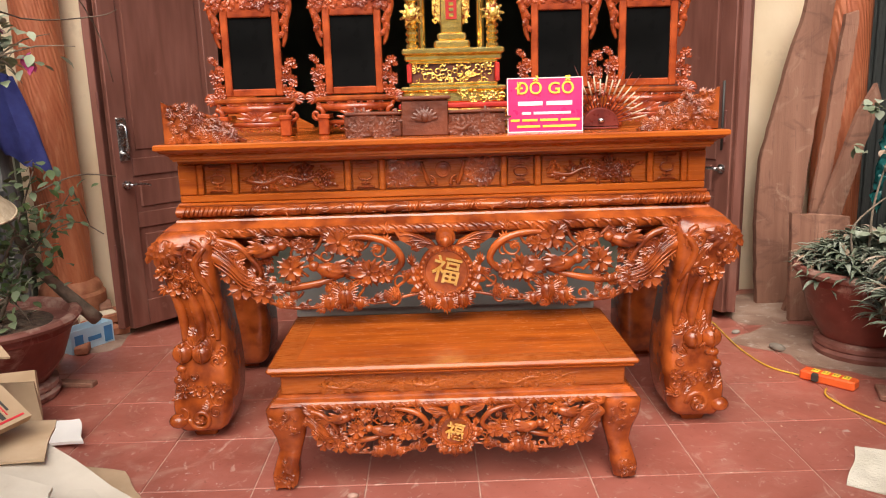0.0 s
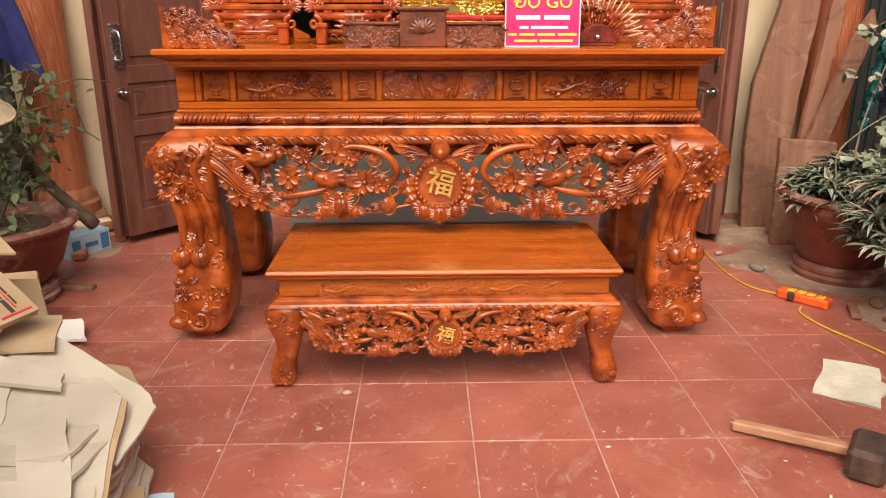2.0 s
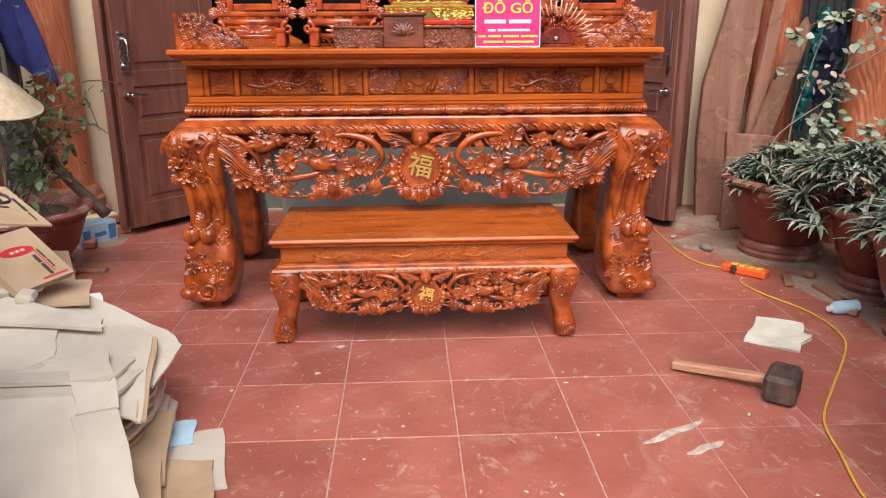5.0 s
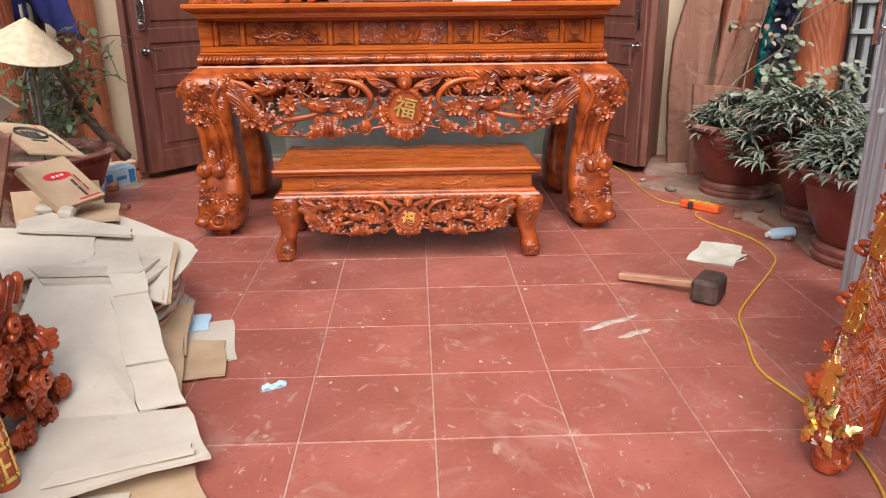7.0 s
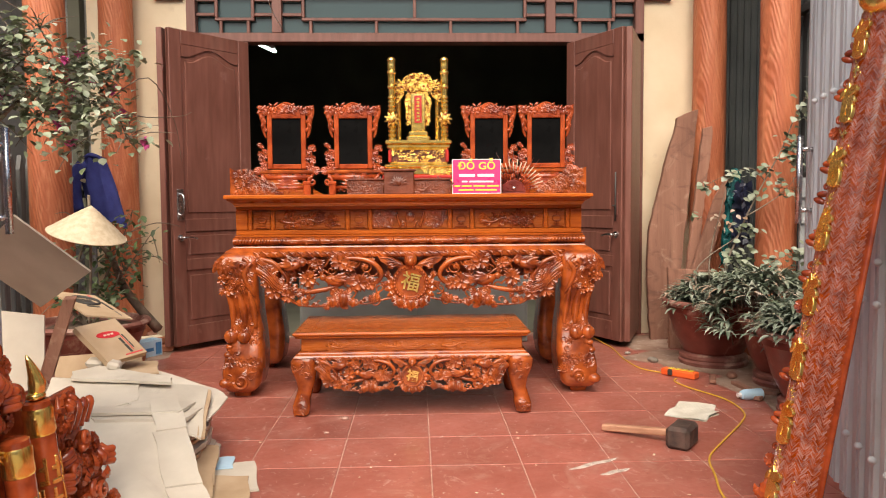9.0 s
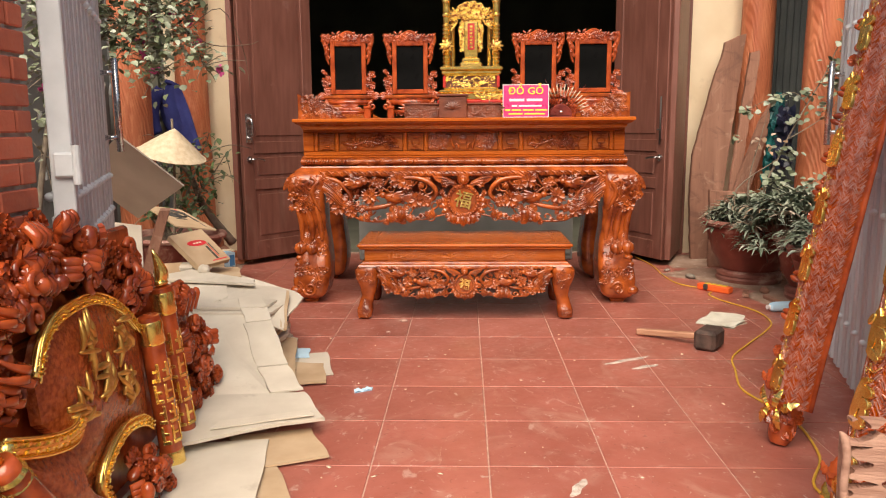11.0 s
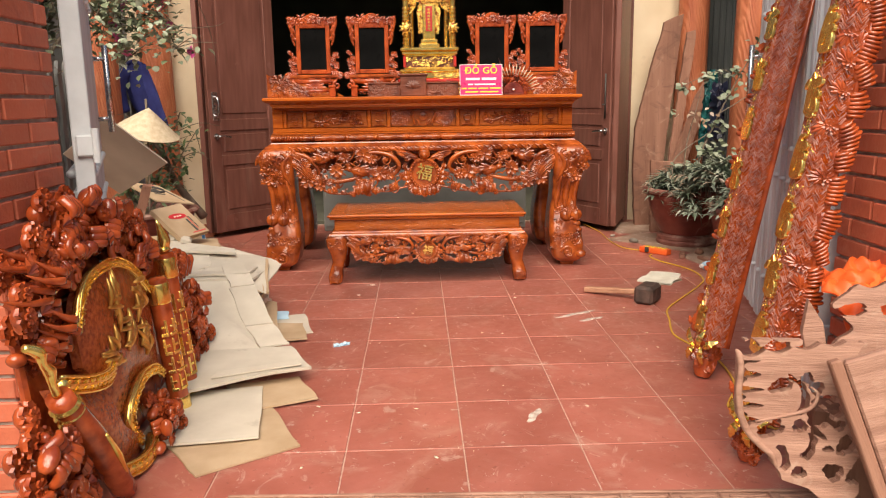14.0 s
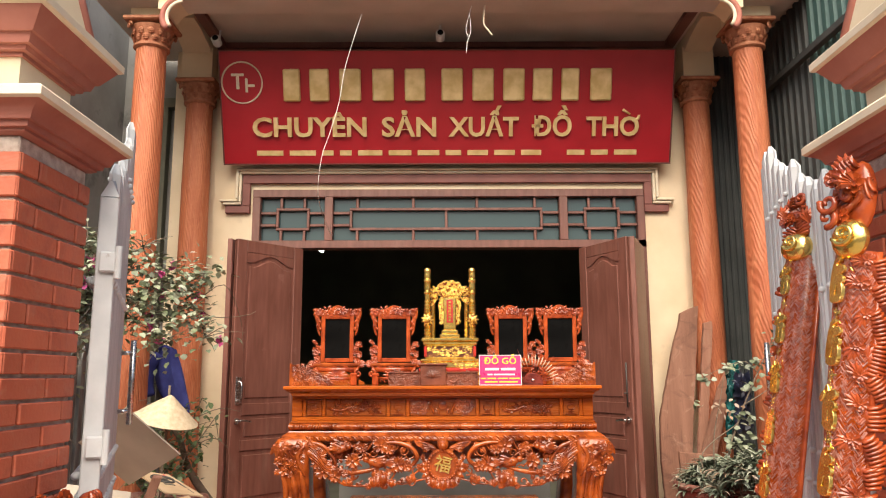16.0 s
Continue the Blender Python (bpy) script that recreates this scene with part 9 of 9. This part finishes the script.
def shrub(x, y, z, name, label, seed, limbs, leaves, LL, LW, mt, spread, flowers=0):
    """limbs: lists of points; leaves are strewn along their outer parts."""
    q = random.Random(seed)
    s = thing(name, (x, y, z), label, "plant", kind="")
    for pts, r in limbs:
        n = len(pts)
        part("branch", M().tube(pts, [r * (1 - 0.75 * i / (n - 1)) for i in range(n)], 7), BARK, s)
    fo = M()
    for i in range(leaves):
        pts, r = limbs[i % len(limbs)]
        t = 0.25 + 0.75 * q.random() ** 0.8
        f = t * (len(pts) - 1)
        j = min(int(f), len(pts) - 2)
        p = Vector(pts[j]).lerp(Vector(pts[j + 1]), f - j) + Vector((q.gauss(0, spread), q.gauss(0, spread), q.gauss(0, spread)))
        d = Vector((q.uniform(-1, 1), q.uniform(-1, 0.6), q.uniform(-0.7, 0.5)))
        leafquad(fo, p, d, Vector((q.uniform(-0.4, 0.4), q.uniform(-0.6, 0.2), 1)), LL * q.uniform(0.6, 1.2), LW * q.uniform(0.7, 1.2))
        if i < flowers:
            fl = M()
            for k in range(9):
                leafquad(fl, p + Vector((q.gauss(0, 0.012), q.gauss(0, 0.012), q.gauss(0, 0.012))), Vector((q.uniform(-1, 1), q.uniform(-1, 1), q.uniform(-1, 1))), Vector((0, 0, 1)), 0.042, 0.034)
            part("blossom", fl, PINKFL, s, "magenta bracts")
    tagged(part("foliage", fo, mt, s), "many small dusty green leaves", kind="stuff")
    tw = M()
    for i in range(max(10, leaves // 18)):
        pts, r = limbs[i % len(limbs)]
        p = Vector(pts[q.randint(1, len(pts) - 1)])
        e = p + Vector((q.gauss(0, spread * 1.6), q.gauss(0, spread * 1.6), q.gauss(0, spread * 1.6)))
        tw.tube([p, (p + e) / 2 + Vector((0, 0, 0.02)), e], [0.004, 0.003, 0.0015], 5, 2)
    tagged(part("twig_growth", tw, BARK, s), "thin bare twigs", kind="stuff")
    return s


shrub(-2.18, 1.30, 0.35, "pot_shrub", "bushy green shrub with a slanting bare trunk in a bowl", 11,
      [([(0.0, 0.0, 0), (-0.05, -0.05, 0.2), (-0.02, -0.08, 0.42), (0.05, -0.1, 0.6)], 0.02), ([(0.02, 0, 0), (0.12, -0.05, 0.15), (0.22, -0.1, 0.28)], 0.014), ([(0, 0, 0), (-0.12, -0.1, 0.2), (-0.2, -0.12, 0.4)], 0.014),
       ([(0.33, 0.33, -0.07), (0.19, 0.15, 0.22), (0.15, -0.02, 0.48), (0.02, -0.2, 0.72)], 0.036), ([(0.05, 0.0, 0.1), (0.2, 0.1, 0.35), (0.35, 0.2, 0.6)], 0.01), ([(0.0, 0.0, 0.1), (0.18, -0.05, 0.42), (0.30, -0.02, 0.72)], 0.01)], 430, 0.056, 0.034, LEAFG, 0.055)
shrub(-2.75, 0.55, 0.38, "flowering_climber", "climbing shrub with small leaves and a few magenta flowers", 12,
      [([(0.0, 0.0, 0), (0.05, 0.1, 0.6), (0.15, 0.2, 1.2), (0.30, 0.25, 1.62), (0.55, 0.3, 1.78)], 0.022), ([(0.1, 0.15, 0.9), (0.35, 0.2, 1.25), (0.62, 0.25, 1.45), (0.92, 0.3, 1.35), (1.02, 0.3, 1.15)], 0.014),
       ([(0.15, 0.2, 1.2), (0.4, 0.2, 1.45), (0.6, 0.25, 1.32), (0.72, 0.3, 1.10)], 0.012), ([(0.3, 0.25, 1.6), (0.5, 0.25, 1.62), (0.8, 0.3, 1.52), (0.98, 0.35, 1.60)], 0.010), ([(0.2, 0.2, 1.3), (0.3, 0.15, 1.55), (0.25, 0.1, 1.8)], 0.01),
       ([(0.1, 0.1, 0.8), (0.2, 0.05, 1.1), (0.15, 0.0, 1.4), (0.3, 0.0, 1.6)], 0.012)], 2300, 0.052, 0.042, LEAFM, 0.075, 22)
tend = thing("bare_tendril", label="thin bare climbing tendrils reaching over the house front", category="plant")
for pts in ([(-1.85, 0.9, 1.75), (-1.75, 1.3, 1.95), (-1.72, 1.7, 1.72), (-1.74, 1.9, 1.45)], [(-1.9, 0.9, 1.80), (-1.80, 1.2, 1.70), (-1.66, 1.6, 1.74), (-1.60, 1.7, 1.78)], [(-1.95, 1.35, 0.95), (-1.8, 1.5, 1.02), (-1.7, 1.7, 0.99)], [(-2.0, 1.3, 0.7), (-1.85, 1.5, 0.8), (-1.75, 1.6, 0.72)]):
    part("tendril", M().tube(pts, [0.004, 0.0035, 0.003, 0.0015][:len(pts)], 5), BARK, tend)
VINE = [([(1.86, 1.40, 0.50), (1.85, 1.43, 0.66), (1.95, 1.44, 0.77), (2.13, 1.45, 0.89), (2.22, 1.46, 1.00)], 0.006), ([(1.94, 1.42, 0.48), (1.95, 1.45, 0.70), (1.97, 1.45, 0.86), (2.01, 1.45, 1.02), (2.06, 1.45, 1.24)], 0.007),
        ([(2.02, 1.42, 0.48), (2.07, 1.45, 0.71), (2.13, 1.45, 0.86), (2.21, 1.45, 1.05), (2.32, 1.44, 1.28), (2.42, 1.42, 1.48), (2.50, 1.40, 1.70), (2.60, 1.38, 1.90)], 0.009), ([(2.21, 1.45, 1.04), (2.34, 1.44, 1.12), (2.44, 1.42, 1.20), (2.54, 1.38, 1.34)], 0.005),
        ([(2.10, 1.35, 0.52), (2.21, 1.40, 0.63), (2.34, 1.42, 0.70), (2.45, 1.42, 0.76), (2.58, 1.42, 0.80)], 0.005), ([(2.32, 1.44, 1.28), (2.22, 1.42, 1.36), (2.08, 1.42, 1.33), (1.95, 1.42, 1.27), (1.84, 1.42, 1.21)], 0.004), ([(2.51, 1.42, 1.30), (2.53, 1.42, 1.09), (2.59, 1.44, 0.90)], 0.003)]
vine = thing("climbing_vine", label="climbing vine with rounded dusty leaves on thin arching stems", category="plant")
for pts, r in VINE:
    part("branch", M().tube(pts, [r * (1 - 0.7 * i / (len(pts) - 1)) for i in range(len(pts))], 7), BARK, vine)
q = random.Random(17)
fo, dry = M(), M()
# leaf clusters along the stems: centre, reach and count
for c, rad, n in (((2.16, 1.45, 0.74), (0.12, 0.05, 0.07), 34), ((2.05, 1.40, 0.62), (0.16, 0.08, 0.05), 26), ((2.20, 1.45, 0.93), (0.07, 0.04, 0.08), 12), ((2.27, 1.44, 1.17), (0.07, 0.04, 0.06), 7), ((2.56, 1.42, 0.78), (0.11, 0.05, 0.05), 26), ((2.62, 1.42, 0.66), (0.09, 0.05, 0.06), 18),
                  ((2.44, 1.42, 1.24), (0.08, 0.04, 0.07), 14), ((2.48, 1.41, 1.50), (0.06, 0.04, 0.12), 26), ((2.57, 1.39, 1.76), (0.05, 0.04, 0.13), 20), ((2.10, 1.42, 1.33), (0.08, 0.03, 0.03), 9), ((1.90, 1.42, 1.24), (0.07, 0.03, 0.03), 9), ((2.28, 1.43, 1.36), (0.07, 0.04, 0.05), 9), ((1.83, 1.40, 1.05), (0.03, 0.02, 0.02), 3), ((2.40, 1.42, 0.73), (0.10, 0.03, 0.03), 5)):
    for k in range(int(n * 1.5)):
        p = Vector([c[i] + q.gauss(0, rad[i] * 0.6) for i in range(3)])
        leafquad(fo, p, Vector((q.uniform(-1, 1), q.uniform(-1, 0.3), q.uniform(-0.5, 0.25))), Vector((q.uniform(-0.5, 0.5), q.uniform(-1.1, 0.1), 1)), q.uniform(0.038, 0.060), q.uniform(0.036, 0.054))
for k in range(16):
    p = Vector((2.06 + q.gauss(0, 0.05), 1.44, 1.02 + q.gauss(0, 0.07)))
    leafquad(dry, p, Vector((q.uniform(-1, 1), q.uniform(-1, 0.3), q.uniform(-1.2, 0.0))), Vector((q.uniform(-1, 1), -0.6, 1)), q.uniform(0.03, 0.055), q.uniform(0.018, 0.034))
tagged(part("foliage", fo, LEAFV, vine), "rounded dusty green leaves", kind="stuff")
tagged(part("dry_foliage", dry, DRYLEAF, vine), "withered curled tan leaves", kind="stuff")
def crumpled(rows_n, cols, place, seed, amount):
    """A creased sheet: place(u, v) gives its run, every knot is pushed about."""
    q = random.Random(seed)
    rows = []
    for i in range(rows_n):
        row = []
        for j in range(cols):
            p = place(i / (rows_n - 1), j / (cols - 1))
            row.append(tuple(c + q.gauss(0, amount) for c in p))
        rows.append(row)
    return M().loft(rows, caps=False, closed=False).loft([[(x, y + 0.003, z) for x, y, z in r] for r in rows[::-1]], caps=False, closed=False)


single("teal_sheet", crumpled(26, 9, lambda u, v: (2.22 + 0.05 * u * u + 0.08 * v * (0.5 + 0.8 * u), 1.90 + 0.02 * math.sin(9 * v), 0.66 + 0.72 * u), 5, 0.008), TEAL, "crumpled teal plastic sheet hanging behind the vine", "plastic sheet")
single("blue_plastic_bag", crumpled(18, 9, lambda u, v: (2.30 + 0.13 * v, 1.88 + 0.03 * math.sin(7 * v + 3 * u), 0.80 + 0.48 * u), 6, 0.010), NAVYBAG, "dark blue crumpled plastic hanging by the column", "plastic bag")

# ---------- bricks of the gate pillars, tiles of the floor ----------
CO, BL, BH = 0.0695, 0.225, 0.0585
BMESH = {}


def brick_mesh(L):
    k = round(L, 2)
    if k not in BMESH:
        BMESH[k] = M().box(-k / 2, -0.010, 0, k / 2, 0.004, BH, 0.004).mesh("brick")
        BMESH[k].materials.append(BRICK)
    return BMESH[k]


rb = random.Random(77)
for p, x0, x1 in PILLARS:
    for row in range(27):
        z = 0.014 + CO * row
        for side in ("front", "inner", "back"):
            W = (x1 - x0 - 0.004) if side != "inner" else 0.412
            off = 0.0 if row % 2 else 0.5
            s, cuts = 0.0, []
            first = BL * (0.5 if row % 2 else 1.0)
            if side == "inner":
                first = BL * (1.0 if row % 2 else 0.42)
            e = first
            while s < W - 0.02:
                e = min(e, W)
                cuts.append((s, e))
                s = e + 0.012
                e = s + BL
            for a, b in cuts:
                L = b - a
                if L < 0.03:
                    continue
                c = (a + b) / 2
                ob = new("brick", brick_mesh(L))
                ob.parent = p
                j = rb.uniform(-0.0015, 0.0015)
                left = x0 < 0
                if side == "front":
                    u = c if left else W - c
                    m = Matrix.Translation((x1 - 0.002 - u if left else x0 + 0.002 + (W - u), -2.352 + j, z))
                    if not left:
                        m = Matrix.Translation((x0 + 0.002 + c, -2.352 + j, z))
                elif side == "back":
                    m = Matrix.Translation((x0 + 0.002 + c, -1.948 + j, z)) @ Matrix.Rotation(math.pi, 4, "Z")
                else:
                    m = Matrix.Translation(((x1 - 0.008 + j) if left else (x0 + 0.008 + j), -2.356 + c, z)) @ Matrix.Rotation(math.pi / 2 if left else -math.pi / 2, 4, "Z")
                ob.matrix_basis = m
TM = M().box(-0.1978, -0.1978, -0.010, 0.1978, 0.1978, 0.0, 0.0015).mesh("tile")
TM.materials.append(TILE)
rt = random.Random(5)
for i in range(-8, 8):
    for j in range(-6, 7):
        ob = new("tile", TM)
        ob.parent = floor
        ob.matrix_basis = Matrix.Translation((0.4 * i + 0.2, 0.4 * j + 0.2, rt.uniform(-0.0006, 0.0004))) @ Matrix.Rotation(rt.choice((0, 1, 2, 3)) * math.pi / 2 + rt.uniform(-0.001, 0.001), 4, "Z")
